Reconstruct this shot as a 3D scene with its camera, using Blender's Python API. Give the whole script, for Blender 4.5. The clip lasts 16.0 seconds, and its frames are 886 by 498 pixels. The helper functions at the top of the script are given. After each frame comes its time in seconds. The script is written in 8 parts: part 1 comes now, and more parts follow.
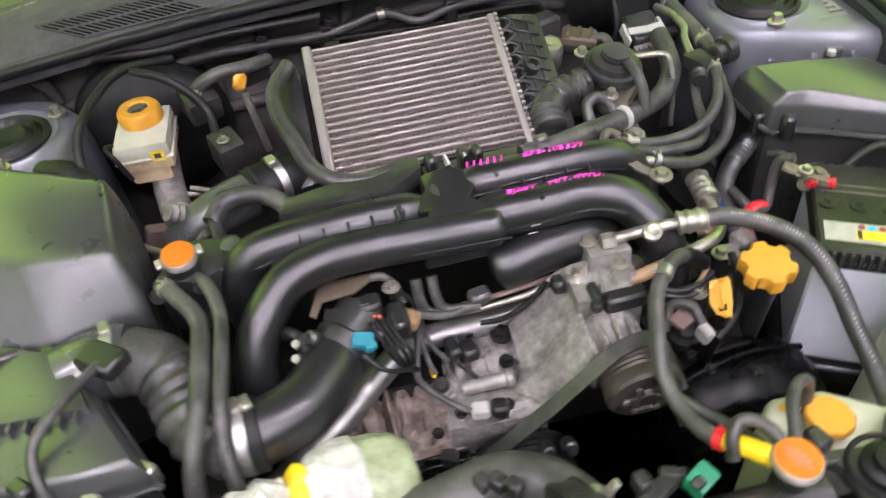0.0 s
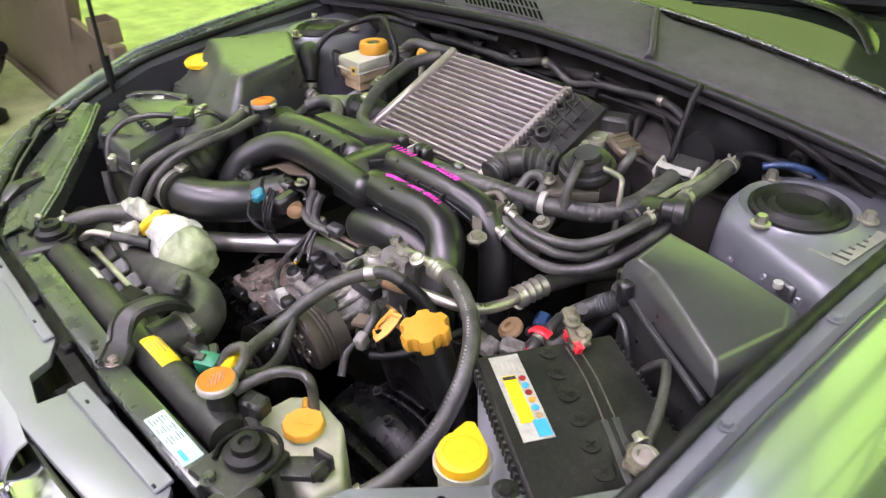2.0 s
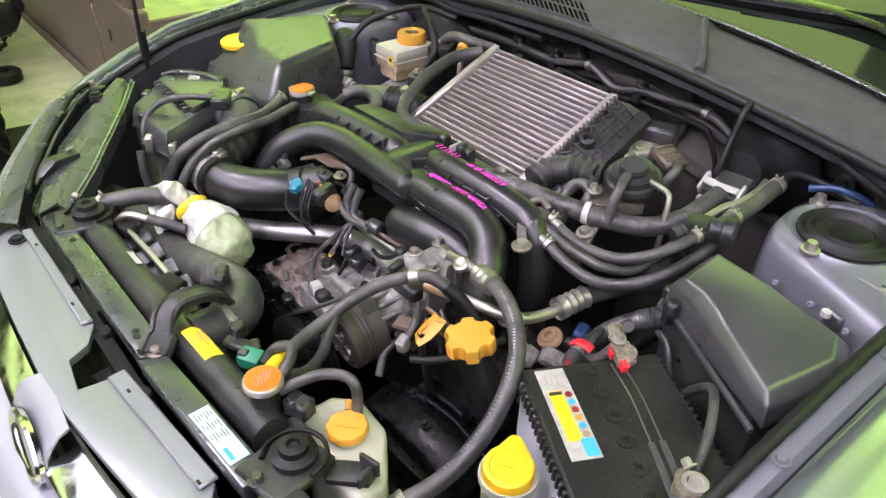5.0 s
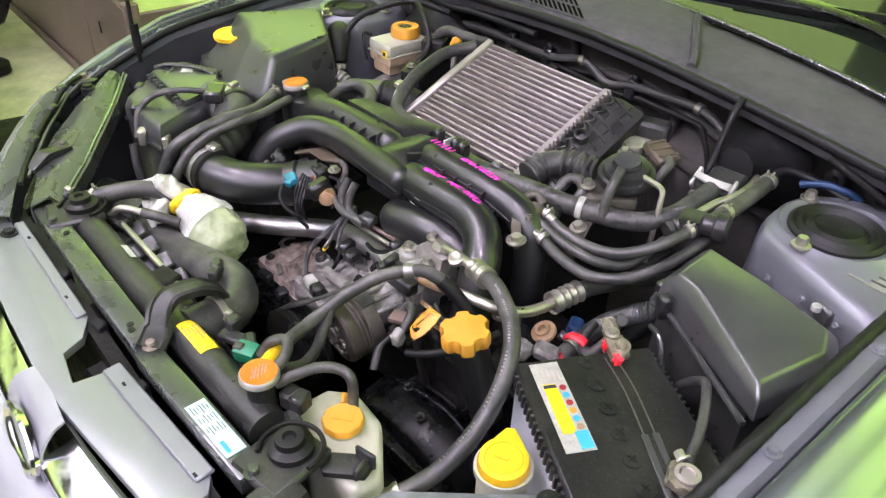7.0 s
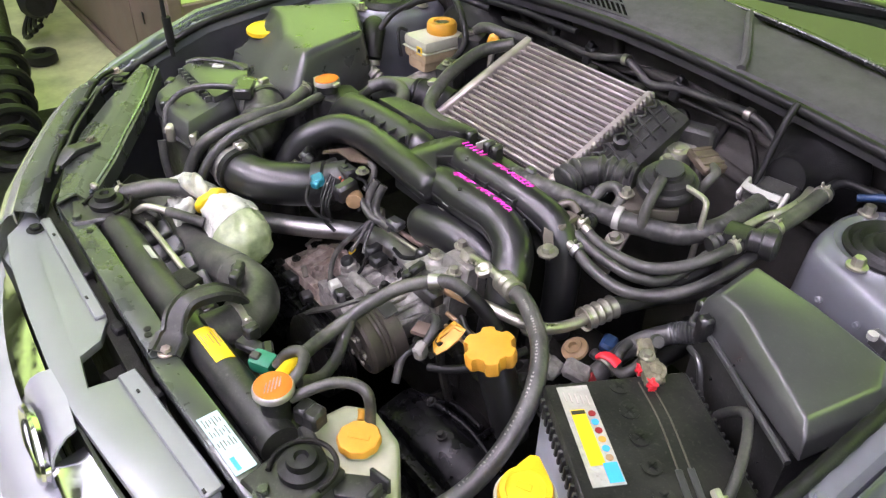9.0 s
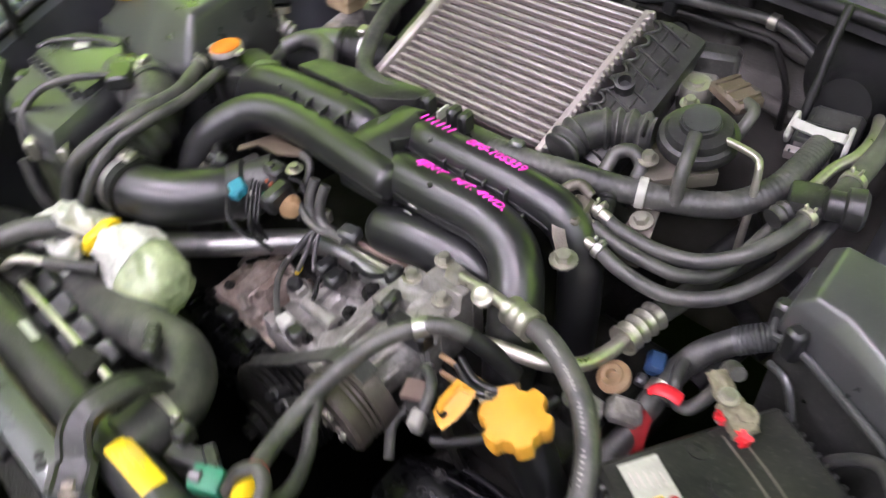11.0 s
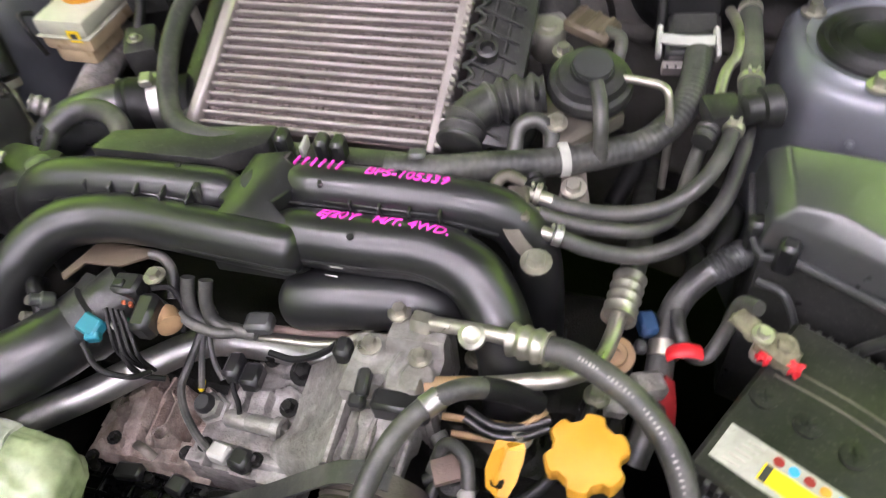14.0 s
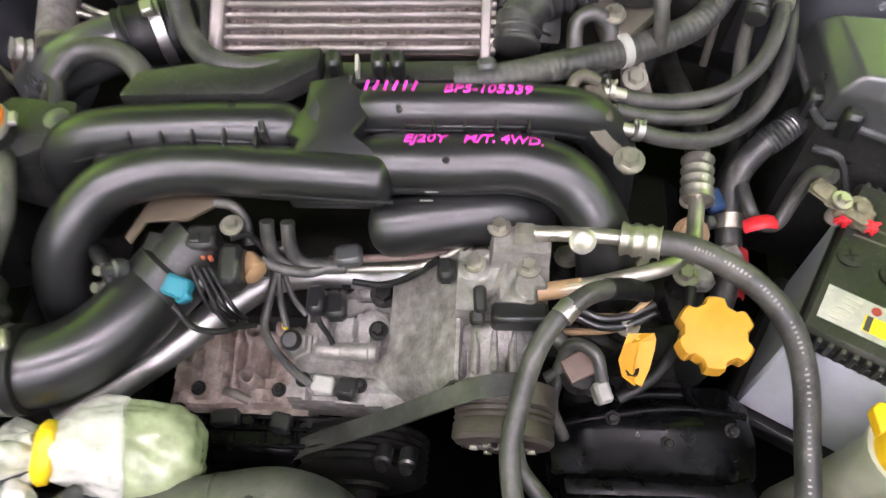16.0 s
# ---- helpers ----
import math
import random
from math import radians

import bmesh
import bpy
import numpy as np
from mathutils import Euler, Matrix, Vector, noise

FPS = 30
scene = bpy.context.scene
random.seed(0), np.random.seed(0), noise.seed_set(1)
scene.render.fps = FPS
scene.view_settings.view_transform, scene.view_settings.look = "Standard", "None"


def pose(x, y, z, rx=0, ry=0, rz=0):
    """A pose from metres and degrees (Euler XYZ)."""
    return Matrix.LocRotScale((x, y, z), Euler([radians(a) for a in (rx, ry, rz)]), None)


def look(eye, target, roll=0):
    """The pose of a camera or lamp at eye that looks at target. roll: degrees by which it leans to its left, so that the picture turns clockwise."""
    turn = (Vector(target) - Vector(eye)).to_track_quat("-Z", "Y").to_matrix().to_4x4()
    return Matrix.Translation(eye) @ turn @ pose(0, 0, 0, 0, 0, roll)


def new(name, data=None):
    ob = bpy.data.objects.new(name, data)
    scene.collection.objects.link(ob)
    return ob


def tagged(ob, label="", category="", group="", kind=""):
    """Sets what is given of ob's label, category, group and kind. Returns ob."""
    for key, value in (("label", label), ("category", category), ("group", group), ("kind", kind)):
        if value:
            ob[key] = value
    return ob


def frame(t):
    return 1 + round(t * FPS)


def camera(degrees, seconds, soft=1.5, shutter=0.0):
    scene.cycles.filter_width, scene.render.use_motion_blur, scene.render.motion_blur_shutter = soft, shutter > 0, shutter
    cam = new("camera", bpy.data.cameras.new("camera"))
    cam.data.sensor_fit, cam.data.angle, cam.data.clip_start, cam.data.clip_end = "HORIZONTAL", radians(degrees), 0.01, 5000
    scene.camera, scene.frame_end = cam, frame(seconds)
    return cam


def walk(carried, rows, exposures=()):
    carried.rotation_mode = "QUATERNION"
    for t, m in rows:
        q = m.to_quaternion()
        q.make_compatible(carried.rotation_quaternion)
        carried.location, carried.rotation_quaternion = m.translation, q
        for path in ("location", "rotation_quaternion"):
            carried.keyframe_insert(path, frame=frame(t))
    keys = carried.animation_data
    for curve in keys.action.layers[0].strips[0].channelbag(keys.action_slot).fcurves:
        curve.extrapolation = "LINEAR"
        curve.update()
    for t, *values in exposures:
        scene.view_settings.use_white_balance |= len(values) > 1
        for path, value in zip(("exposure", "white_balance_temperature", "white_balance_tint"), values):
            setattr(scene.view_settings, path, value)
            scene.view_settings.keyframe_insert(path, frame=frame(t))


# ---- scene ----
cam = camera(61.6, 16.0, 1.3, 0.4)
PATH = [
    (0, (-0.096, -0.703, 1.457), (0.091, 0.748, 0.093), -6.9),
    (0.5, (0.187, -0.707, 1.446), (-0.008, 0.754, 0.094), -5.5),
    (1, (0.525, -0.702, 1.439), (-0.204, 0.727, 0.244), -5.7),
    (1.5, (0.719, -0.628, 1.406), (-0.297, 0.646, 0.246), -3.1),
    (2, (0.918, -0.603, 1.398), (-0.375, 0.47, 0.314), -1.8),
    (2.5, (0.978, -0.597, 1.419), (-0.364, 0.448, 0.368), -1.7),
    (3, (0.996, -0.618, 1.424), (-0.369, 0.418, 0.393), -0.5),
    (3.5, (0.973, -0.62, 1.424), (-0.389, 0.414, 0.387), 0.9),
    (4, (0.922, -0.622, 1.427), (-0.41, 0.409, 0.348), 1.4),
    (4.5, (0.877, -0.629, 1.435), (-0.416, 0.409, 0.318), 1.2),
    (5, (0.858, -0.638, 1.43), (-0.402, 0.419, 0.293), 1.5),
    (7.5, (0.856, -0.646, 1.433), (-0.38, 0.427, 0.283), 2.2),
    (8, (0.851, -0.643, 1.433), (-0.407, 0.399, 0.28), 2.1),
    (8.5, (0.842, -0.636, 1.435), (-0.437, 0.377, 0.279), 1.9),
    (8.7, (0.835, -0.621, 1.431), (-0.46, 0.368, 0.272), 1.6),
    (10.8, (0.695, -0.471, 1.384), (-0.516, 0.431, 0.073), -2.2),
    (11, (0.587, -0.449, 1.364), (-0.497, 0.537, 0.004), -4.4),
    (11.5, (0.48, -0.474, 1.364), (-0.345, 0.696, -0.033), -4.0),
    (12, (0.467, -0.473, 1.372), (-0.25, 0.738, -0.049), -3.8),
    (12.5, (0.464, -0.448, 1.379), (-0.256, 0.775, -0.03), -3.5),
    (13, (0.473, -0.441, 1.383), (-0.289, 0.79, 0.003), -4.1),
    (13.5, (0.471, -0.448, 1.377), (-0.295, 0.776, -0.007), -5.9),
    (14, (0.363, -0.43, 1.357), (-0.131, 0.807, -0.134), -8.0),
    (14.5, (0.247, -0.407, 1.3), (0.016, 0.706, -0.346), -4.9),
    (15, (0.193, -0.399, 1.272), (0.049, 0.629, -0.438), -2.9),
    (15.5, (0.169, -0.404, 1.293), (0.036, 0.599, -0.433), -3.1),
    (16, (0.166, -0.428, 1.406), (0.02, 0.565, -0.324), -5.3),
]
walk(cam, [(t, look(eye, target, roll)) for t, eye, target, roll in PATH], [(0.0, 0.05, 6000, 22.5), (1.5, 0.13, 5980, 23.5), (2.5, 0.17, 5850, 35), (4.0, 0.17, 5850, 34), (5.0, 0.17, 5850, 29), (8.5, 0.17, 5850, 28), (11.0, 0.17, 5900, 23), (13.5, 0.16, 6000, 21.5), (15.0, 0.22, 6050, 20), (16.0, 0.14, 6080, 20)])

# ---- world, light ----
WORKSHOP = 14.0
world = bpy.data.worlds.new("workshop_air")
world.use_nodes = True
world.node_tree.nodes["Background"].inputs[0].default_value = (0.36, 0.38, 0.30, 1)
world.node_tree.nodes["Background"].inputs[1].default_value = 0.02
scene.world = world


# ---- building helpers ----
ORIGIN = {}


def thing(name, at, label="", category="", group="", kind=""):
    """An Empty at a thing's base; its parts are built in world metres."""
    ob = new(name)
    ob.location = at
    ob.empty_display_size = 0.02
    ORIGIN[ob] = Vector(at)
    return tagged(ob, label, category, group, kind)


def part(name, bm, material, parent=None, label="", smooth=40, kind=""):
    """Links a bmesh as one mesh object under a thing or a part."""
    base = ORIGIN[parent] if parent else Vector((0, 0, 0))
    if parent:
        bmesh.ops.translate(bm, verts=bm.verts, vec=-base)
    bmesh.ops.recalc_face_normals(bm, faces=bm.faces)
    me = bpy.data.meshes.new(name)
    if smooth:
        lim = radians(smooth)
        for f in bm.faces:
            f.smooth = True
        for e in bm.edges:
            if len(e.link_faces) == 2 and e.calc_face_angle(0) > lim:
                e.smooth = False
    bm.to_mesh(me)
    bm.free()
    me.materials.append(material)
    ob = new(name, me)
    if parent:
        ob.parent = parent
        ORIGIN[ob] = base
    return tagged(ob, label, "", "", kind)


def solid(name, bm, material, label, category, group="", kind="", smooth=40):
    """A thing that is one single mesh."""
    return tagged(part(name, bm, material, None, label, smooth), label, category, group, kind)


def V(*a):
    return Vector(a)


def frame_of(d):
    """Two directions square to d."""
    d = d.normalized()
    a = Vector((0, 0, 1)) if abs(d.z) < 0.9 else Vector((1, 0, 0))
    u = d.cross(a).normalized()
    return u, d.cross(u).normalized()


def spline(pts, n=6):
    """Catmull-Rom through the points."""
    p = [Vector(q) for q in pts]
    if len(p) < 3:
        return [p[0].lerp(p[-1], i / n) for i in range(n + 1)]
    p = [2 * p[0] - p[1]] + p + [2 * p[-1] - p[-2]]
    out = []
    for i in range(1, len(p) - 2):
        for k in range(n):
            t = k / n
            out.append(0.5 * (2 * p[i] + (p[i + 1] - p[i - 1]) * t + (2 * p[i - 1] - 5 * p[i] + 4 * p[i + 1] - p[i + 2]) * t * t
                              + (3 * p[i] - 3 * p[i + 1] + p[i + 2] - p[i - 1]) * t ** 3))
    out.append(p[-2])
    return out


def tube(bm, pts, r, seg=14, n=6, caps=True, radius=None, flat=1.0):
    """A pipe swept along a smooth line; radius(i/len) scales it."""
    path = spline(pts, n)
    u = frame_of(path[1] - path[0])[0]
    rings = []
    for i, p in enumerate(path):
        d = (path[min(i + 1, len(path) - 1)] - path[max(i - 1, 0)]).normalized()
        u = (u - d * u.dot(d)).normalized()
        v = d.cross(u)
        k = r * (radius(i / (len(path) - 1)) if radius else 1.0)
        rings.append([bm.verts.new(p + (u * math.cos(a) + v * math.sin(a) * flat) * k)
                      for a in (2 * math.pi * j / seg for j in range(seg))])
    for a, b in zip(rings, rings[1:]):
        for j in range(seg):
            bm.faces.new((a[j], a[(j + 1) % seg], b[(j + 1) % seg], b[j]))
    if caps:
        bm.faces.new(rings[0][::-1])
        bm.faces.new(rings[-1])
    return bm


def lathe(bm, base, axis, profile, seg=24, wave=None):
    """Turns (radius, height) pairs round an axis at base; wave(angle, k) scales the radius."""
    base, axis = Vector(base), Vector(axis).normalized()
    u, v = frame_of(axis)
    rings = []
    for k, (r, h) in enumerate(profile):
        if r <= 1e-6:
            rings.append([bm.verts.new(base + axis * h)])
            continue
        ring = []
        for j in range(seg):
            a = 2 * math.pi * j / seg
            q = r * (wave(a, k) if wave else 1.0)
            ring.append(bm.verts.new(base + axis * h + (u * math.cos(a) + v * math.sin(a)) * q))
        rings.append(ring)
    for a, b in zip(rings, rings[1:]):
        for j in range(seg):
            j2 = (j + 1) % seg
            if len(a) == 1 and len(b) == 1:
                continue
            if len(a) == 1:
                bm.faces.new((a[0], b[j2], b[j]))
            elif len(b) == 1:
                bm.faces.new((a[j], a[j2], b[0]))
            else:
                bm.faces.new((a[j], a[j2], b[j2], b[j]))
    for ring in (rings[0], rings[-1]):
        if len(ring) > 1:
            bm.faces.new(ring)
    return bm


def rod(bm, p0, p1, r, seg=12, bevel=0.0):
    p0, p1 = Vector(p0), Vector(p1)
    h = (p1 - p0).length
    b = min(bevel, r * 0.5, h * 0.4)
    prof = [(r - b, 0), (r, b), (r, h - b), (r - b, h)] if b else [(r, 0), (r, h)]
    return lathe(bm, p0, p1 - p0, prof, seg)


def box(bm, at, size, rot=(0, 0, 0), bevel=0.003, segs=1, taper=None):
    """A block about its centre, with worn edges; taper narrows its top."""
    tmp = bmesh.new()
    bmesh.ops.create_cube(tmp, size=1)
    for q in tmp.verts:
        k = taper if (taper and q.co.z > 0) else 1.0
        q.co = Vector((q.co.x * size[0] * k, q.co.y * size[1] * k, q.co.z * size[2]))
    if bevel:
        bmesh.ops.bevel(tmp, geom=list(tmp.edges), offset=min(bevel, 0.45 * min(size)), segments=segs, affect='EDGES', profile=0.6)
    tmp.transform(Matrix.LocRotScale(Vector(at), Euler([radians(a) for a in rot]), None))
    return join(bm, tmp)


def join(bm, tmp):
    me = bpy.data.meshes.new("tmp")
    tmp.to_mesh(me)
    tmp.free()
    bm.from_mesh(me)
    bpy.data.meshes.remove(me)
    return bm


def prism(bm, poly, z0, z1, bevel=0.004, segs=2, lift=None, inset=0.0):
    """A block over a plan polygon; lift(x, y) raises its top; inset draws the top in."""
    tmp = bmesh.new()
    c = sum((Vector((x, y, 0)) for x, y in poly), Vector()) / len(poly)
    lo = [tmp.verts.new((x, y, z0)) for x, y in poly]
    hi = []
    for x, y in poly:
        x2, y2 = x + (c.x - x) * inset, y + (c.y - y) * inset
        hi.append(tmp.verts.new((x2, y2, z1 + (lift(x2, y2) if lift else 0))))
    n = len(poly)
    tmp.faces.new(lo[::-1])
    tmp.faces.new(hi)
    for i in range(n):
        tmp.faces.new((lo[i], lo[(i + 1) % n], hi[(i + 1) % n], hi[i]))
    bmesh.ops.recalc_face_normals(tmp, faces=tmp.faces)
    if bevel:
        bmesh.ops.bevel(tmp, geom=list(tmp.edges), offset=bevel, segments=segs, affect='EDGES', profile=0.6)
    return join(bm, tmp)


def sheet(bm, rows, thick=0.002):
    """A skin through rows of points, given thickness."""
    tmp = bmesh.new()
    g = [[tmp.verts.new(p) for p in row] for row in rows]
    for a, b in zip(g, g[1:]):
        for i in range(len(a) - 1):
            tmp.faces.new((a[i], a[i + 1], b[i + 1], b[i]))
    bmesh.ops.recalc_face_normals(tmp, faces=tmp.faces)
    bmesh.ops.solidify(tmp, geom=list(tmp.faces), thickness=thick)
    return join(bm, tmp)


def loft(bm, rings, bevel=0.004, segs=2):
    """A closed body through stacked rings of equal count."""
    tmp = bmesh.new()
    g = [[tmp.verts.new(p) for p in r] for r in rings]
    n = len(g[0])
    tmp.faces.new(g[0][::-1])
    tmp.faces.new(g[-1])
    for a, b in zip(g, g[1:]):
        for i in range(n):
            tmp.faces.new((a[i], a[(i + 1) % n], b[(i + 1) % n], b[i]))
    bmesh.ops.recalc_face_normals(tmp, faces=tmp.faces)
    if bevel:
        bmesh.ops.bevel(tmp, geom=list(tmp.edges), offset=bevel, segments=segs, affect='EDGES', profile=0.6)
    return join(bm, tmp)


def casting(poly, base, feats, step=0.0022, skirt=0.05, rough=0.0012, seed=0.0):
    """A cast surface over a plan polygon: bosses, ridges, blocks and pits raised on a rough base."""
    bm = bmesh.new()
    xs, ys = [p[0] for p in poly], [p[1] for p in poly]
    nx, ny = int((max(xs) - min(xs)) / step) + 1, int((max(ys) - min(ys)) / step) + 1

    def inside(x, y):
        c = False
        for (x0, y0), (x1, y1) in zip(poly, poly[1:] + poly[:1]):
            if (y0 > y) != (y1 > y) and x < (x1 - x0) * (y - y0) / (y1 - y0) + x0:
                c = not c
        return c

    def soft(d, w=0.0022):
        t = min(1.0, max(0.0, 0.5 - d / (2 * w)))
        return t * t * (3 - 2 * t)

    def height(x, y):
        z = base(x, y) + rough * noise.noise(V(x * 90, y * 90, seed)) + 2 * rough * noise.noise(V(x * 28, y * 28, seed + 5))
        top = 0.0
        dent = 0.0
        for f in feats:
            if f[0] == "cyl":
                q = math.hypot(x - f[1], y - f[2])
                a = f[4] * soft(q - f[3])
                if len(f) > 5:
                    dent -= (f[4] + 0.006) * soft(q - f[5], 0.0012)
            elif f[0] == "ridge":
                _, x0, y0, x1, y1, w, a = f
                dx, dy = x1 - x0, y1 - y0
                k = min(1.0, max(0.0, ((x - x0) * dx + (y - y0) * dy) / (dx * dx + dy * dy)))
                a = a * soft(math.hypot(x - x0 - k * dx, y - y0 - k * dy) - w / 2)
            else:
                _, cx, cy, w, d, rot, a = f
                c, s_ = math.cos(radians(rot)), math.sin(radians(rot))
                u, v = (x - cx) * c + (y - cy) * s_, -(x - cx) * s_ + (y - cy) * c
                a = a * soft(max(abs(u) - w / 2, abs(v) - d / 2))
            if a >= 0:
                top = max(top, a)
            else:
                dent = min(dent, a)
        return z + top + dent

    g = {}
    for i in range(nx):
        for j in range(ny):
            x, y = min(xs) + i * step, min(ys) + j * step
            if inside(x, y):
                g[i, j] = bm.verts.new((x, y, height(x, y)))
    for i, j in list(g):
        q = [g.get(k) for k in ((i, j), (i + 1, j), (i + 1, j + 1), (i, j + 1))]
        if None not in q:
            bm.faces.new(q)
    loose = [q for q in bm.verts if not q.link_faces]
    for q in loose:
        bm.verts.remove(q)
    rim = [e for e in bm.edges if len(e.link_faces) == 1]
    ext = bmesh.ops.extrude_edge_only(bm, edges=rim)
    for q in ext["geom"]:
        if isinstance(q, bmesh.types.BMVert):
            q.co.z -= skirt
    return bm


def bolt(bm, at, axis=(0, 0, 1), r=0.006, h=0.005, washer=True):
    at, axis = Vector(at), Vector(axis).normalized()
    if washer:
        lathe(bm, at, axis, [(r * 1.6, 0), (r * 1.6, h * 0.25)], 14)
    lathe(bm, at + axis * h * 0.2, axis, [(r, 0), (r, h * 0.8), (r * 0.85, h)], 6)
    return bm


def B():
    return bmesh.new()


# ---- materials ----
def material(name, color, rough=0.5, metal=0.0, spread=0.25, scale=40, bump=0.15, fine=400, dust=0.0, dust_color=(0.33, 0.31, 0.27), emit=0.0, coat=0.0, see=0.0, island=0.0, vary=0.12, lump=0.0, gloss=0.5, specks=0.0):
    """Colour with grain and wear at two scales, dust and fine relief."""
    m = bpy.data.materials.new(name)
    m.use_nodes = True
    nt = m.node_tree
    n, l = nt.nodes, nt.links
    bsdf = n["Principled BSDF"]
    geo = n.new("ShaderNodeTexCoord")
    big = n.new("ShaderNodeTexNoise")
    big.inputs["Scale"].default_value = scale
    big.inputs["Detail"].default_value = 6
    big.inputs["Roughness"].default_value = 0.6
    small = n.new("ShaderNodeTexNoise")
    small.inputs["Scale"].default_value = fine
    small.inputs["Detail"].default_value = 3
    for q in (big, small):
        l.new(geo.outputs["Object"], q.inputs["Vector"])
    ramp = n.new("ShaderNodeMapRange")
    ramp.inputs[1].default_value, ramp.inputs[2].default_value = 0.3, 0.7
    ramp.inputs[3].default_value, ramp.inputs[4].default_value = 1 - spread, 1 + spread
    l.new(big.outputs["Fac"], ramp.inputs[0])
    mul = n.new("ShaderNodeMix")
    mul.data_type, mul.blend_type = "RGBA", "MULTIPLY"
    mul.inputs[0].default_value = 1
    mul.inputs[6].default_value = (*color, 1)
    l.new(ramp.outputs[0], mul.inputs[7])
    out = mul.outputs[2]
    if dust:
        dn = n.new("ShaderNodeTexNoise")
        dn.inputs["Scale"].default_value = scale * 0.45
        dn.inputs["Detail"].default_value = 8
        dn.inputs["Roughness"].default_value = 0.7
        l.new(geo.outputs["Object"], dn.inputs["Vector"])
        dr = n.new("ShaderNodeMapRange")
        dr.inputs[1].default_value, dr.inputs[2].default_value = 0.42, 0.75
        dr.inputs[3].default_value, dr.inputs[4].default_value = 0, dust
        l.new(dn.outputs["Fac"], dr.inputs[0])
        dm = n.new("ShaderNodeMix")
        dm.data_type = "RGBA"
        l.new(dr.outputs[0], dm.inputs[0])
        l.new(out, dm.inputs[6])
        dm.inputs[7].default_value = (*dust_color, 1)
        out = dm.outputs[2]
    if specks:
        # settled grit and scuffs, small and sharp-edged
        sn = n.new("ShaderNodeTexNoise")
        sn.inputs["Scale"].default_value = 190
        sn.inputs["Detail"].default_value = 5
        sn.inputs["Roughness"].default_value = 0.75
        l.new(geo.outputs["Object"], sn.inputs["Vector"])
        sr = n.new("ShaderNodeMapRange")
        sr.inputs[1].default_value, sr.inputs[2].default_value = 0.55, 0.70
        sr.inputs[3].default_value, sr.inputs[4].default_value = 0, specks
        l.new(sn.outputs["Fac"], sr.inputs[0])
        sm = n.new("ShaderNodeMix")
        sm.data_type = "RGBA"
        l.new(sr.outputs[0], sm.inputs[0])
        l.new(out, sm.inputs[6])
        sm.inputs[7].default_value = (*dust_color, 1)
        out = sm.outputs[2]
    if island:
        oi = n.new("ShaderNodeObjectInfo")
        ir = n.new("ShaderNodeMapRange")
        ir.inputs[3].default_value, ir.inputs[4].default_value = 1 - island, 1 + island
        l.new(oi.outputs["Random"], ir.inputs[0])
        im = n.new("ShaderNodeMix")
        im.data_type, im.blend_type = "RGBA", "MULTIPLY"
        im.inputs[0].default_value = 1
        l.new(out, im.inputs[6])
        l.new(ir.outputs[0], im.inputs[7])
        out = im.outputs[2]
    l.new(out, bsdf.inputs["Base Color"])
    rr = n.new("ShaderNodeMapRange")
    rr.inputs[1].default_value, rr.inputs[2].default_value = 0.3, 0.7
    rr.inputs[3].default_value, rr.inputs[4].default_value = max(0.02, rough - vary), min(1, rough + vary)
    l.new(big.outputs["Fac"], rr.inputs[0])
    l.new(rr.outputs[0], bsdf.inputs["Roughness"])
    bsdf.inputs["Metallic"].default_value = metal
    bsdf.inputs["Specular IOR Level"].default_value = gloss
    if coat:
        bsdf.inputs["Coat Weight"].default_value = coat
        bsdf.inputs["Coat Roughness"].default_value = 0.05
    if see:
        bsdf.inputs["Transmission Weight"].default_value = see
    if emit:
        bsdf.inputs["Emission Color"].default_value = (*color, 1)
        bsdf.inputs["Emission Strength"].default_value = emit
    if bump:
        add = n.new("ShaderNodeMath")
        add.operation = "MULTIPLY_ADD"
        l.new(big.outputs["Fac"], add.inputs[0])
        add.inputs[1].default_value = lump
        l.new(small.outputs["Fac"], add.inputs[2])
        bp = n.new("ShaderNodeBump")
        bp.inputs["Strength"].default_value = bump
        bp.inputs["Distance"].default_value = 0.002
        l.new(add.outputs[0], bp.inputs["Height"])
        l.new(bp.outputs["Normal"], bsdf.inputs["Normal"])
    return m


PLASTIC = material("black_moulded_plastic", (0.012, 0.0122, 0.0128), 0.33, bump=0, fine=900, dust=0.02, spread=0.1, vary=0.04, gloss=0.75, specks=0.02, dust_color=(0.16, 0.155, 0.14))
PLASTIC_DUSTY = material("dusty_black_plastic", (0.015, 0.0152, 0.0155), 0.38, bump=0.06, dust=0.22, dust_color=(0.14, 0.135, 0.12), gloss=0.5, specks=0.35)
PLASTIC_GREY = material("charcoal_plastic", (0.042, 0.043, 0.044), 0.30, bump=0, fine=900, dust=0.08, dust_color=(0.14, 0.135, 0.125), vary=0.05, coat=0.0, scale=12, gloss=1.0, specks=0.18)
RUBBER = material("black_rubber_hose", (0.028, 0.028, 0.028), 0.42, bump=0.06, fine=500, dust=0.6, dust_color=(0.16, 0.155, 0.135), specks=0.25)
RUBBER_DARK = material("dark_rubber", (0.007, 0.007, 0.0075), 0.5, bump=0.2, dust=0.06, dust_color=(0.08, 0.077, 0.07), gloss=0.3)
GRIME = material("grimy_dark_metal", (0.006, 0.0058, 0.0055), 0.55, metal=0.1, lump=2.0, bump=0.5, scale=25, dust=0.22, dust_color=(0.05, 0.043, 0.036), specks=0.15, gloss=0.25)
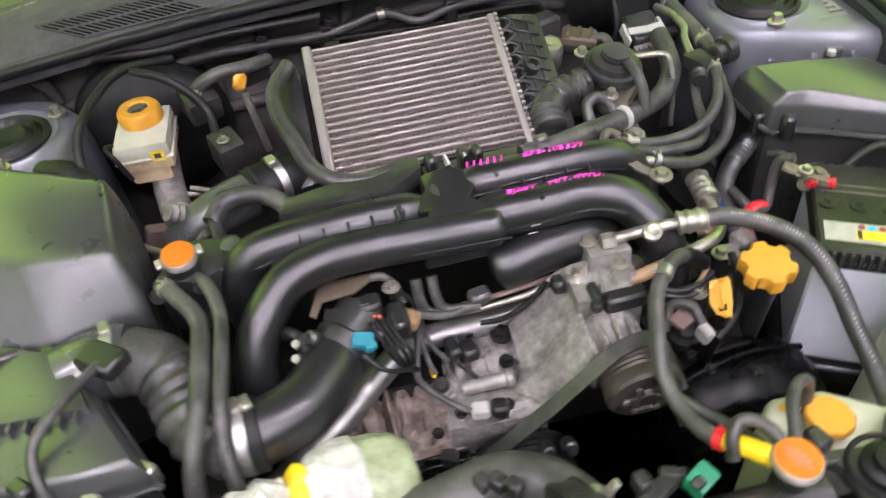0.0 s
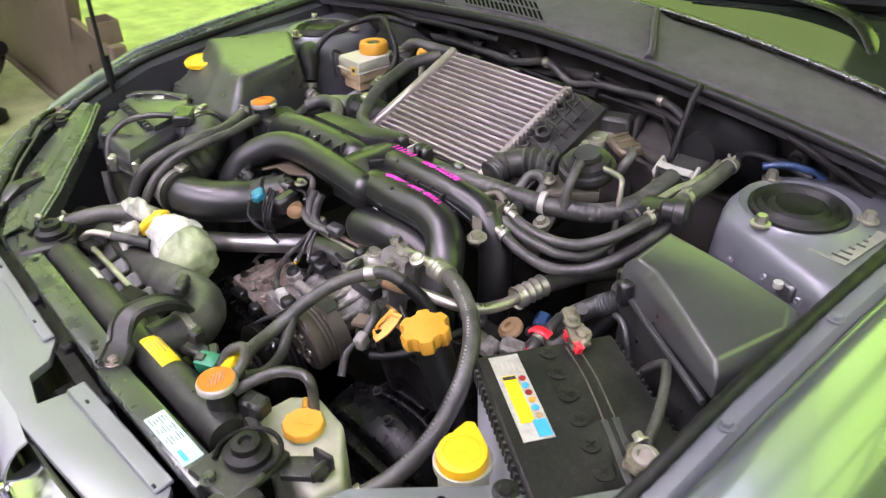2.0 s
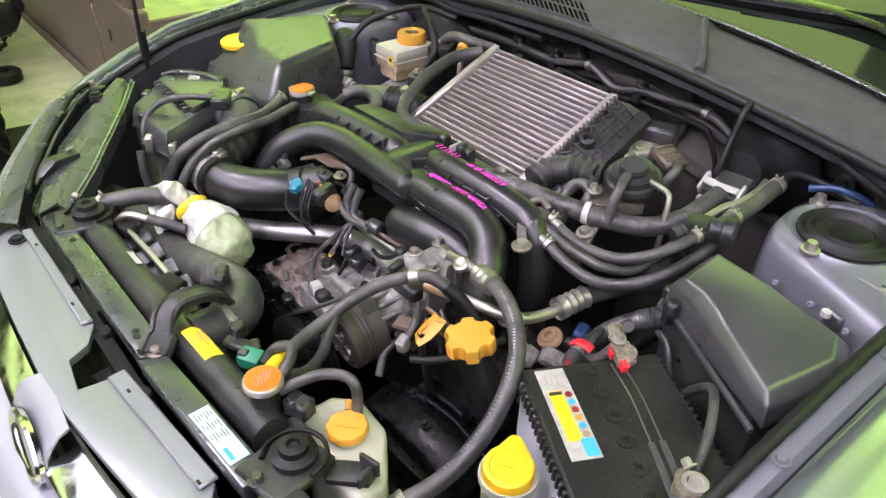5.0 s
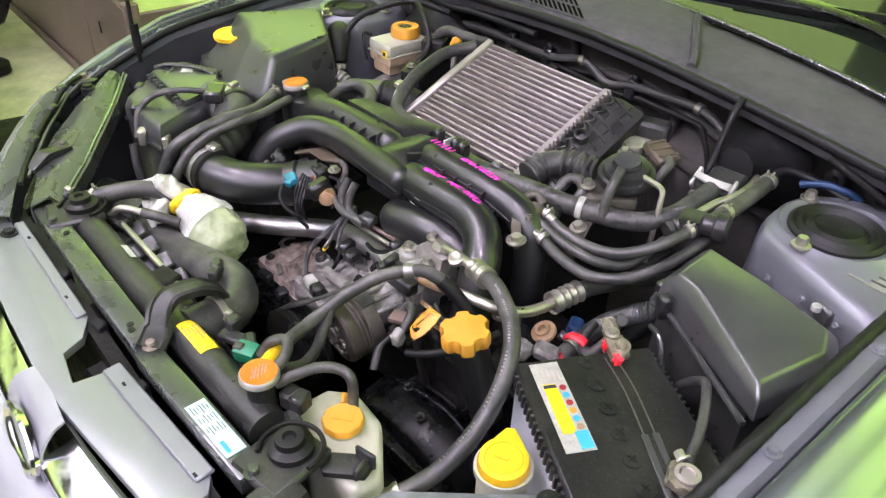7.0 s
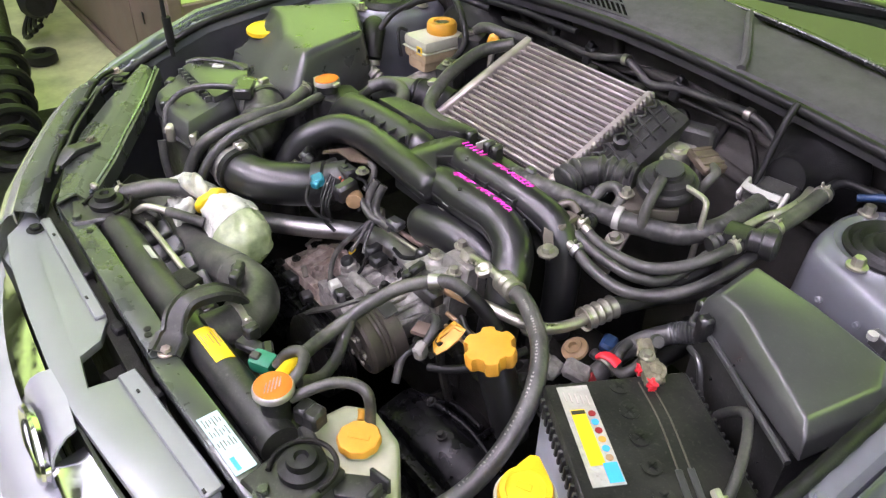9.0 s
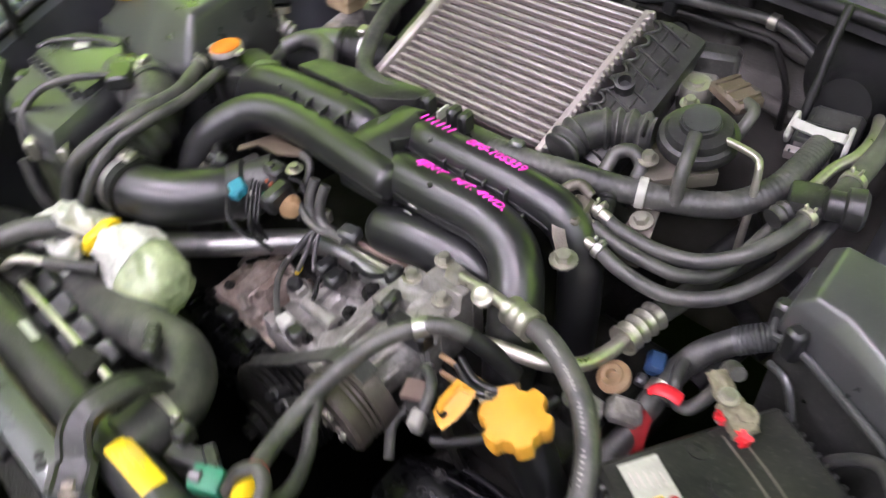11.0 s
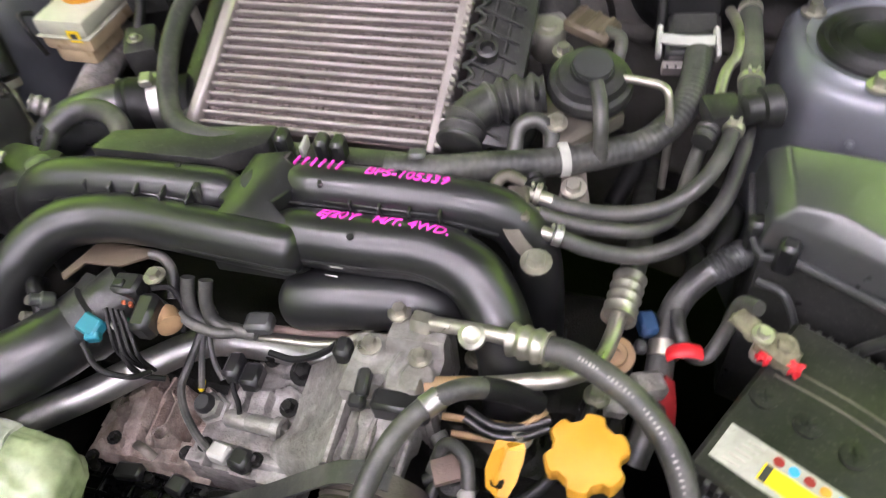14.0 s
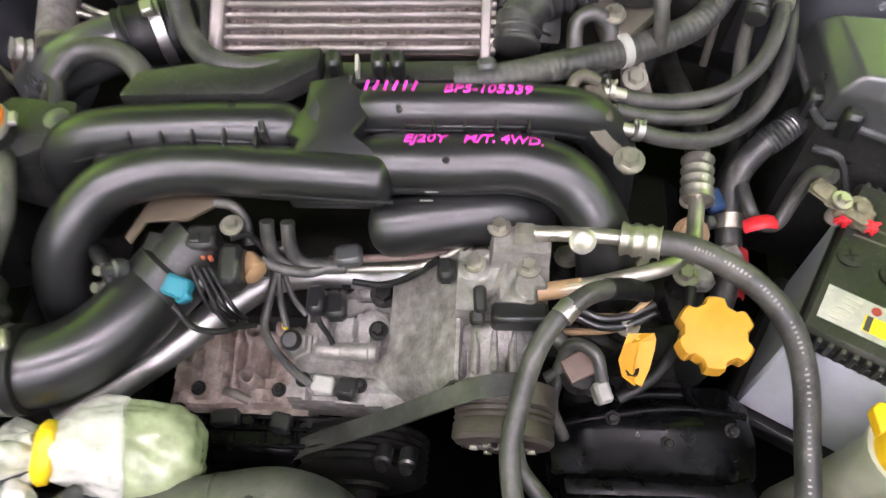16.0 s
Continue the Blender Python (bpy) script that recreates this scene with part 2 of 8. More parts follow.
CAST = material("cast_aluminium", (0.28, 0.265, 0.255), 0.5, metal=0.30, lump=1.5, bump=0.6, fine=250, scale=60, dust=0.75, dust_color=(0.075, 0.062, 0.052), spread=0.5, specks=0.3)
CAST_CLEAN = material("clean_cast_aluminium", (0.31, 0.30, 0.28), 0.42, lump=1.0, metal=0.45, bump=0.4, fine=300, dust=0.7, dust_color=(0.10, 0.085, 0.07), scale=60)
RUSTY = material("rusty_casting", (0.30, 0.25, 0.22), 0.6, metal=0.15, lump=1.5, bump=0.8, scale=55, spread=0.5, dust=0.9, dust_color=(0.12, 0.068, 0.045))
ALU = material("bare_aluminium", (0.50, 0.45, 0.44), 0.40, metal=0.7, spread=0.12, bump=0, dust=0.15)
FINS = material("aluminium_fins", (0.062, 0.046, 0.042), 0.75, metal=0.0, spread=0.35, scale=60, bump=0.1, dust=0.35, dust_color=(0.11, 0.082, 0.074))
ZINC = material("zinc_plated_steel", (0.46, 0.44, 0.38), 0.38, metal=0.85, bump=0.2, dust=0.45, dust_color=(0.16, 0.145, 0.12))
STEEL_PIPE = material("polished_steel_pipe", (0.44, 0.43, 0.42), 0.42, metal=0.95, bump=0, dust=0.2, vary=0.08)
CHROME = material("chrome", (0.66, 0.65, 0.66), 0.14, metal=1.0, spread=0.05, bump=0)
PAINT = material("silver_grey_body_paint", (0.25, 0.27, 0.30), 0.28, metal=0.85, spread=0.05, scale=6, bump=0, coat=0.9, vary=0.04)
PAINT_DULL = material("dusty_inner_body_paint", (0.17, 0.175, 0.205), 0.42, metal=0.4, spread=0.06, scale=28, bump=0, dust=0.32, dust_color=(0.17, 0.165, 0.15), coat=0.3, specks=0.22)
INSULATION = material("dark_firewall_insulation", (0.060, 0.056, 0.052), 0.7, lump=2.0, bump=0.4, scale=30, dust=0.5, dust_color=(0.10, 0.094, 0.088), specks=0.35, gloss=0.2)
LINER = material("dark_bonnet_liner", (0.020, 0.019, 0.018), 0.8, lump=2.0, bump=0.3, scale=20)
COWL = material("grey_cowl_plastic", (0.062, 0.060, 0.064), 0.72, bump=0.05, fine=900, dust=0.3, dust_color=(0.12, 0.115, 0.118), gloss=0.08, specks=0.25)
YELLOW = material("yellow_cap_plastic", (0.80, 0.56, 0.005), 0.4, spread=0.06, bump=0)
AMBER = material("orange_yellow_cap", (0.56, 0.27, 0.016), 0.45, spread=0.1, bump=0, dust=0.12)
ORANGE = material("orange_cap_label", (0.62, 0.15, 0.003), 0.4, spread=0.08, bump=0, dust=0.1)
MILKY = material("milky_tank_plastic", (0.42, 0.42, 0.33), 0.4, spread=0.1, bump=0, dust=0.2)
WHITE = material("white_plastic", (0.42, 0.42, 0.39), 0.5, spread=0.12, bump=0.05, dust=0.3)
RED = material("red_plastic", (0.65, 0.02, 0.03), 0.4, spread=0.1, bump=0.05)
TEAL = material("teal_connector", (0.018, 0.18, 0.25), 0.45, spread=0.1, bump=0.05)
GREEN = material("green_connector", (0.012, 0.17, 0.09), 0.45, spread=0.1, bump=0.05)
BLUE = material("blue_plastic", (0.010, 0.035, 0.10), 0.45, spread=0.1, bump=0.05)
TAN = material("tan_plastic", (0.33, 0.21, 0.11), 0.5, spread=0.2, bump=0.1)
PINK = material("pink_marker", (0.90, 0.05, 0.55), 0.6, spread=0.05, bump=0)
PAPER = material("printed_label", (0.46, 0.46, 0.43), 0.45, spread=0.1, bump=0.02, dust=0.35)
INK = material("dark_ink", (0.03, 0.03, 0.03), 0.6, spread=0.05, bump=0)
SKYBLUE = material("blue_label_ink", (0.04, 0.35, 0.75), 0.5, spread=0.05, bump=0)
# see-through film; the green light on it is mixed into its colour
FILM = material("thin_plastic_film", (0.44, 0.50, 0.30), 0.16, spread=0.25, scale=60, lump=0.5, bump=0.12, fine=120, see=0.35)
BAG = material("white_plastic_bag", (0.53, 0.53, 0.48), 0.33, spread=0.2, scale=60, lump=0.5, bump=0.15, fine=120)
CONCRETE = material("stained_concrete", (0.46, 0.47, 0.28), 0.6, spread=0.4, scale=5, bump=0.3, fine=60, dust=0.5, dust_color=(0.28, 0.27, 0.15), specks=0.3)
WALLMAT = material("workshop_wall", (0.22, 0.22, 0.20), 0.8, spread=0.1, scale=2, bump=0.1)
RUSTPLATE = material("rusty_steel_plate", (0.145, 0.10, 0.088), 0.6, metal=0.2, spread=0.25, scale=6, bump=0.3, dust=0.4, dust_color=(0.25, 0.19, 0.15))
ROOFMAT = material("roof_sheet", (0.18, 0.18, 0.17), 0.7, spread=0.1, scale=2, bump=0.1)
WIPERMAT = material("satin_black_wiper_paint", (0.012, 0.012, 0.012), 0.25, spread=0.1, bump=0, gloss=1.0)
GLASS = material("tinted_windshield", (0.015, 0.02, 0.015), 0.03, spread=0.0, bump=0, coat=1.0, vary=0.0)
HEADLIGHT = material("headlight_lens", (0.55, 0.56, 0.52), 0.08, spread=0.05, bump=0, coat=1.0, see=0.6)
SKYLIGHT = material("green_translucent_roof_sheet", (0.60, 0.80, 0.23), 0.6, spread=0.08, scale=1, bump=0, emit=1.7)
SKYLIGHT_BOOSTED = material("boosted_green_roof_sheet", (0.50, 0.80, 0.12), 0.6, spread=0.08, scale=1, bump=0, emit=3.8)
FILLSHEET = material("white_fill_light_sheet", (0.95, 0.93, 1.0), 0.6, spread=0.05, scale=1, bump=0, emit=2.2)
TUBELIGHT = material("white_fluorescent_tube", (1.0, 0.905, 0.915), 0.5, spread=0.0, bump=0, emit=108.0)
APRONMAT = material("grimy_inner_panel", (0.035, 0.037, 0.042), 0.45, metal=0.2, spread=0.2, bump=0.15, dust=0.3, dust_color=(0.07, 0.066, 0.06))
BRACKETMAT = material("dull_bracket_metal", (0.125, 0.11, 0.092), 0.5, metal=0.4, spread=0.2, bump=0.3, dust=0.4, dust_color=(0.10, 0.09, 0.075))
DARKRED = material("dark_red_plastic", (0.25, 0.012, 0.015), 0.45, spread=0.2, bump=0)
TANBRACKET = material("tan_plated_bracket", (0.11, 0.085, 0.06), 0.5, metal=0.3, spread=0.2, bump=0.1, dust=0.3, dust_color=(0.12, 0.10, 0.08))
# lightless black, stands in for shade in vents, holes and the bay's depth
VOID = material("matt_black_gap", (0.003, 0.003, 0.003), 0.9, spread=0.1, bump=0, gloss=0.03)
PANELPAINT = material("satin_silver_panel", (0.36, 0.365, 0.405), 0.38, metal=0.4, spread=0.05, scale=6, bump=0, coat=0.1, vary=0.04, specks=0.05)
FLUID = material("tank_with_brown_fluid", (0.40, 0.31, 0.19), 0.35, spread=0.15, bump=0)
CORRODED = material("corroded_lead", (0.20, 0.18, 0.13), 0.6, metal=0.4, spread=0.5, scale=120, bump=0.5, dust=0.6, dust_color=(0.10, 0.09, 0.05), specks=0.4)
WASHERCAP = material("golden_yellow_cap", (0.80, 0.46, 0.004), 0.38, spread=0.06, bump=0)
WORNLABEL = material("worn_printed_label", (0.40, 0.39, 0.36), 0.45, spread=0.2, bump=0.02, dust=0.5, dust_color=(0.2, 0.19, 0.16), specks=0.5)
BATLID = material("dirty_battery_lid", (0.008, 0.008, 0.008), 0.45, spread=0.4, bump=0.15, scale=30, dust=0.35, dust_color=(0.07, 0.066, 0.055), gloss=0.35, specks=0.5)
RUSTPIN = material("rust_red_wire_end", (0.42, 0.10, 0.04), 0.6, spread=0.3, bump=0.1)
# body paint toned down; the carrier's dark reflections are put into the colour
CARRIERSTEEL = material("darkened_body_paint", (0.055, 0.06, 0.058), 0.30, metal=0.35, spread=0.04, scale=20, bump=0, dust=0.05, dust_color=(0.13, 0.13, 0.115), coat=0.5, specks=0.06)
COVERPAINT = material("satin_grey_cover_panel", (0.25, 0.26, 0.28), 0.38, metal=0.35, spread=0.06, scale=6, bump=0, coat=0.15, vary=0.04, dust=0.15, dust_color=(0.2, 0.2, 0.18), specks=0.08)
STICKER = material("faded_grey_sticker", (0.22, 0.21, 0.20), 0.5, spread=0.2, bump=0, dust=0.5)
CYANLABEL = material("pale_cyan_label", (0.42, 0.60, 0.60), 0.45, spread=0.08, bump=0)
BLACKCOVER = material("oily_black_cover", (0.003, 0.003, 0.0033), 0.28, bump=0, spread=0.2, gloss=0.1, dust=0.0)
PULLEYMAT = material("dusty_brown_pulley", (0.055, 0.046, 0.040), 0.5, metal=0.3, spread=0.35, bump=0.2, dust=0.35, dust_color=(0.11, 0.09, 0.075))
CASEMAT = material("pale_grey_battery_plastic", (0.62, 0.63, 0.70), 0.4, spread=0.06, bump=0, dust=0.15)

# ---- workshop ----
b = B()
bmesh.ops.create_grid(b, x_segments=2, y_segments=2, size=WORKSHOP)
solid("floor", b, CONCRETE, "oil-stained concrete workshop floor", "floor", kind="structure")
for nm, at, size in (("wall_north", (0, WORKSHOP, 2.4), (2 * WORKSHOP, 0.2, 4.8)), ("wall_south", (0, -WORKSHOP, 2.4), (2 * WORKSHOP, 0.2, 4.8)),
                     ("wall_east", (WORKSHOP, 0, 2.4), (0.2, 2 * WORKSHOP, 4.8)), ("wall_west", (-WORKSHOP, 0, 2.4), (0.2, 2 * WORKSHOP, 4.8))):
    solid(nm, box(B(), at, size, bevel=0), WALLMAT, "plain painted workshop wall", "wall", kind="structure")
solid("ceiling", box(B(), (0, 0, 4.9), (2 * WORKSHOP, 2 * WORKSHOP, 0.1), bevel=0), ROOFMAT, "grey workshop roof", "ceiling", kind="structure")
# translucent sheets let green daylight in round the edges of the roof
for x in (-12.0, -8.8, -5.6, -2.4, 2.4, 5.6, 8.8, 12.0):
    wide, y0 = (2.85 if x < 0 else 2.5), (-0.7 if x == -2.4 else 0.7)
    solid("roof_glow_sheet", box(B(), (x, (y0 + 2.0) / 2, 4.83), (wide, 2.0 - y0, 0.02), bevel=0), SKYLIGHT, "green translucent roof sheet lit by daylight", "skylight", "roof lights", kind="structure")
    # farther sheets glow more, added to strengthen green reflections on lids and fenders
    for ya, yb in ((2.15, 4.9), (5.6, 8.7), (9.6, 13.1)):
        solid("roof_glow_sheet", box(B(), (x, (ya + yb) / 2, 4.83), (wide, yb - ya, 0.02), bevel=0), SKYLIGHT_BOOSTED, "green translucent roof sheet, glow raised for stronger reflections", "skylight", "roof lights", kind="structure")
for x, y, d in ((10.4, -1.2, 3.4), (-6.2, -4.2, 9.4), (-9.4, -4.2, 9.4)):
    solid("roof_glow_sheet", box(B(), (x, y, 4.83), (2.25, d, 0.02), bevel=0), SKYLIGHT, "green translucent roof sheet lit by daylight", "skylight", "roof lights", kind="structure")
# white glowing sheets added as fill for the car's front and right side
for x, y, w, d in ((-3.2, -4.85, 2.0, 8.1), (0.0, -7.5, 4.0, 7.0), (5.0, -3.4, 5.0, 8.0)):
    solid("roof_glow_sheet", box(B(), (x, y, 4.83), (w, d, 0.02), bevel=0), FILLSHEET, "added white fill-light sheet under the roof, out of view", "skylight", "roof lights", kind="structure")
for x, y in ((-0.75, -0.85), (0.75, -0.85), (-0.75, -2.3), (0.75, -2.3)):
    lamp = thing("ceiling_light", (x, y, 3.0), "white fluorescent batten light hung from the roof", "lamp", "batten lights")
    part("housing", box(B(), (x, y, 3.06), (1.25, 0.16, 0.05)), WHITE, lamp)
    for dy in (-0.04, 0.04):
        part("tube", rod(B(), (x - 0.6, y + dy, 3.01), (x + 0.6, y + dy, 3.01), 0.016), TUBELIGHT, lamp, "glowing white tube")
    for dx in (-0.5, 0.5):
        part("hanger", rod(B(), (x + dx, y, 3.08), (x + dx, y, 4.86), 0.006, 8), ZINC, lamp)

# steel pallet box and scrap beside the car
pallet = thing("steel_bin", (-3.3, 0.5, 0), "rusty brown steel parts bin standing on the floor", "bin")
part("side_plate", box(B(), (-3.66, 0.262, 0.32), (2.08, 0.025, 0.64), bevel=0.004), RUSTPLATE, pallet)
part("side_plate", prism(B(), [(-2.62, 0.252), (-2.10, 0.252), (-2.10, 0.277), (-2.62, 0.277)], 0.0, 0.56, 0.003, 1, lift=lambda x, y: -0.05 * (x + 2.62) / 0.52), RUSTPLATE, pallet)
part("end_plate", box(B(), (-2.12, 0.58, 0.24), (0.025, 0.6, 0.48), bevel=0.004), RUSTPLATE, pallet)
part("top_rim", box(B(), (-3.66, 0.272, 0.645), (2.08, 0.06, 0.012), bevel=0.003), RUSTPLATE, pallet)
part("stacking_hook", loft(B(), [[V(x, 0.245, z), V(x + 0.055, 0.245, z), V(x + 0.055, 0.30, z), V(x, 0.30, z)] for x, z in ((-2.66, 0.44), (-2.63, 0.50), (-2.60, 0.55), (-2.56, 0.655))], 0.004), RUSTPLATE, pallet)
for dx, dy, w, d in ((0, -0.04, 0.13, 0.008), (0, 0.04, 0.13, 0.008), (-0.062, 0, 0.008, 0.088), (0.062, 0, 0.008, 0.088)):
    part("post_socket", box(B(), (-2.27 + dx, 0.30 + dy, 0.55), (w, d, 0.09), bevel=0.002), RUSTPLATE, pallet)
part("corner_post", box(B(), (-2.12, 0.285, 0.26), (0.05, 0.06, 0.53), bevel=0.006), RUSTPLATE, pallet)
part("slot", box(B(), (-2.44, 0.250, 0.35), (0.016, 0.004, 0.05), bevel=0.001), RUBBER_DARK, pallet)
part("slot", box(B(), (-3.05, 0.248, 0.56), (0.02, 0.004, 0.05), bevel=0.001), RUBBER_DARK, pallet)
part("floor_rail", box(B(), (-3.6, 0.235, 0.02), (2.0, 0.02, 0.04), bevel=0.004), RUSTPLATE, pallet)
arms = thing("control_arm", (-3.4, 0.0, 0), "pair of grimy suspension arms lying beside the bin", "car part")
for pts, r in (([(-4.1, -0.02, 0.28), (-3.75, 0.05, 0.30), (-3.62, 0.10, 0.40)], 0.032), ([(-3.9, -0.10, 0.2), (-3.55, 0.02, 0.22), (-3.38, 0.08, 0.27)], 0.034), ([(-4.5, 0.02, 0.3), (-4.2, 0.02, 0.5), (-4.1, 0.0, 0.62)], 0.05)):
    part("arm", tube(B(), pts, r, 12, 4), GRIME, arms)
    part("bush", lathe(B(), V(*pts[-1]) - V(0.03, 0, 0), (1, 0.2, 0.1), [(0.034, 0), (0.038, 0.005), (0.038, 0.05), (0.034, 0.055), (0.018, 0.055), (0.018, 0.062), (0, 0.062)], 18), RUBBER_DARK, arms)
part("ball_pin", rod(B(), (-3.62, 0.10, 0.40), (-3.60, 0.10, 0.47), 0.018, 12, 0.004), ZINC, arms)
for k in range(3):
    part("cable_loop", tube(B(), [(-3.45 + 0.1 * math.cos(a), -0.02 + 0.03 * k + 0.07 * math.sin(a), 0.12 + 0.09 * math.sin(a) + 0.02 * k) for a in [0.5 * q for q in range(12)]], 0.012, 8, 3), RUBBER_DARK, arms)
strut = thing("suspension_strut", (-3.0, -0.2, 0), "grimy removed suspension strut with coil spring on the floor", "car part")
part("damper", tube(B(), [(-3.7, -0.16, 0.3), (-2.9, -0.26, 0.24), (-2.2, -0.38, 0.18)], 0.055, 14, 4), GRIME, strut)
coil = [(-2.75 + 0.076 * i / 4, -0.30 - 0.012 * i / 4 + 0.095 * math.cos(i * math.pi / 4), 0.20 - 0.002 * i + 0.095 * math.sin(i * math.pi / 4)) for i in range(44)]
part("coil_spring", tube(B(), coil, 0.022, 8, 3), RUBBER_DARK, strut)
scrap = thing("drive_shaft", (-4.2, 0.3, 0), "dark scrap drive shaft leaning on the bin", "car part")
part("shaft", tube(B(), [(-4.6, 0.05, 0.5), (-3.9, 0.0, 0.4), (-3.2, -0.02, 0.25)], 0.03, 10, 3), GRIME, scrap)
part("boot", lathe(B(), (-3.2, -0.02, 0.25), V(-0.9, -0.05, 0.15), [(0.06, 0), (0.085, 0.03), (0.07, 0.05), (0.08, 0.07), (0.05, 0.1), (0.055, 0.12), (0.03, 0.15)], 16), RUBBER_DARK, scrap)
nutr = thing("rubber_bush", (-3.12, -0.09, 0), "black round rubber bush lying on the floor", "car part")
part("ring", lathe(B(), (-3.12, -0.09, 0), (0, 0, 1), [(0.06, 0), (0.075, 0.01), (0.075, 0.05), (0.06, 0.06), (0.035, 0.06), (0.03, 0.03), (0.0, 0.03)], 24), RUBBER_DARK, nutr)
# dark slab laid on the floor in place of the unlit pit there
solid("pit_stand_in", box(B(), (-1.75, -0.15, 0.012), (1.5, 1.1, 0.024), (0, 0, -6), 0.004), GRIME, "dark slab standing in for the pit past the floor's edge", "floor plate")

# ---- car body ----
car = thing("car", (0, 0, 0), "silver-grey car with bonnet raised and engine bay open", "car")
YS = [0.75, 0.6, 0.45, 0.28, 0.1, -0.08, -0.2, -0.28, -0.35]
INN = [0.72, 0.716, 0.712, 0.708, 0.702, 0.698, 0.690, 0.676, 0.652]
ZS = [0.975, 0.957, 0.942, 0.927, 0.913, 0.891, 0.852, 0.824, 0.796]
TOWER = [(0.478, 0.32), (0.483, 0.262), (0.502, 0.216), (0.545, 0.197), (0.60, 0.180), (0.66, 0.158), (0.715, 0.143), (0.715, 0.45), (0.60, 0.445), (0.525, 0.415), (0.485, 0.365)]


def tower_reach(a):
    """How far the platform's outline lies from the strut's axis in direction a."""
    d, best = V(math.cos(a), math.sin(a)), 0.1
    for p, q in zip(TOWER, TOWER[1:] + TOWER[:1]):
        p, e = V(p[0] - 0.571, p[1] - 0.292), V(q[0] - p[0], q[1] - p[1])
        den = d.x * e.y - d.y * e.x
        if abs(den) > 1e-9:
            t_, u_ = (p.x * e.y - p.y * e.x) / den, (p.x * d.y - p.y * d.x) / den
            if t_ > 0 and -1e-6 <= u_ <= 1.000001:
                best = t_
    return best


for sx in (1, -1):
    rows = [[V(sx * (x - 0.004), y, z - 0.03), V(sx * (x - 0.002), y, z - 0.002), V(sx * (x + 0.004), y, z), V(sx * (x + 0.020), y - 0.003, z + 0.001), V(sx * (x + 0.027), y, z - 0.005), V(sx * (x + 0.029), y, z - 0.03)] for y, x, z in zip(YS, INN, ZS)]
    fl = part("inner_flange", sheet(B(), rows, 0.002), PAINT_DULL, car)
    for y in (0.42, 0.087, -0.1, -0.24):
        z = float(np.interp(-y, [-q for q in YS], ZS))
        x = float(np.interp(-y, [-q for q in YS], INN))
        part("flange_bolt", bolt(B(), (sx * (x + 0.014), y, z + 0.001), (0, 0, 1), 0.006, 0.005), PAINT_DULL, fl)
    part("edge_seal", tube(B(), [(sx * (x - 0.004), y, z + 0.001) for y, x, z in zip(YS, INN, ZS)], 0.0075, 10, 24, radius=lambda s_: 1 + 0.05 * math.sin(s_ * 900)), RUBBER_DARK, car, "black rubber edge seal")
    rows = [[V(sx * (x + a), y, z + h) for a, h in ((0.032, -0.04), (0.032, 0.006), (0.036, 0.013), (0.044, 0.016), (0.058, 0.011), (0.080, 0.000), (0.115, -0.024), (0.145, -0.06), (0.162, -0.12), (0.172, -0.2), (0.170, -0.38), (0.16, -0.62))] for y, x, z in zip(YS, INN, ZS)]
    part("fender", sheet(B(), rows, 0.002), PAINT, car, "metallic silver-grey fender")
    rows = [[V(sx * (x - 0.005), y, z - 0.02), V(sx * (x - 0.012), y, z - 0.1), V(sx * (x - 0.05), y, 0.55), V(sx * (x - 0.1), y, 0.33)] for y, x, z in zip(YS, INN, ZS)]
    part("apron", sheet(B(), rows, 0.003), APRONMAT, car)
    # strut tower: a flat pressed platform that meets the inner fender, with rounded shoulders
    cx, cy = sx * 0.571, 0.292
    rings = []
    for k, z, grow in ((0.0, 0.55, 1.16), (0.0, 0.80, 1.05), (0.0, 0.862, 1.01), (0.0, 0.880, 0.99), (0.10, 0.891, 0.965), (0.25, 0.896, 0.96), (0.6, 0.899, 1.0), (0.92, 0.903, 1.0), (1.0, 0.9065, 1.0)):
        ring = []
        for q in range(64):
            a = 2 * math.pi * q / 64
            r = tower_reach(a) * grow * (1 - k) + 0.074 * k
            x = min(0.571 + r * math.cos(a), 0.704)
            ring.append(V(sx * x, cy + r * math.sin(a), z + 0.0015 * noise.noise(V(x * 25, r * 30, z * 40))))
        rings.append(ring)
    rings.append([V(cx + 0.066 * sx * math.cos(2 * math.pi * q / 64), cy + 0.066 * math.sin(2 * math.pi * q / 64), 0.902) for q in range(64)])
    tw = part("strut_tower", loft(B(), rings, 0), PAINT_DULL, car, "dusty blue-grey strut tower")
    for x, y, z in ((0.545, 0.188, 0.858), (0.60, 0.170, 0.866), (0.652, 0.152, 0.868)):
        part("hole", lathe(B(), (sx * x, y, z), V(-0.2 * sx, -1, 0.25), [(0.0045, 0), (0.0045, 0.0035), (0.003, 0.0045), (0, 0.003)], 14), PAINT_DULL, tw)
    part("top_mount", lathe(B(), (cx, cy, 0.893), (0, 0, 1), [(0.063, 0), (0.063, 0.013), (0.058, 0.017), (0.052, 0.012), (0.046, 0.018), (0.040, 0.011), (0.030, 0.017), (0.022, 0.012), (0, 0.013)], 40), RUBBER_DARK, tw, "black rubber strut top mount")
    for k in range(3):
        a = radians(262 + 120 * k) if sx > 0 else radians(278 - 120 * k)
        part("nut", bolt(B(), (cx + 0.082 * math.cos(a), cy + 0.076 * math.sin(a), 0.904), (0, 0, 1), 0.008, 0.012), ZINC, tw)
b = box(B(), (0.652, 0.262, 0.9005), (0.046, 0.104, 0.001), (0, 0, -4), 0)
sticker = part("data_plate", b, STICKER, car, "worn grey data sticker with illegible lines")
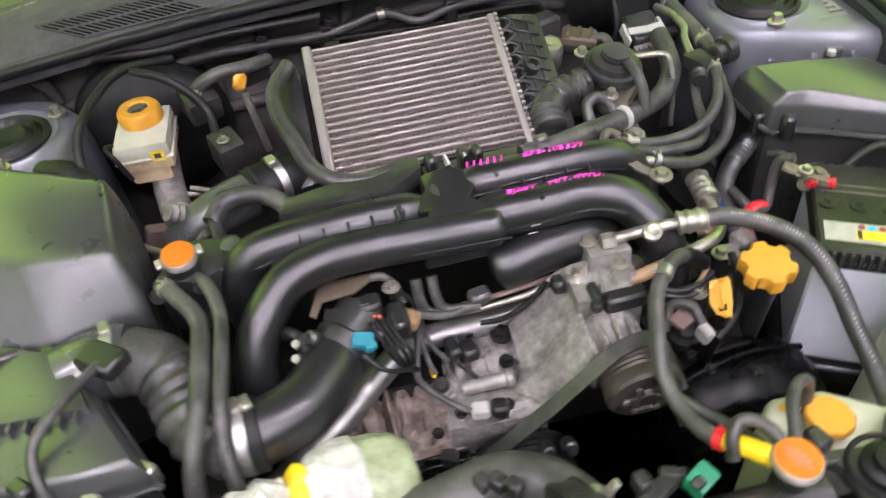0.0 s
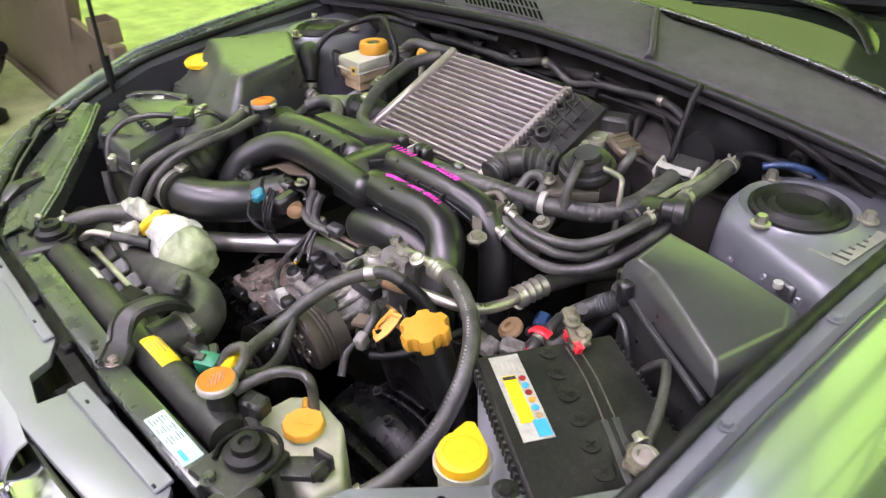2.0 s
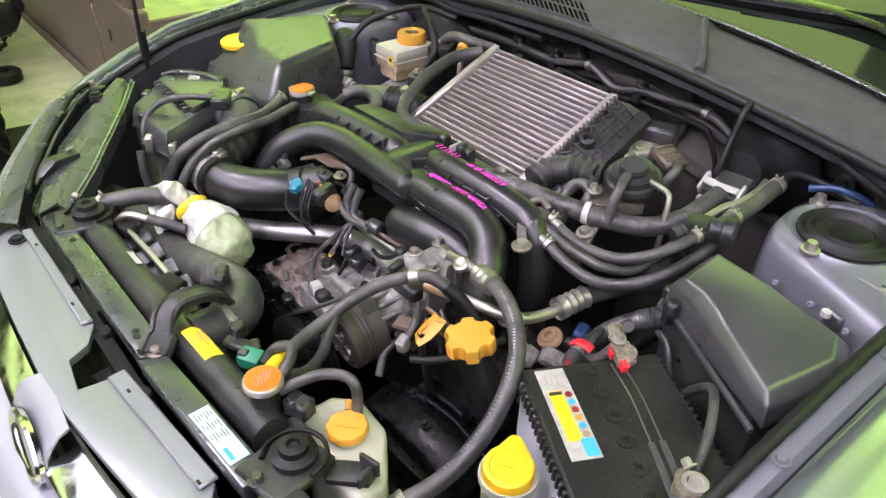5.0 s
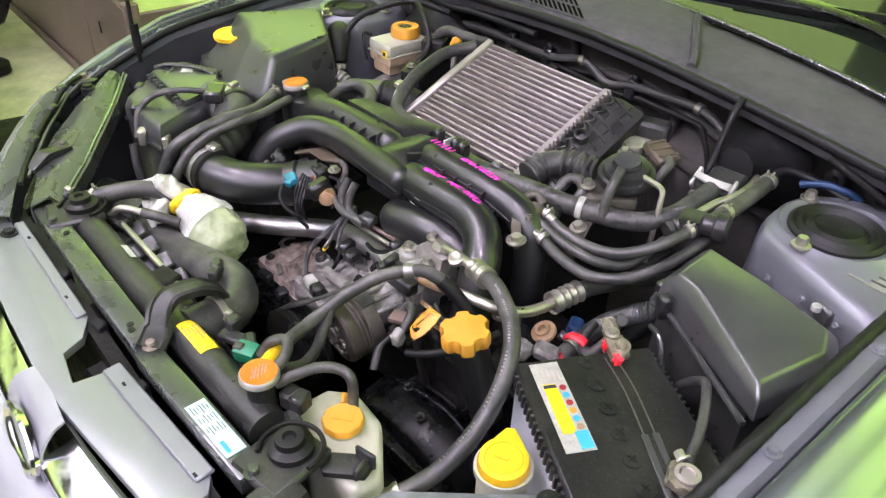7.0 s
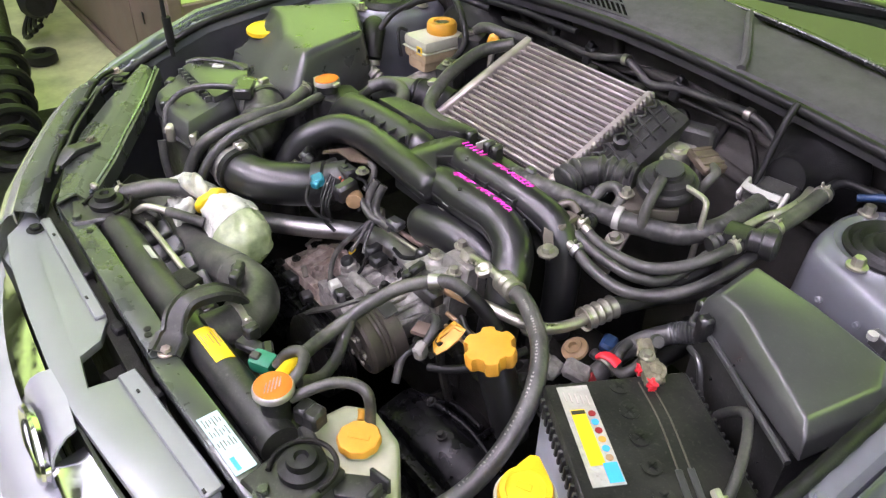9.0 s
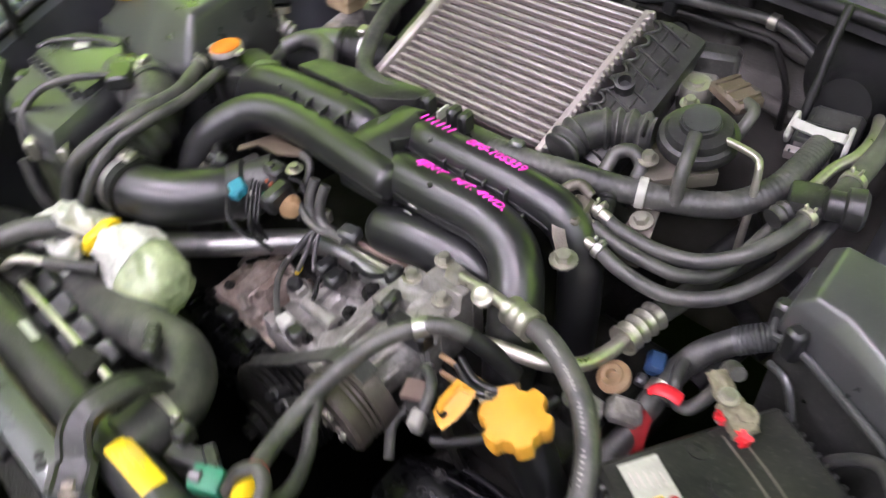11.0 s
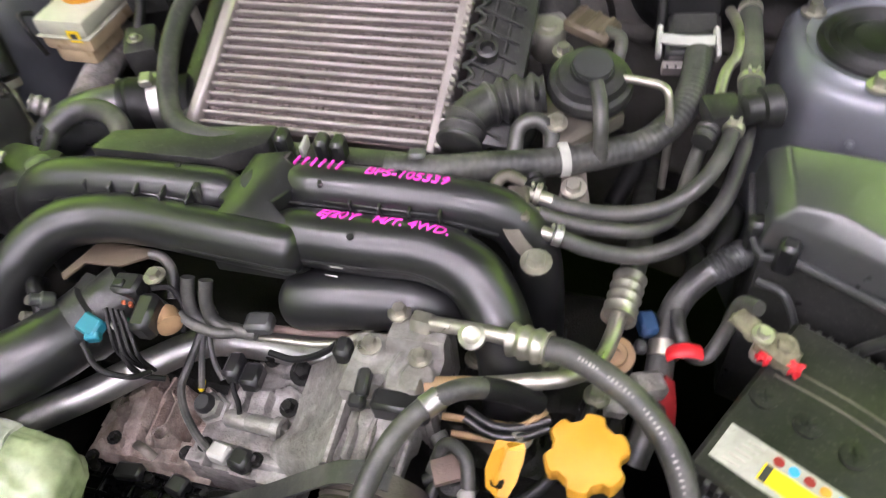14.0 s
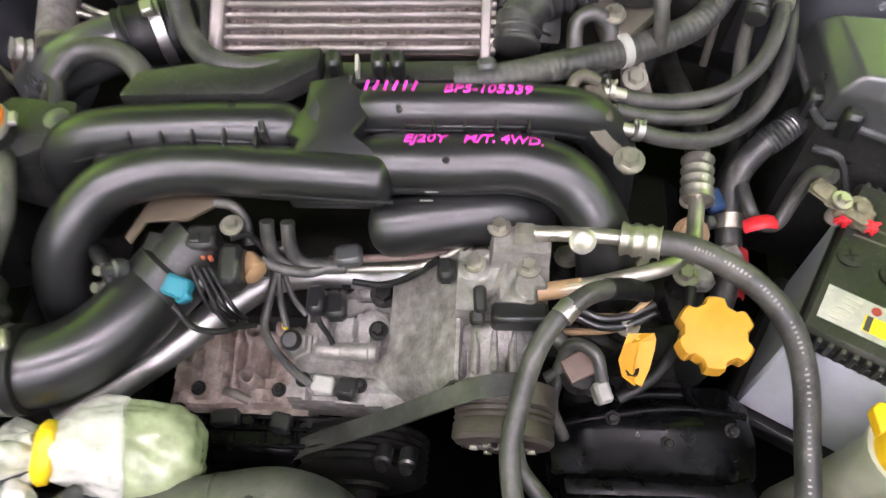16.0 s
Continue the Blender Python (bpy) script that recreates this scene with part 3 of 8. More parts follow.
for k in range(6):
    part("print_line", box(B(), (0.652, 0.222 + 0.014 * k, 0.9013), (0.036 - 0.006 * (k % 3), 0.004, 0.0006), (0, 0, 0), 0), COWL, sticker)
b = B()
prism(b, [(-0.62, 0.155), (-0.59, 0.155), (-0.59, 0.185), (-0.62, 0.185)], 0.905, 0.9066, 0)
part("white_sticker", b, PAPER, car)

# firewall and cowl


def cowl_drop(x):
    return 0.055 * (abs(x) / 0.75) ** 1.6


rows = []
for z, dy in ((0.35, 0.0), (0.6, 0.0), (0.68, 0.005), (0.72, 0.01), (0.76, 0.004), (0.80, 0.0), (0.82, 0.01), (0.84, 0.022), (0.86, 0.03), (0.88, 0.03), (0.90, 0.028), (0.92, 0.02), (0.94, 0.01), (0.96, 0.0), (0.98, -0.01), (0.995, -0.02)):
    rows.append([V(x, 0.465 + dy - 0.05 * (x / 0.7) ** 2 + 0.020 * noise.noise(V(x * 7, z * 9, 1)) + 0.007 * noise.noise(V(x * 22, z * 18, 4)), z - cowl_drop(x)) for x in [i * 0.015 - 0.72 for i in range(97)]])
part("firewall", sheet(B(), rows, 0.004), INSULATION, car, "dark padded firewall")
def fw_y(x):
    return 0.463 - 0.05 * (x / 0.7) ** 2


for x in (-0.55, -0.30, -0.05, 0.19, 0.43, 0.56):
    part("insulation_fold", tube(B(), [(x + 0.012 * math.sin(7 * x + z * 20), fw_y(x) + d, z - cowl_drop(x)) for z, d in ((0.97, -0.012), (0.93, 0.008), (0.88, 0.022), (0.84, 0.010), (0.78, -0.004), (0.70, 0.0))], 0.011, 10, 5), INSULATION, car)
part("insulation_fold", tube(B(), [(x, fw_y(x) + 0.004, 0.90 + 0.012 * math.sin(x * 14) - cowl_drop(x)) for x in [-0.66 + 0.06 * k for k in range(23)]], 0.010, 10, 4), INSULATION, car)
part("insulation_fold", tube(B(), [(x, fw_y(x) - 0.004, 0.82 + 0.010 * math.sin(x * 11 + 1) - cowl_drop(x)) for x in [-0.66 + 0.06 * k for k in range(23)]], 0.012, 10, 4), INSULATION, car)
for x, z in ((-0.42, 0.93), (-0.18, 0.945), (0.12, 0.86), (0.335, 0.90), (0.50, 0.93), (0.60, 0.88)):
    part("insulation_clip", lathe(B(), (x, fw_y(x) - 0.004, z - cowl_drop(x)), (0, -1, 0.1), [(0.016, 0), (0.016, 0.006), (0.012, 0.009), (0.006, 0.009), (0.005, 0.013), (0, 0.013)], 20), RUBBER_DARK, car)
cowl_prof = ((0.405, 0.97), (0.400, 0.993), (0.408, 1.006), (0.425, 1.011), (0.50, 1.026), (0.57, 1.028), (0.60, 1.022), (0.64, 0.99))
rows = []
for i in range(61):
    x = -0.75 + 0.025 * i
    k = (x / 0.75) ** 2
    step = 0.015
    rows.append([V(x, y - 0.03 * k, z - cowl_drop(x) - step * (1 if 0.42 < y < 0.61 and x > 0.237 - 0.69 * (y - 0.413) else 0)) for y, z in cowl_prof])
cowl = part("cowl_panel", sheet(B(), rows, 0.003), COWL, car, "dusty grey plastic cowl panel")
part("panel_end", tube(B(), [(0.237, 0.405, 0.998), (0.225, 0.43, 1.006), (0.19, 0.48, 1.016), (0.156, 0.53, 1.022), (0.13, 0.57, 1.021)], 0.007, 8, 4), COWL, cowl)


def on_cowl(x, y, up=0.0):
    """A point on the cowl's top skin."""
    yy = y + 0.03 * (x / 0.75) ** 2
    return V(x, y, float(np.interp(yy, [p[0] for p in cowl_prof[2:6]], [p[1] for p in cowl_prof[2:6]])) - cowl_drop(x) + up)


for x0, x1, y0, y1 in ((-0.445, -0.262, 0.402, 0.455), (-0.212, 0.004, 0.412, 0.468)):
    lean = -0.075
    # flat black laid on the skin for the shade between the slats
    part("vent_shade_sheet", sheet(B(), [[on_cowl(x0 + (x1 - x0) * k / 6 + lean * v, y0 + (y1 - y0) * v, 0.0012) for k in range(7)] for v in (0, 0.5, 1)], 0.0008), VOID, cowl, "black sheet for the shaded openings of the air intake grille")
    n = 17
    for k in range(n + 1):
        x = x0 + (x1 - x0) * k / n
        w = (x1 - x0) / n * 0.17
        part("vent_slat", sheet(B(), [[on_cowl(x + d + lean * v, y0 + (y1 - y0) * v, 0.0034) for d in (-w, w)] for v in (0, 0.5, 1)], 0.0012), COWL, cowl)
    for v in (-0.03, 0.5, 1.03):
        part("vent_bar", sheet(B(), [[on_cowl(x0 + (x1 - x0) * k / 6 + lean * v, y0 + (y1 - y0) * v + d, 0.0038) for k in range(7)] for d in (-0.002, 0.002)], 0.0012), COWL, cowl)
part("weather_strip", tube(B(), [(x, 0.398 - 0.03 * (x / 0.75) ** 2, 0.995 - cowl_drop(x)) for x in [-0.75 + 0.1 * i for i in range(16)]], 0.009, 10, 3), RUBBER_DARK, car, "black rubber bonnet seal")
rows = []
for j in range(9):
    s_ = j / 8
    rows.append([V(x, 0.60 + 0.85 * s_ - 0.10 * (x / 0.75) ** 2 * (1 - 0.3 * s_), 1.02 + 0.46 * s_ - cowl_drop(x) * (1 - 0.4 * s_)) for x in [-0.78 + 0.065 * i for i in range(25)]])
part("windshield", sheet(B(), rows, 0.005), GLASS, car, "dark windshield reflecting the green roof lights")
for pts, arm in (([(-0.26, 0.595, 1.026), (0.0, 0.622, 1.040), (0.247, 0.652, 1.056), (0.474, 0.680, 1.072)], [(0.52, 0.60, 1.0), (0.44, 0.648, 1.052), (0.30, 0.662, 1.066), (0.15, 0.645, 1.058)]),
                 ([(-0.50, 0.70, 1.06), (-0.25, 0.70, 1.078), (-0.06, 0.69, 1.080), (0.21, 0.675, 1.072)], [(-0.10, 0.585, 1.022), (-0.16, 0.62, 1.045), (-0.20, 0.68, 1.075), (-0.18, 0.70, 1.084)])):
    wp = part("wiper", tube(B(), arm, 0.015, 10, 5, flat=0.45), WIPERMAT, car, "black windshield wiper")
    part("wiper_blade", tube(B(), pts, 0.008, 6, 5, flat=1.5), RUBBER_DARK, wp)
part("glass_edge", tube(B(), [(x, 0.592 - 0.10 * (x / 0.75) ** 2, 1.022 - cowl_drop(x)) for x in [-0.74 + 0.11 * q for q in range(14)] + [0.75]], 0.006, 10, 3), WIPERMAT, car, "glossy black windshield edge")
part("cabin", box(B(), (0, 1.55, 0.7), (1.5, 0.1, 1.5), bevel=0), RUBBER_DARK, car)

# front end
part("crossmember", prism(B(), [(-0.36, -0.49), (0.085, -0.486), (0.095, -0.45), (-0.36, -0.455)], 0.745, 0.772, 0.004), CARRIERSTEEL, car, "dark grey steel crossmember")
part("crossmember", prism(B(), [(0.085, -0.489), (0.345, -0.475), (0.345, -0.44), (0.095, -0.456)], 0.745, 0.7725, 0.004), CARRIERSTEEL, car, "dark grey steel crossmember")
for x, y in ((-0.281, -0.475), (0.346, -0.458), (0.088, -0.466)):
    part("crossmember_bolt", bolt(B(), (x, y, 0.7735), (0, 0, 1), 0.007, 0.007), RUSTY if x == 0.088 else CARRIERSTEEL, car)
for x, y in ((-0.24, -0.468), (0.03, -0.471), (0.042, -0.474)):
    part("hole", rod(B(), (x, y, 0.7725), (x, y, 0.7733), 0.005), RUBBER_DARK, car)
lab = part("spec_label", box(B(), (0.262, -0.4625, 0.7735), (0.097, 0.025, 0.001), (0, 0, 3), 0), CYANLABEL, car, "white and blue specification sticker, print illegible")
part("cyan_field", box(B(), (0.247, -0.4633, 0.7742), (0.064, 0.0245, 0.0004), (0, 0, 3), 0), CYANLABEL, lab)
for k in range(6):
    for j in range(3):
        part("print_line", box(B(), (0.226 + 0.019 * j + 0.002 * (k % 2), -0.4735 + 0.0036 * k + 0.001 * j, 0.7747), (0.015 - 0.004 * ((k + j) % 3), 0.0011, 0.0003), (0, 0, 3), 0), BRACKETMAT, lab)
part("print_block", box(B(), (0.296, -0.466, 0.7743), (0.020, 0.005, 0.0004), (0, 0, 3), 0), SKYBLUE, lab)
BR = spline([(0.092, -0.470, 0.777), (0.074, -0.452, 0.784), (0.058, -0.438, 0.800), (0.050, -0.420, 0.810), (0.048, -0.395, 0.810), (0.046, -0.370, 0.802), (0.040, -0.345, 0.775), (0.038, -0.335, 0.74)], 5)
rows = []
for k, p in enumerate(BR):
    d = (BR[min(k + 1, len(BR) - 1)] - BR[max(k - 1, 0)]).normalized()
    sd = d.cross(V(0.05, 0.3, 1)).normalized()
    nn = sd.cross(d)
    w = 0.021 if k < 6 else 0.0155
    rows.append([p + sd * w * a + nn * h for a, h in ((-1.0, -0.009), (-0.98, 0.001), (-0.7, 0.004), (-0.55, 0.001), (0.55, 0.001), (0.7, 0.004), (0.98, 0.001), (1.0, -0.009))])
part("centre_brace", sheet(B(), rows, 0.002), PLASTIC_DUSTY, car, "black arched steel brace over the radiator")
panel = prism(B(), [(-0.377, -0.504), (-0.068, -0.501), (-0.028, -0.522), (-0.012, -0.552), (0.05, -0.560), (0.057, -0.507), (0.291, -0.486), (0.312, -0.50), (0.318, -0.548), (0.267, -0.561), (0.165, -0.575), (0.081, -0.586), (-0.013, -0.591), (-0.144, -0.589), (-0.287, -0.583), (-0.36, -0.572), (-0.40, -0.535)], 0.722, 0.736, 0.003)
fp = part("grille_cover", panel, COVERPAINT, car, "pale silver-grey plastic grille cover panel")
part("raised_lip", box(B(), (0.174, -0.503, 0.7395), (0.236, 0.024, 0.006), (0, 0, 5), 0.002), COVERPAINT, fp)
part("raised_lip", box(B(), (-0.22, -0.510, 0.739), (0.30, 0.016, 0.006), (0, 0, 0.5), 0.002), COVERPAINT, fp)
for x, y in ((-0.355, -0.535), (0.285, -0.502), (0.10, -0.512), (-0.12, -0.513), (-0.31, -0.511)):
    part("clip", box(B(), (x, y, 0.7435), (0.006, 0.0035, 0.002), (0, 0, 5), 0), RUBBER_DARK, fp)
part("panel_bolt", bolt(B(), (-0.352, -0.53, 0.737), (0, 0, 1), 0.009, 0.006), RUBBER_DARK, fp)
for x in (-0.19, -0.04, 0.11, 0.28):
    part("latch_bracket", box(B(), (x, -0.495, 0.728), (0.020, 0.016, 0.026), (0, 0, 8), 0.003), RUBBER_DARK, car)
part("bonnet_latch", box(B(), (0.02, -0.51, 0.675), (0.07, 0.05, 0.05), (0, 0, 8), 0.006), GRIME, car, "dark bonnet latch in the panel gap")
# nose, chrome wings and emblem
rows = []
for i in range(31):
    x = -0.60 + 0.04 * i
    k = (x / 0.60) ** 2
    d = 0.17 * k
    rows.append([V(x, -0.612 + d, 0.640), V(x, -0.618 + d, 0.664), V(x, -0.632 + d, 0.668), V(x, -0.664 + d, 0.662), V(x, -0.684 + d, 0.644), V(x, -0.692 + d, 0.620), V(x, -0.745 + d, 0.600), V(x, -0.79 + d, 0.555), V(x, -0.81 + d, 0.45), V(x, -0.79 + d, 0.25)])
part("front_bumper", sheet(B(), rows, 0.003), PANELPAINT, car, "silver-grey bumper skin")
rows = [[V(x, -0.590 + 0.10 * (x / 0.6) ** 2 - dy, z) for x in [-0.40 + 0.05 * q for q in range(17)]] for dy, z in ((0.0, 0.722), (0.004, 0.66), (0.02, 0.60))]
gb = part("grille_backing", sheet(B(), rows, 0.004), PLASTIC, car, "black grille opening")
for z in (0.635, 0.665):
    part("grille_bar", tube(B(), [(x, -0.605 + 0.10 * (x / 0.6) ** 2, z) for x in (-0.36, -0.2, -0.05, 0.15, 0.3)], 0.005, 8, 4), CHROME, gb)
rows = [[V(0.05 + (x - 0.05) * w, -0.585 - y - 0.004 * abs(x - 0.05) / 0.07, z) for x in (-0.02, -0.005, 0.02, 0.05, 0.08, 0.105, 0.12)] for y, z, w in ((0.0, 0.736, 0.86), (0.014, 0.734, 0.92), (0.026, 0.726, 0.98), (0.036, 0.712, 1.0), (0.044, 0.68, 1.0), (0.046, 0.62, 0.9))]
part("nose", sheet(B(), rows, 0.003), PANELPAINT, car, "silver-grey nose piece")
for x0, x1 in ((0.118, 0.36), (-0.018, -0.30)):
    rows = []
    for q in range(11):
        s_ = q / 10
        x, w = x0 + (x1 - x0) * s_, 1.0 - 0.75 * s_ ** 1.6
        y = -0.625 + 0.035 * s_ * s_
        inner_y = float(np.interp(x, [-0.36, -0.287, -0.144, -0.013, 0.081, 0.165, 0.267, 0.36], [-0.572, -0.583, -0.589, -0.591, -0.586, -0.575, -0.561, -0.535])) - 0.004
        rows.append([V(x, inner_y, 0.700), V(x, inner_y - 0.003, 0.712), V(x, y + 0.004, 0.704), V(x, y - 0.004, 0.698), V(x, y - 0.006, 0.690 - 0.022 * w), V(x, y, 0.680 - 0.03 * w)])
    part("chrome_wing", sheet(B(), rows, 0.004), CHROME, car, "chrome grille wing")
EMX, EMN = V(1, 0, 0), V(0, -1, 0.25).normalized()
EMU = EMN.cross(EMX).normalized()


def oval(a, b, off, n=48):
    return [V(0.060, -0.631, 0.692) + EMX * (a * math.cos(2 * math.pi * q / n)) + EMU * (b * math.sin(2 * math.pi * q / n)) + EMN * off for q in range(n)]


b = B()
ring = [[b.verts.new(p) for p in oval(*o)] for o in ((0.064, 0.036, 0.0), (0.066, 0.038, 0.006), (0.063, 0.035, 0.010), (0.057, 0.030, 0.008), (0.054, 0.027, 0.004))]
for p, q in zip(ring, ring[1:]):
    for k in range(48):
        b.faces.new((p[k], p[(k + 1) % 48], q[(k + 1) % 48], q[k]))
em = part("emblem", b, CHROME, car, "oval chrome badge ring")
b = B()
b.faces.new([b.verts.new(p) for p in oval(0.055, 0.028, 0.0045)])
part("badge_field", b, GLASS, em, "dark glossy badge field")
for sx in (1, -1):
    top = [V(sx * 0.665, -0.355, 0.826), V(sx * 0.62, -0.41, 0.806), V(sx * 0.55, -0.465, 0.786), V(sx * 0.47, -0.515, 0.770), V(sx * 0.395, -0.55, 0.752)]
    out = V(sx * 0.62, -0.78, 0)
    rows = [[p + out * a + V(0, 0, h) for p in top] for a, h in ((0.0, -0.02), (0.0, 0.0), (0.015, -0.004), (0.04, -0.03), (0.065, -0.09), (0.07, -0.16))]
    hl = part("headlight", sheet(B(), rows, 0.003), HEADLIGHT, car, "clear headlight with pale reflector")
    rows = [[p + out * a + V(0, 0, h) for p in top] for a, h in ((-0.05, -0.06), (0.0, -0.10), (0.03, -0.16))]
    part("reflector", sheet(B(), rows, 0.003), PAINT, hl)
    part("headlight_top", sheet(B(), [[p - out * a + V(0, 0, h) for p in top] for a, h in ((-0.002, -0.012), (0.0, 0.004), (0.006, 0.006), (0.038, 0.003), (0.042, -0.03))], 0.002), CARRIERSTEEL, hl, "upper edge of the headlight in darkened body paint")
    a0, a1, a2 = V(sx * 0.70, -0.20, 0.84), V(sx * 0.47, -0.355, 0.812), V(sx * 0.315, -0.452, 0.786)
    b0, b1, b2 = V(sx * 0.70, -0.275, 0.845), V(sx * 0.545, -0.415, 0.814), V(sx * 0.375, -0.512, 0.780)
    if sx < 0:
        # pressed steel carrier: a broad plate, a crease, then a dipping flange with a double lip
        cz = lambda x, y, up=0.0: V(x, y, 0.8017 - 0.119 * x + 0.1336 * y + up)
        edge = [cz(*p) for p in ((-0.655, -0.238), (-0.606, -0.293), (-0.569, -0.337), (-0.504, -0.401), (-0.428, -0.452), (-0.338, -0.492))]
        crease = [cz(*p, 0.003) for p in ((-0.636, -0.229), (-0.575, -0.281), (-0.527, -0.320), (-0.450, -0.384), (-0.402, -0.421), (-0.345, -0.458))]
        dip = [cz(*p, -0.010) for p in ((-0.630, -0.222), (-0.556, -0.272), (-0.505, -0.306), (-0.428, -0.362), (-0.385, -0.396), (-0.334, -0.446))]
        rim = [cz(*p, 0.002) for p in ((-0.622, -0.218), (-0.540, -0.272), (-0.489, -0.310), (-0.446, -0.343), (-0.396, -0.380), (-0.331, -0.437))]
        low = V(0, 0, -0.03)
        sp = part("headlight_carrier", sheet(B(), [[p + low for p in edge], edge, [p.lerp(q, 0.06) + V(0, 0, 0.002) for p, q in zip(edge, crease)], [p.lerp(q, 0.94) for p, q in zip(edge, crease)], crease, dip, [p - V(0.003, 0.003, 0.004) for p in rim], rim, [p + V(0.004, 0.004, -0.001) for p in rim], [p + V(0.006, 0.006, -0.025) for p in rim]], 0.002), CARRIERSTEEL, car, "steel headlight carrier, body paint darkened for its dark reflections")
        part("carrier_lip", tube(B(), [p + V(-0.002, -0.001, 0.001) for p in rim], 0.0028, 8, 6), PAINT, sp)
        part("carrier_lip", tube(B(), [p.lerp(q, 0.35) + V(0, 0, 0.002) for p, q in zip(rim, dip)], 0.002, 8, 6), PAINT, sp)
        part("edge_cable", tube(B(), [(-0.662, -0.292, 0.846), (-0.640, -0.318, 0.848), (-0.612, -0.345, 0.842), (-0.579, -0.373, 0.830), (-0.53, -0.410, 0.820), (-0.481, -0.440, 0.811), (-0.43, -0.470, 0.801), (-0.393, -0.487, 0.795)], 0.0048, 10, 6), RUBBER_DARK, sp, "black cable along the fender edge")
        part("edge_cable", tube(B(), [(-0.640, -0.300, 0.842), (-0.610, -0.335, 0.834), (-0.572, -0.366, 0.824), (-0.523, -0.403, 0.815), (-0.474, -0.433, 0.806), (-0.41, -0.470, 0.795)], 0.0032, 10, 6), RUBBER, sp)
        for x_, y_, z_ in ((-0.625, -0.338, 0.845), (-0.579, -0.372, 0.831), (-0.50, -0.430, 0.815)):
            part("cable_clip", box(B(), (x_, y_, z_), (0.014, 0.020, 0.012), (0, 10, 32), 0.003), PLASTIC, sp)
        part("carrier_bracket", loft(B(), [[V(-0.432, -0.468, 0.792), V(-0.418, -0.458, 0.792), V(-0.418, -0.458, 0.800), V(-0.432, -0.468, 0.800)], [V(-0.462, -0.440, 0.800), V(-0.438, -0.425, 0.800), V(-0.438, -0.425, 0.812), V(-0.462, -0.440, 0.812)], [V(-0.466, -0.394, 0.805), V(-0.444, -0.384, 0.805), V(-0.444, -0.384, 0.813), V(-0.466, -0.394, 0.813)]], 0.002), PLASTIC, sp, "black plastic stay")
        part("carrier_bolt", bolt(B(), (-0.458, -0.396, 0.812), (0, 0, 1), 0.006, 0.006), BRACKETMAT, sp)
        part("end_bracket", prism(B(), [(-0.690, -0.300), (-0.650, -0.262), (-0.640, -0.275), (-0.655, -0.315)], 0.833, 0.840, 0.002), PLASTIC_DUSTY, sp)
        part("carrier_bolt", bolt(B(), (-0.667, -0.285, 0.839), (0, 0, 1), 0.008, 0.008), RUSTY, sp)
        part("bonnet_stop", lathe(B(), (-0.613, -0.295, 0.831), (0, 0, 1), [(0.013, 0), (0.013, 0.010), (0.009, 0.012), (0.009, 0.016), (0, 0.017)], 18), RUBBER_DARK, sp)
        part("carrier_clip", box(B(), (-0.335, -0.430, 0.792), (0.014, 0.010, 0.012), (0, 0, 30), 0.003), ZINC, sp)
inner = [V(0.47, -0.365, 0.795), V(0.548, -0.279, 0.80), V(0.60, -0.215, 0.803), V(0.655, -0.160, 0.81), V(0.697, -0.15, 0.83)]
outer = [V(0.43, -0.47, 0.778), V(0.545, -0.415, 0.80), V(0.62, -0.35, 0.815), V(0.68, -0.29, 0.835), V(0.697, -0.275, 0.845)]
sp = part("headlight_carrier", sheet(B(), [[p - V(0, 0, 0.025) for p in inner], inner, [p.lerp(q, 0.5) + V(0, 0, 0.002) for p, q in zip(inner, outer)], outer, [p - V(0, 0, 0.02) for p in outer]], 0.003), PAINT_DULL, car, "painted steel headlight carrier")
for x_, y_ in ((0.583, -0.255), (0.645, -0.20)):
    part("carrier_boss", lathe(B(), (x_, y_, 0.800), (0.1, -0.1, 1), [(0.014, 0), (0.014, 0.006), (0.008, 0.008), (0.006, 0.012), (0, 0.012)], 18), RUBBER_DARK, sp)
for x_, y_ in ((0.60, -0.243), (0.55, -0.31), (0.625, -0.235)):
    part("hole", lathe(B(), (x_, y_, 0.8035), (0.1, -0.1, 1), [(0.006, 0), (0.006, 0.002), (0, 0.002)], 14), VOID, sp)
# unseen black sheet added below the engine to keep the gaps dark
part("black_bay_sheet", box(B(), (0, -0.02, 0.20), (1.62, 1.3, 0.02), bevel=0), VOID, car)
part("front_valance", box(B(), (0, -0.5, 0.55), (1.2, 0.02, 0.36), bevel=0), GRIME, car)
prop = thing("bonnet_prop", (-0.66, -0.17, 0.86), "thin black bonnet prop rod standing upright", "prop rod")
part("rod", tube(B(), [(-0.66, -0.17, 0.85), (-0.659, -0.172, 1.0), (-0.655, -0.15, 1.45), (-0.65, -0.045, 1.98)], 0.0045, 8, 3), RUBBER_DARK, prop)
part("grip", tube(B(), [(-0.66, -0.17, 0.87), (-0.66, -0.17, 0.93)], 0.009, 10, 3), RUBBER_DARK, prop)
# opened bonnet, held up by the prop
rows = [[V(x, 0.50 - 0.57 * s_, 1.20 + 0.86 * s_ + 0.03 * math.sin(math.pi * s_) - 0.05 * (x / 0.7) ** 2) for x in [-0.70 + 0.1 * i for i in range(15)]] for s_ in (0, 0.2, 0.4, 0.6, 0.8, 1.0)]
bon = part("bonnet", sheet(B(), rows, 0.003), PAINT, car, "silver-grey bonnet opened up")
rows = [[V(x, 0.47 - 0.49 * s_, 1.205 + 0.76 * s_ - 0.05 * (x / 0.7) ** 2) for x in [-0.62 + 0.124 * i for i in range(11)]] for s_ in (0, 0.25, 0.5, 0.75, 1.0)]
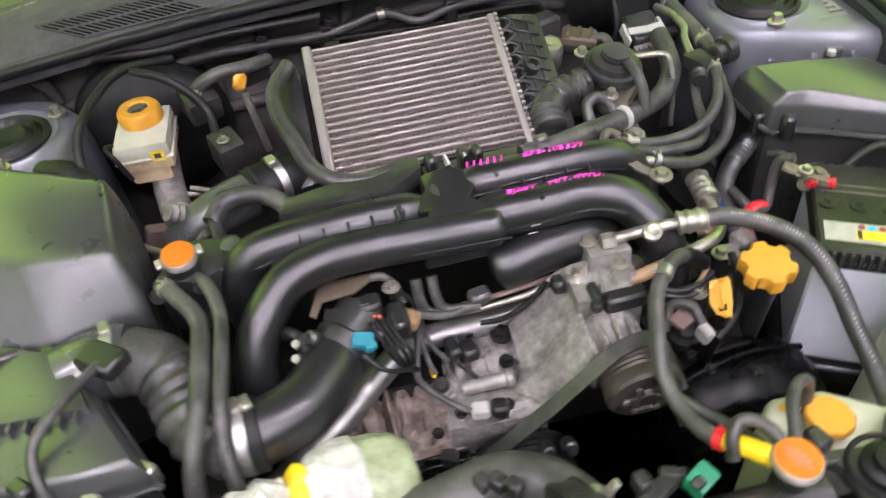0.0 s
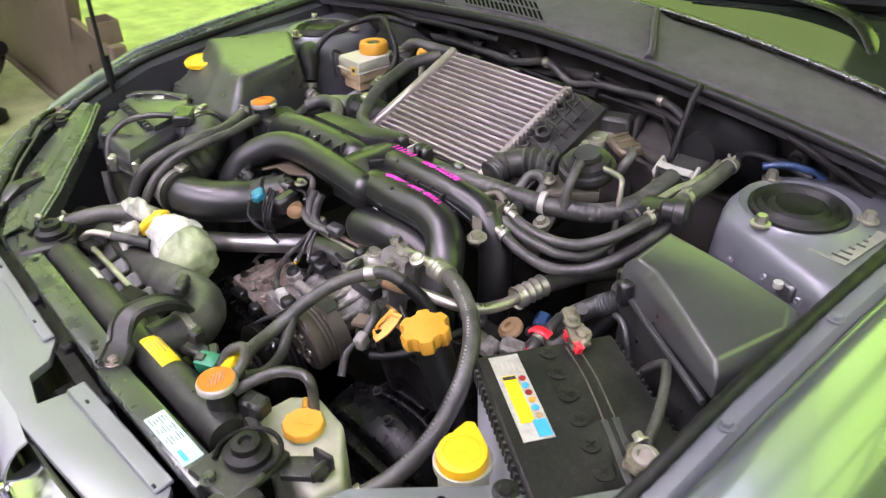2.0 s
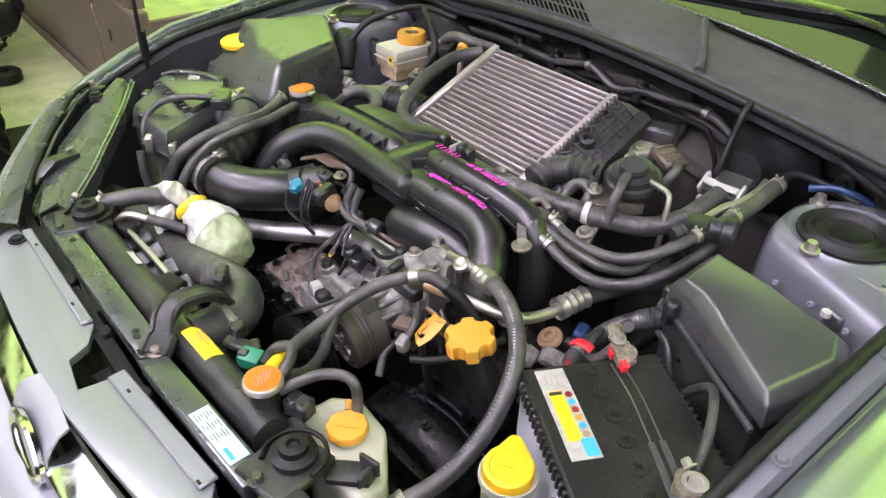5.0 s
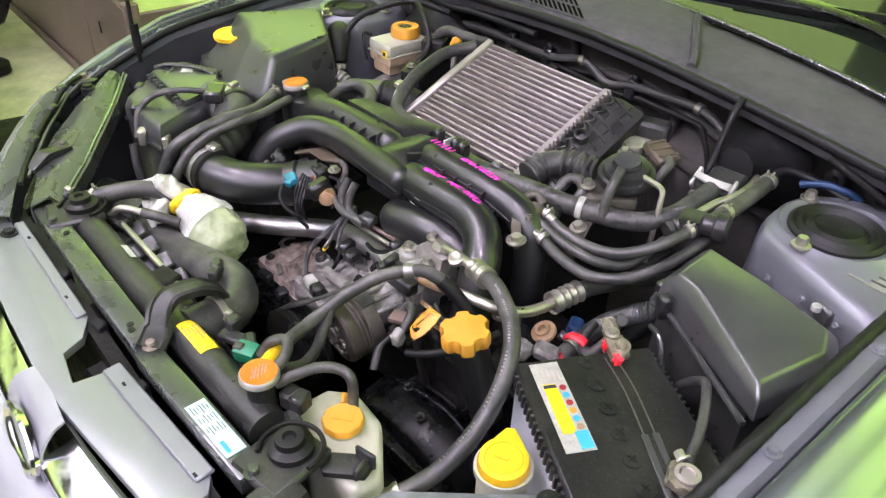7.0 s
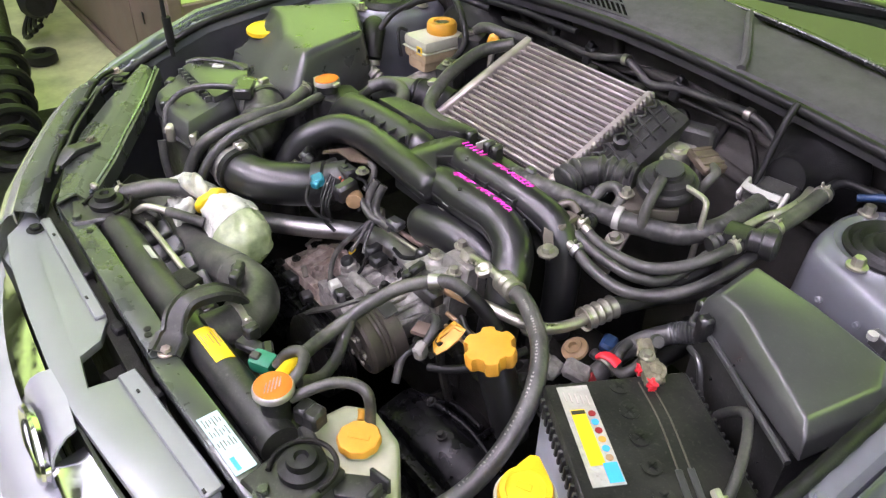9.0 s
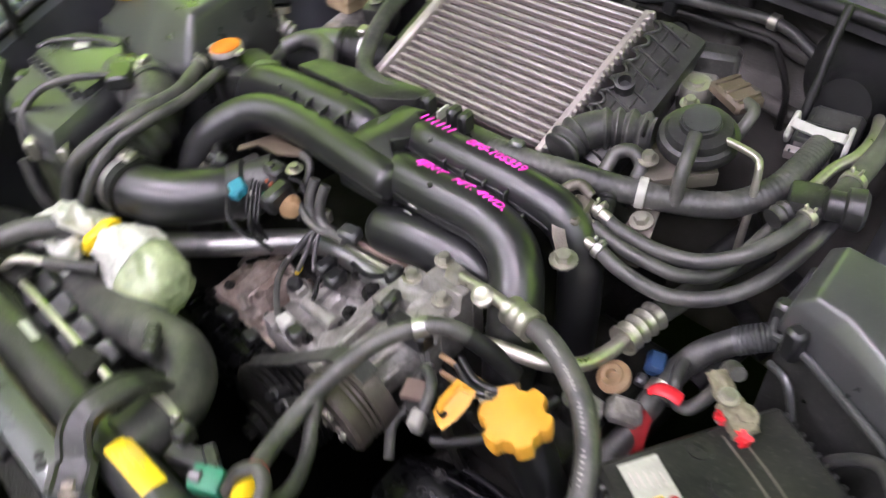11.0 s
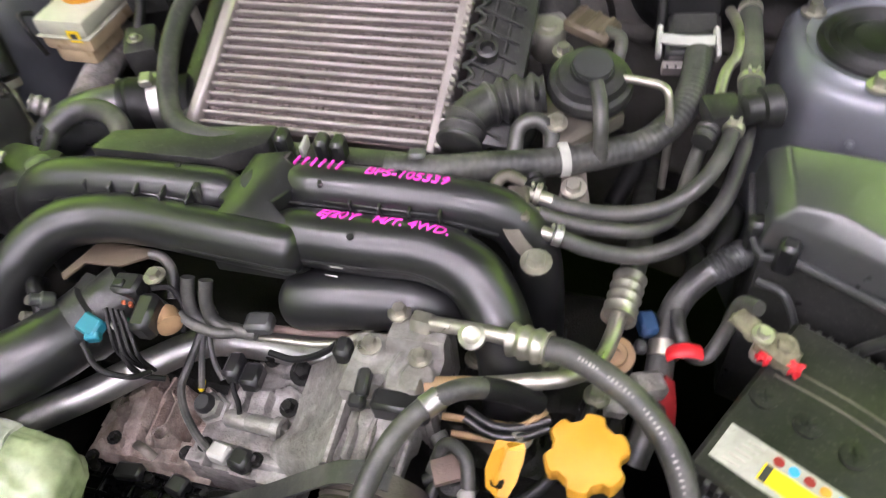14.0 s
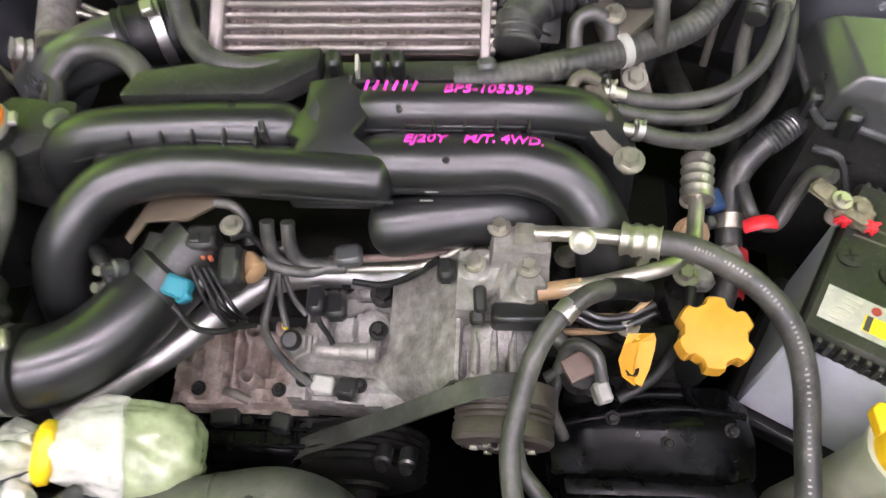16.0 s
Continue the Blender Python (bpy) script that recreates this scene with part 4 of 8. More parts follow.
part("bonnet_liner", sheet(B(), rows, 0.012), LINER, bon, "dark insulation under the bonnet")
for sx in (1, -1):
    part("hinge", tube(B(), [(sx * 0.66, 0.58, 0.98), (sx * 0.665, 0.54, 1.08), (sx * 0.66, 0.47, 1.20)], 0.012, 8, 3, flat=0.4), PAINT_DULL, bon)

# ---- intercooler ----
ic = thing("intercooler", (0, 0.21, 0.90), "aluminium top-mounted intercooler with bare fins", "intercooler")
IC0, ICX, ICY = V(0.010, 0.112, 0.861), V(1, 0.02, 0.0), V(0, 0.91, 0.415)
ICX.normalize()
ICY.normalize()
ICM = Matrix.Translation(IC0) @ Matrix((ICX, ICY, ICX.cross(ICY))).transposed().to_4x4()


def at_ic(bm):
    bm.transform(ICM)
    return bm


# folded fins between the flow tubes
PITCH = 0.01175
for k in range(18):
    b = B()
    y0 = 0.004 + k * PITCH + 0.0021
    pts_lo, n = [], 66
    for i in range(n + 1):
        x = -0.131 + 0.262 * i / n
        z = -0.0085 if i % 2 else -0.0100
        pts_lo.append((x, z - 0.001 * random.random()))
    g = [[b.verts.new((x, y0 + dy, z)) for x, z in pts_lo] for dy in (0, PITCH - 0.0042)]
    for i in range(n):
        b.faces.new((g[0][i], g[0][i + 1], g[1][i + 1], g[1][i]))
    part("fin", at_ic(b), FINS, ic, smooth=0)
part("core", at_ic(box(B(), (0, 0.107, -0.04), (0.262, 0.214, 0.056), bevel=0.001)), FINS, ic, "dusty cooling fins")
for k in range(19):
    part("flow_tube", at_ic(box(B(), (0, 0.004 + k * PITCH, -0.034), (0.264, 0.0046, 0.064), bevel=0.0014)), ALU, ic)
part("side_rail", at_ic(box(B(), (-0.139, 0.107, -0.03), (0.014, 0.228, 0.07), bevel=0.003)), ALU, ic, "bare aluminium side rail")
rail = part("side_rail", at_ic(box(B(), (0.137, 0.107, -0.034), (0.010, 0.228, 0.066), bevel=0.002)), ALU, ic, "bare aluminium crimped rail")
for k in range(24):
    part("crimp", at_ic(box(B(), (0.1445, 0.001 + 0.0094 * k, -0.005), (0.006, 0.0055, 0.012), bevel=0.001)), ALU, rail)
tank = part("end_tank", at_ic(box(B(), (0.178, 0.118, -0.048), (0.062, 0.21, 0.07), (0, 14, 0), bevel=0.012, segs=2)), PLASTIC_DUSTY, ic, "ribbed black plastic end tank")
for k in range(9):
    part("rib", at_ic(box(B(), (0.180, 0.03 + 0.022 * k, -0.0145), (0.050, 0.0035, 0.012), (0, 14, -16), bevel=0.001)), PLASTIC_DUSTY, tank)
for k in range(9):
    y = 0.018 + 0.023 * k
    part("hoop", at_ic(tube(B(), [(0.150, y - 0.010, -0.009), (0.157, y - 0.008, -0.006), (0.164, y, -0.006), (0.157, y + 0.008, -0.006), (0.150, y + 0.010, -0.009)], 0.0022, 8, 4)), PLASTIC_DUSTY, tank)
for x in (0.172, 0.190):
    part("rib", at_ic(box(B(), (x, 0.12, -0.0135 - (x - 0.172) * 0.25), (0.0035, 0.19, 0.010), (0, 14, 0), bevel=0.001)), PLASTIC_DUSTY, tank)
part("sensor_boss", at_ic(lathe(B(), (0.172, 0.115, -0.012), (0.2, 0, 1), [(0.012, 0), (0.012, 0.016), (0.008, 0.017), (0.006, 0.008), (0, 0.008)], 18)), PLASTIC_DUSTY, tank)
part("end_tank", at_ic(box(B(), (-0.165, 0.11, -0.06), (0.04, 0.2, 0.07), (0, -14, 0), bevel=0.012, segs=2)), PLASTIC_DUSTY, ic)
for x in (-0.10, 0.0, 0.10):
    part("mount_tab", at_ic(box(B(), (x, 0.228, -0.02), (0.022, 0.02, 0.006), bevel=0.002)), GRIME, ic)

# bellows to the bypass valve
byp = thing("bypass_valve", (0.29, 0.19, 0.86), "round black bypass valve with a ribbed hose", "valve")
bel = [(0.178, 0.112, 0.868), (0.180, 0.138, 0.876), (0.193, 0.160, 0.880), (0.218, 0.176, 0.882), (0.252, 0.186, 0.884)]
part("ribbed_hose", tube(B(), bel, 0.0215, 20, 16, radius=lambda s_: 1 + (0.14 * math.sin(s_ * 2 * math.pi * 9) if s_ < 0.28 or s_ > 0.55 else 0)), RUBBER, byp, "black ribbed rubber hose")
BA = V(0.08, -0.22, 1.0)
part("body", lathe(B(), V(0.298, 0.191, 0.918) - BA.normalized() * 0.05, BA, [(0.022, 0), (0.026, 0.012), (0.040, 0.018), (0.043, 0.022), (0.043, 0.030), (0.041, 0.034), (0.036, 0.036), (0.033, 0.044), (0.022, 0.047), (0.021, 0.052), (0, 0.053)], 40), PLASTIC_DUSTY, byp)
part("disc", lathe(B(), V(0.298, 0.191, 0.918) + BA.normalized() * 0.003, BA, [(0.019, 0), (0.019, 0.003), (0, 0.0035)], 30), PLASTIC_GREY, byp)
part("vacuum_hose", tube(B(), [(0.305, 0.168, 0.917), (0.312, 0.148, 0.908), (0.316, 0.130, 0.888), (0.318, 0.125, 0.86)], 0.0075, 12), RUBBER, byp)
part("clamp", box(B(), (0.245, 0.172, 0.896), (0.006, 0.02, 0.014), (20, 0, 20), 0.002), GRIME, byp)
for p in ((0.262, 0.232, 0.905), (0.272, 0.140, 0.886)):
    part("bolt", bolt(B(), p, BA, 0.007, 0.009), ZINC, byp)
part("flange", prism(B(), [(0.25, 0.245), (0.275, 0.25), (0.335, 0.18), (0.29, 0.125), (0.262, 0.125), (0.25, 0.18)], 0.858, 0.876, 0.004), BRACKETMAT, byp)

# exhaust recirculation valve and bracket near the firewall
eg2 = thing("solenoid_valve", (0.24, 0.29, 0.88), "round metal solenoid valve on a bracket", "valve")
part("can", lathe(B(), (0.234, 0.300, 0.856), V(0.05, -0.15, 1), [(0.018, 0), (0.02, 0.004), (0.02, 0.035), (0.017, 0.04), (0.009, 0.04), (0.009, 0.044), (0, 0.044)], 24), ZINC, eg2, "dull zinc disc")
part("bracket", box(B(), (0.225, 0.305, 0.885), (0.06, 0.04, 0.02), (0, 0, 30), 0.004), CAST, eg2)
part("block", box(B(), (0.283, 0.300, 0.894), (0.055, 0.040, 0.016), (0, 8, -22), 0.004), TANBRACKET, eg2, "brown stamped bracket")
for dx in (-0.016, 0.0, 0.016):
    part("bracket_rib", box(B(), (0.283 + dx, 0.300 - 0.4 * dx, 0.9025 - 0.14 * dx), (0.006, 0.036, 0.004), (0, 8, -22), 0.0015), TANBRACKET, eg2)
part("backing", box(B(), (0.225, 0.335, 0.895), (0.075, 0.035, 0.05), (0, 0, 20), 0.006), PLASTIC_DUSTY, eg2)
part("hook_pipe", tube(B(), [(0.30, 0.29, 0.895), (0.316, 0.278, 0.897), (0.318, 0.262, 0.89), (0.312, 0.25, 0.87)], 0.007, 12), RUBBER, eg2)

# ---- intake manifold ----
man = thing("intake_manifold", (0, 0, 0.7), "black plastic intake manifold with pink handwriting", "intake manifold")
RUNS = (
    ([(-0.012, 0.014, 0.858), (-0.1, 0.010, 0.860), (-0.19, 0.003, 0.860), (-0.235, -0.004, 0.855), (-0.258, -0.010, 0.835), (-0.264, -0.012, 0.80), (-0.265, -0.01, 0.72)], 0.0255),
    ([(0.071, -0.038, 0.851), (0.045, -0.038, 0.852), (0.0, -0.036, 0.852), (-0.05, -0.033, 0.851), (-0.10, -0.030, 0.850), (-0.155, -0.034, 0.849), (-0.205, -0.054, 0.843), (-0.243, -0.096, 0.815), (-0.258, -0.126, 0.765), (-0.26, -0.138, 0.70), (-0.26, -0.14, 0.64)], 0.0256),
    ([(0.02, 0.026, 0.871), (0.12, 0.028, 0.872), (0.195, 0.031, 0.870), (0.243, 0.034, 0.858), (0.27, 0.03, 0.825), (0.278, 0.025, 0.77), (0.28, 0.02, 0.70)], 0.0245),
    ([(0.02, -0.020, 0.850), (0.12, -0.020, 0.852), (0.185, -0.017, 0.851), (0.232, -0.030, 0.839), (0.262, -0.062, 0.805), (0.272, -0.082, 0.75), (0.272, -0.09, 0.66)], 0.0285),
)


def round_start(s_):
    return math.sqrt(max(0.02, 1 - (1 - s_ / 0.07) ** 2)) if s_ < 0.07 else 1.0


for pts, r in RUNS:
    part("runner", tube(B(), pts, r, 28, 10, radius=round_start), PLASTIC, man)
# mould seams along the runners
for pts, r in RUNS:
    part("seam", tube(B(), [V(*p) + V(0, 0.0 if i > 3 else -r * 0.985, 0.0) if i <= 3 else V(*p) + V(-r * 0.99, 0, 0) for i, p in enumerate(pts[:4])], 0.0016, 6, 6), PLASTIC, man)
# central plenum with wedge-shaped shoulders
PLT = [(-0.018, 0.054, 0.880), (0.026, 0.056, 0.888), (0.027, 0.040, 0.893), (0.054, 0.026, 0.884), (0.033, -0.013, 0.886), (0.068, -0.036, 0.872), (0.064, -0.045, 0.866), (-0.032, -0.047, 0.862), (-0.036, -0.040, 0.860), (-0.018, -0.018, 0.880), (-0.044, 0.002, 0.866), (-0.017, 0.020, 0.882)]
pl = loft(B(), [[V(x, y, 0.81) for x, y, z in PLT], [V(x, y, z) for x, y, z in PLT]], 0.0035, 2)
ple = part("plenum", pl, PLASTIC, man)
part("boss", lathe(B(), (0.004, 0.014, 0.878), (0, 0, 1), [(0.016, 0), (0.0155, 0.007), (0, 0.0075)], 28), PLASTIC_GREY, ple)
part("web", prism(B(), [(-0.215, -0.035), (-0.03, -0.030), (-0.03, 0.0), (-0.215, -0.006)], 0.835, 0.861, 0.002, 1), PLASTIC, man)
part("web", prism(B(), [(0.05, -0.008), (0.215, -0.002), (0.215, 0.02), (0.05, 0.014)], 0.84, 0.864, 0.002, 1), PLASTIC, man)
for k in range(5):
    part("web_rib", box(B(), (-0.178 + 0.030 * k, -0.008 - 0.001 * k, 0.869), (0.0032, 0.024, 0.022), (0, 0, 6), 0.001), PLASTIC, man)
for k in range(4):
    part("web_rib", box(B(), (0.103 + 0.029 * k, 0.010, 0.873), (0.0032, 0.022, 0.020), (0, 0, 6), 0.001), PLASTIC, man)
part("web_ledge", box(B(), (-0.118, -0.014, 0.870), (0.125, 0.0022, 0.006), (0, 0, -1), 0.0008), PLASTIC, man)
part("web_ledge", box(B(), (0.135, 0.004, 0.876), (0.115, 0.0022, 0.006), (0, 0, 1), 0.0008), PLASTIC, man)
for x, y, z in ((-0.052, -0.006, 0.874), (0.072, 0.016, 0.882)):
    part("rib_hook", box(B(), (x, y, z), (0.006, 0.014, 0.022), (0, 0, 20), 0.0015), PLASTIC_DUSTY, man)
part("lower_chamber", tube(B(), [(0.046, -0.052, 0.79), (0.07, -0.054, 0.798), (0.12, -0.047, 0.804), (0.17, -0.038, 0.80), (0.205, -0.03, 0.78)], 0.030, 22, 8, radius=lambda s_: math.sqrt(max(0.02, 1 - (1 - s_ / 0.2) ** 2)) if s_ < 0.2 else 1.0), PLASTIC, man)
part("flange", prism(B(), [(0.235, -0.115), (0.305, -0.115), (0.305, 0.05), (0.245, 0.05)], 0.665, 0.69, 0.004), GRIME, man)
part("flange", prism(B(), [(-0.30, -0.17), (-0.225, -0.17), (-0.225, 0.02), (-0.30, 0.02)], 0.64, 0.665, 0.004), GRIME, man)
for p in ((0.1, -0.054, 0.842), (0.105, -0.05, 0.85)):
    part("mould_mark", box(B(), (p[0], p[1], p[2]), (0.012, 0.0008, 0.002), (20, 0, 0), 0), PAPER, man)
for p in ((-0.085, 0.018, 0.8845), (0.118, -0.034, 0.8765), (0.145, 0.034, 0.896)):
    part("vent_hole", lathe(B(), p, (0, -0.2, 1), [(0.0035, 0), (0.0035, 0.0012), (0, 0.0012)], 12), RUBBER_DARK, man)
# rear cover strip between manifold and intercooler
cov = thing("rear_cover", (-0.06, 0.08, 0.84), "black plastic cover strip behind the intake manifold", "cover")
part("strip", prism(B(), [(-0.20, 0.030), (-0.06, 0.036), (-0.03, 0.056), (-0.012, 0.07), (-0.012, 0.098), (-0.05, 0.092), (-0.19, 0.062)], 0.855, 0.881, 0.004), PLASTIC_DUSTY, cov)
part("rail", prism(B(), [(-0.01, 0.062), (0.16, 0.075), (0.16, 0.098), (-0.01, 0.092)], 0.84, 0.866, 0.003), PLASTIC_DUSTY, cov)
for x in (0.002, 0.046, 0.064):
    part("tab", box(B(), (x, 0.078, 0.874), (0.014, 0.022, 0.032), (0, 0, 6), 0.004), PLASTIC, cov)
part("cream_clip", box(B(), (0.024, 0.08, 0.872), (0.004, 0.022, 0.014), (0, 0, 6), 0.001), WHITE, cov)
part("grey_clip", box(B(), (0.150, 0.070, 0.884), (0.018, 0.014, 0.018), (0, 0, 10), 0.003), PLASTIC_GREY, cov)


def on_runner(bm, run):
    """Lays flat marks on the top of a runner."""
    line, r = spline(RUNS[run][0], 10), RUNS[run][1]
    line = [p for p in line if p.x < 0.235]
    middle = sum(q.co.z for q in bm.verts) / len(bm.verts)
    bmesh.ops.triangulate(bm, faces=bm.faces)
    bmesh.ops.subdivide_edges(bm, edges=bm.edges, cuts=2, use_grid_fill=True)
    for q in bm.verts:
        ay, az = (float(np.interp(q.co.x, [p.x for p in line], [p[i] for p in line])) for i in (1, 2))
        up = math.sqrt(max(0.2 * r * r, r * r - (q.co.y - ay) ** 2))
        q.co.z = az + up + (0.0011 if q.co.z > middle else -0.001)
    return bm


def writing(text, at, xdir, up, size, parent, material, run, lean=0.15):
    """Handwritten letters laid on a surface."""
    cu = bpy.data.curves.new("writing", 'FONT')
    cu.body, cu.size, cu.extrude, cu.shear, cu.resolution_u, cu.offset = text, size, 0.0005, lean, 2, 0.0001
    xd, upv = Vector(xdir).normalized(), Vector(up).normalized()
    nrm = xd.cross(upv).normalized()
    upv = nrm.cross(xd)
    tmp = bpy.data.objects.new("tmp", cu)
    scene.collection.objects.link(tmp)
    bpy.context.view_layer.update()
    me = bpy.data.meshes.new_from_object(tmp.evaluated_get(bpy.context.evaluated_depsgraph_get()))
    bpy.data.objects.remove(tmp)
    bpy.data.curves.remove(cu)
    b = B()
    b.from_mesh(me)
    bpy.data.meshes.remove(me)
    b.transform(Matrix.Translation(Vector(at)) @ Matrix((xd, upv, nrm)).transposed().to_4x4())
    on_runner(b, run)
    return part("handwriting", b, material, parent, "bright pink paint-marker handwriting", smooth=0)


writing("EJ20Y", (0.078, -0.0165, 0.8822), (1, 0.0, 0), (0, 1, 0), 0.0165, man, PINK, 3)
writing("M/T. 4WD.", (0.132, -0.0160, 0.8828), (1, 0.0, 0), (0, 1, 0), 0.0155, man, PINK, 3)
writing("BP5-105339", (0.112, 0.028, 0.8970), (1, 0.0, 0), (0, 1, 0.0), 0.0165, man, PINK, 2)
# the model name is left as plain strokes
for k in range(6):
    part("marker_stroke", box(B(), (0.042 + 0.0088 * k, 0.034, 0.8972), (0.0026, 0.0115, 0.001), (0, 0, -10 - 6 * (k % 2)), 0), PINK, man, "pink paint-marker stroke")

# ---- engine block and front castings ----
eg = thing("engine", (0, -0.1, 0.4), "grimy flat engine with cast aluminium housings", "engine")
part("block", box(B(), (0, 0.09, 0.57), (0.52, 0.40, 0.16), bevel=0.02), GRIME, eg)
part("cylinder_head", box(B(), (0.31, -0.05, 0.61), (0.14, 0.34, 0.12), bevel=0.02), GRIME, eg)
part("cylinder_head", box(B(), (-0.31, -0.05, 0.61), (0.14, 0.34, 0.12), bevel=0.02), GRIME, eg)
cb = casting([(-0.185, -0.205), (-0.03, -0.205), (-0.03, -0.09), (-0.085, -0.082), (-0.13, -0.085), (-0.19, -0.13)], lambda x, y: 0.634 + 0.10 * (y + 0.15), [
    ("ridge", -0.144, -0.10, -0.138, -0.165, 0.026, 0.016), ("ridge", -0.117, -0.098, -0.113, -0.17, 0.008, 0.020), ("ridge", -0.165, -0.185, -0.05, -0.178, 0.020, 0.012),
    ("box", -0.163, -0.150, 0.014, 0.045, 10, -0.012), ("box", -0.128, -0.135, 0.010, 0.04, 4, -0.014), ("cyl", -0.098, -0.114, 0.011, 0.026, 0.0045), ("cyl", -0.098, -0.163, 0.011, 0.026, 0.0045),
    ("ridge", -0.098, -0.114, -0.098, -0.163, 0.007, 0.024), ("box", -0.082, -0.140, 0.014, 0.03, 0, -0.02), ("cyl", -0.149, -0.178, 0.010, 0.018, 0.004), ("ridge", -0.17, -0.14, -0.15, -0.12, 0.012, 0.02),
    ("ridge", -0.075, -0.10, -0.04, -0.12, 0.010, 0.014), ("cyl", -0.062, -0.175, 0.009, 0.016), ("box", -0.05, -0.155, 0.02, 0.03, 20, 0.010), ("box", -0.075, -0.178, 0.012, 0.010, 0, -0.012)], rough=0.0022, seed=3)
part("crankcase", cb, RUSTY, eg, "rust-stained crankcase casting")
for x, y, z in ((-0.149, -0.178, 0.652), (-0.062, -0.175, 0.65), (-0.17, -0.199, 0.64)):
    part("case_bolt", bolt(B(), (x, y, z), (0, -0.1, 1), 0.005, 0.006), GRIME, eg)
fc = casting([(-0.05, -0.19), (0.03, -0.195), (0.075, -0.20), (0.085, -0.07), (0.0, -0.062), (-0.035, -0.075), (-0.04, -0.12)], lambda x, y: 0.672 + 0.16 * max(0, y + 0.13) + 0.05 * max(0.0, x), [
    ("box", 0.008, -0.121, 0.022, 0.036, 5, 0.012), ("box", 0.009, -0.121, 0.012, 0.022, 5, 0.006), ("cyl", 0.048, -0.080, 0.012, 0.014), ("cyl", 0.044, -0.118, 0.009, 0.010),
    ("ridge", 0.020, -0.100, 0.036, -0.094, 0.005, 0.009), ("ridge", 0.036, -0.094, 0.050, -0.100, 0.005, 0.009), ("ridge", 0.050, -0.100, 0.057, -0.114, 0.005, 0.009),
    ("ridge", 0.000, -0.072, 0.070, -0.075, 0.010, 0.012), ("box", 0.026, -0.075, 0.018, 0.012, 0, -0.012), ("ridge", -0.02, -0.08, -0.015, -0.125, 0.014, 0.008),
    ("ridge", -0.03, -0.170, 0.06, -0.175, 0.012, 0.006), ("box", 0.0, -0.185, 0.05, 0.008, 0, -0.014), ("box", -0.028, -0.095, 0.010, 0.02, 0, -0.014), ("cyl", -0.012, -0.10, 0.006, 0.012, 0.0025), ("box", 0.030, -0.136, 0.022, 0.012, 10, -0.008)], rough=0.0014, seed=9)
cov_ = part("front_cover", fc, CAST, eg, "grey cast front housing")
for x, y, z, r in ((0.048, -0.080, 0.699, 0.010), (0.044, -0.118, 0.688, 0.0065), (0.006, -0.070, 0.695, 0.006), (-0.012, -0.10, 0.69, 0.004), (-0.03, -0.172, 0.678, 0.005), (0.03, -0.176, 0.679, 0.005)):
    part("cover_bolt", bolt(B(), (x, y, z), (0, -0.2, 1), r, 0.009), GRIME, cov_)
part("spigot", lathe(B(), (-0.020, -0.140, 0.682), V(1, -0.03, 0.06), [(0.008, 0), (0.0095, 0.003), (0.0095, 0.024), (0.0085, 0.026), (0.0095, 0.029), (0.0095, 0.056), (0.0125, 0.058), (0.0125, 0.066), (0.008, 0.068), (0.007, 0.06), (0, 0.06)], 24), CAST_CLEAN, eg, "bare aluminium pipe stub")
part("sensor", lathe(B(), (-0.043, -0.128, 0.664), V(-0.1, -0.25, 1), [(0.018, 0), (0.018, 0.012), (0.015, 0.014), (0.015, 0.024), (0.012, 0.027), (0.010, 0.027)], 6), CAST_CLEAN, eg, "pale hexagonal sensor body")
part("sensor_top", lathe(B(), (-0.0455, -0.134, 0.689), V(-0.1, -0.25, 1), [(0.011, 0), (0.011, 0.006), (0.008, 0.010), (0, 0.010)], 20), PLASTIC, eg)
part("sensor_key", box(B(), (-0.053, -0.120, 0.702), (0.006, 0.014, 0.007), (20, 0, 10), 0.002), YELLOW, eg)
# big mounting plate
rows = []
for k in range(19):
    v_ = k / 18
    y = -0.196 + 0.118 * v_
    yy = y + 0.010 * math.sin(3.0 * v_)
    left = 0.058 + 0.03 * max(0.0, 0.25 - v_) / 0.25 - 0.022 * math.exp(-((v_ - 0.18) / 0.12) ** 2)
    row = []
    for q in range(16):
        u = q / 15
        x = left + (0.127 - left) * u
        z = 0.684 + 0.028 * v_ + (0.078 - 0.004 * v_) * u ** 1.15 - 0.012 * max(0.0, 0.12 - v_) / 0.12 * (1 - u)
        z += 0.005 * math.exp(-((v_ - 0.62 + 0.15 * u) / 0.05) ** 2) * (1 - u) + 0.0015 * noise.noise(V(x * 45, y * 45, 7)) - 0.004 * math.exp(-((u - 0.45) / 0.12) ** 2 - ((v_ - 0.4) / 0.16) ** 2)
        row.append(V(x, yy, z))
    row += [V(0.1305, yy, 0.766 + 0.026 * v_), V(0.134, yy, 0.766 + 0.026 * v_), V(0.1365, yy, 0.755 + 0.026 * v_), V(0.1365, yy, 0.70 + 0.03 * v_)]
    rows.append(row)
mp = part("mounting_plate", sheet(B(), rows, 0.005), CAST, eg, "broad dusty aluminium mounting plate")
for a, c in (((0.085, -0.165, 0.712), (0.126, -0.150, 0.765)),):
    part("plate_rib", tube(B(), [a, c], 0.003, 8, 3), CAST, mp)
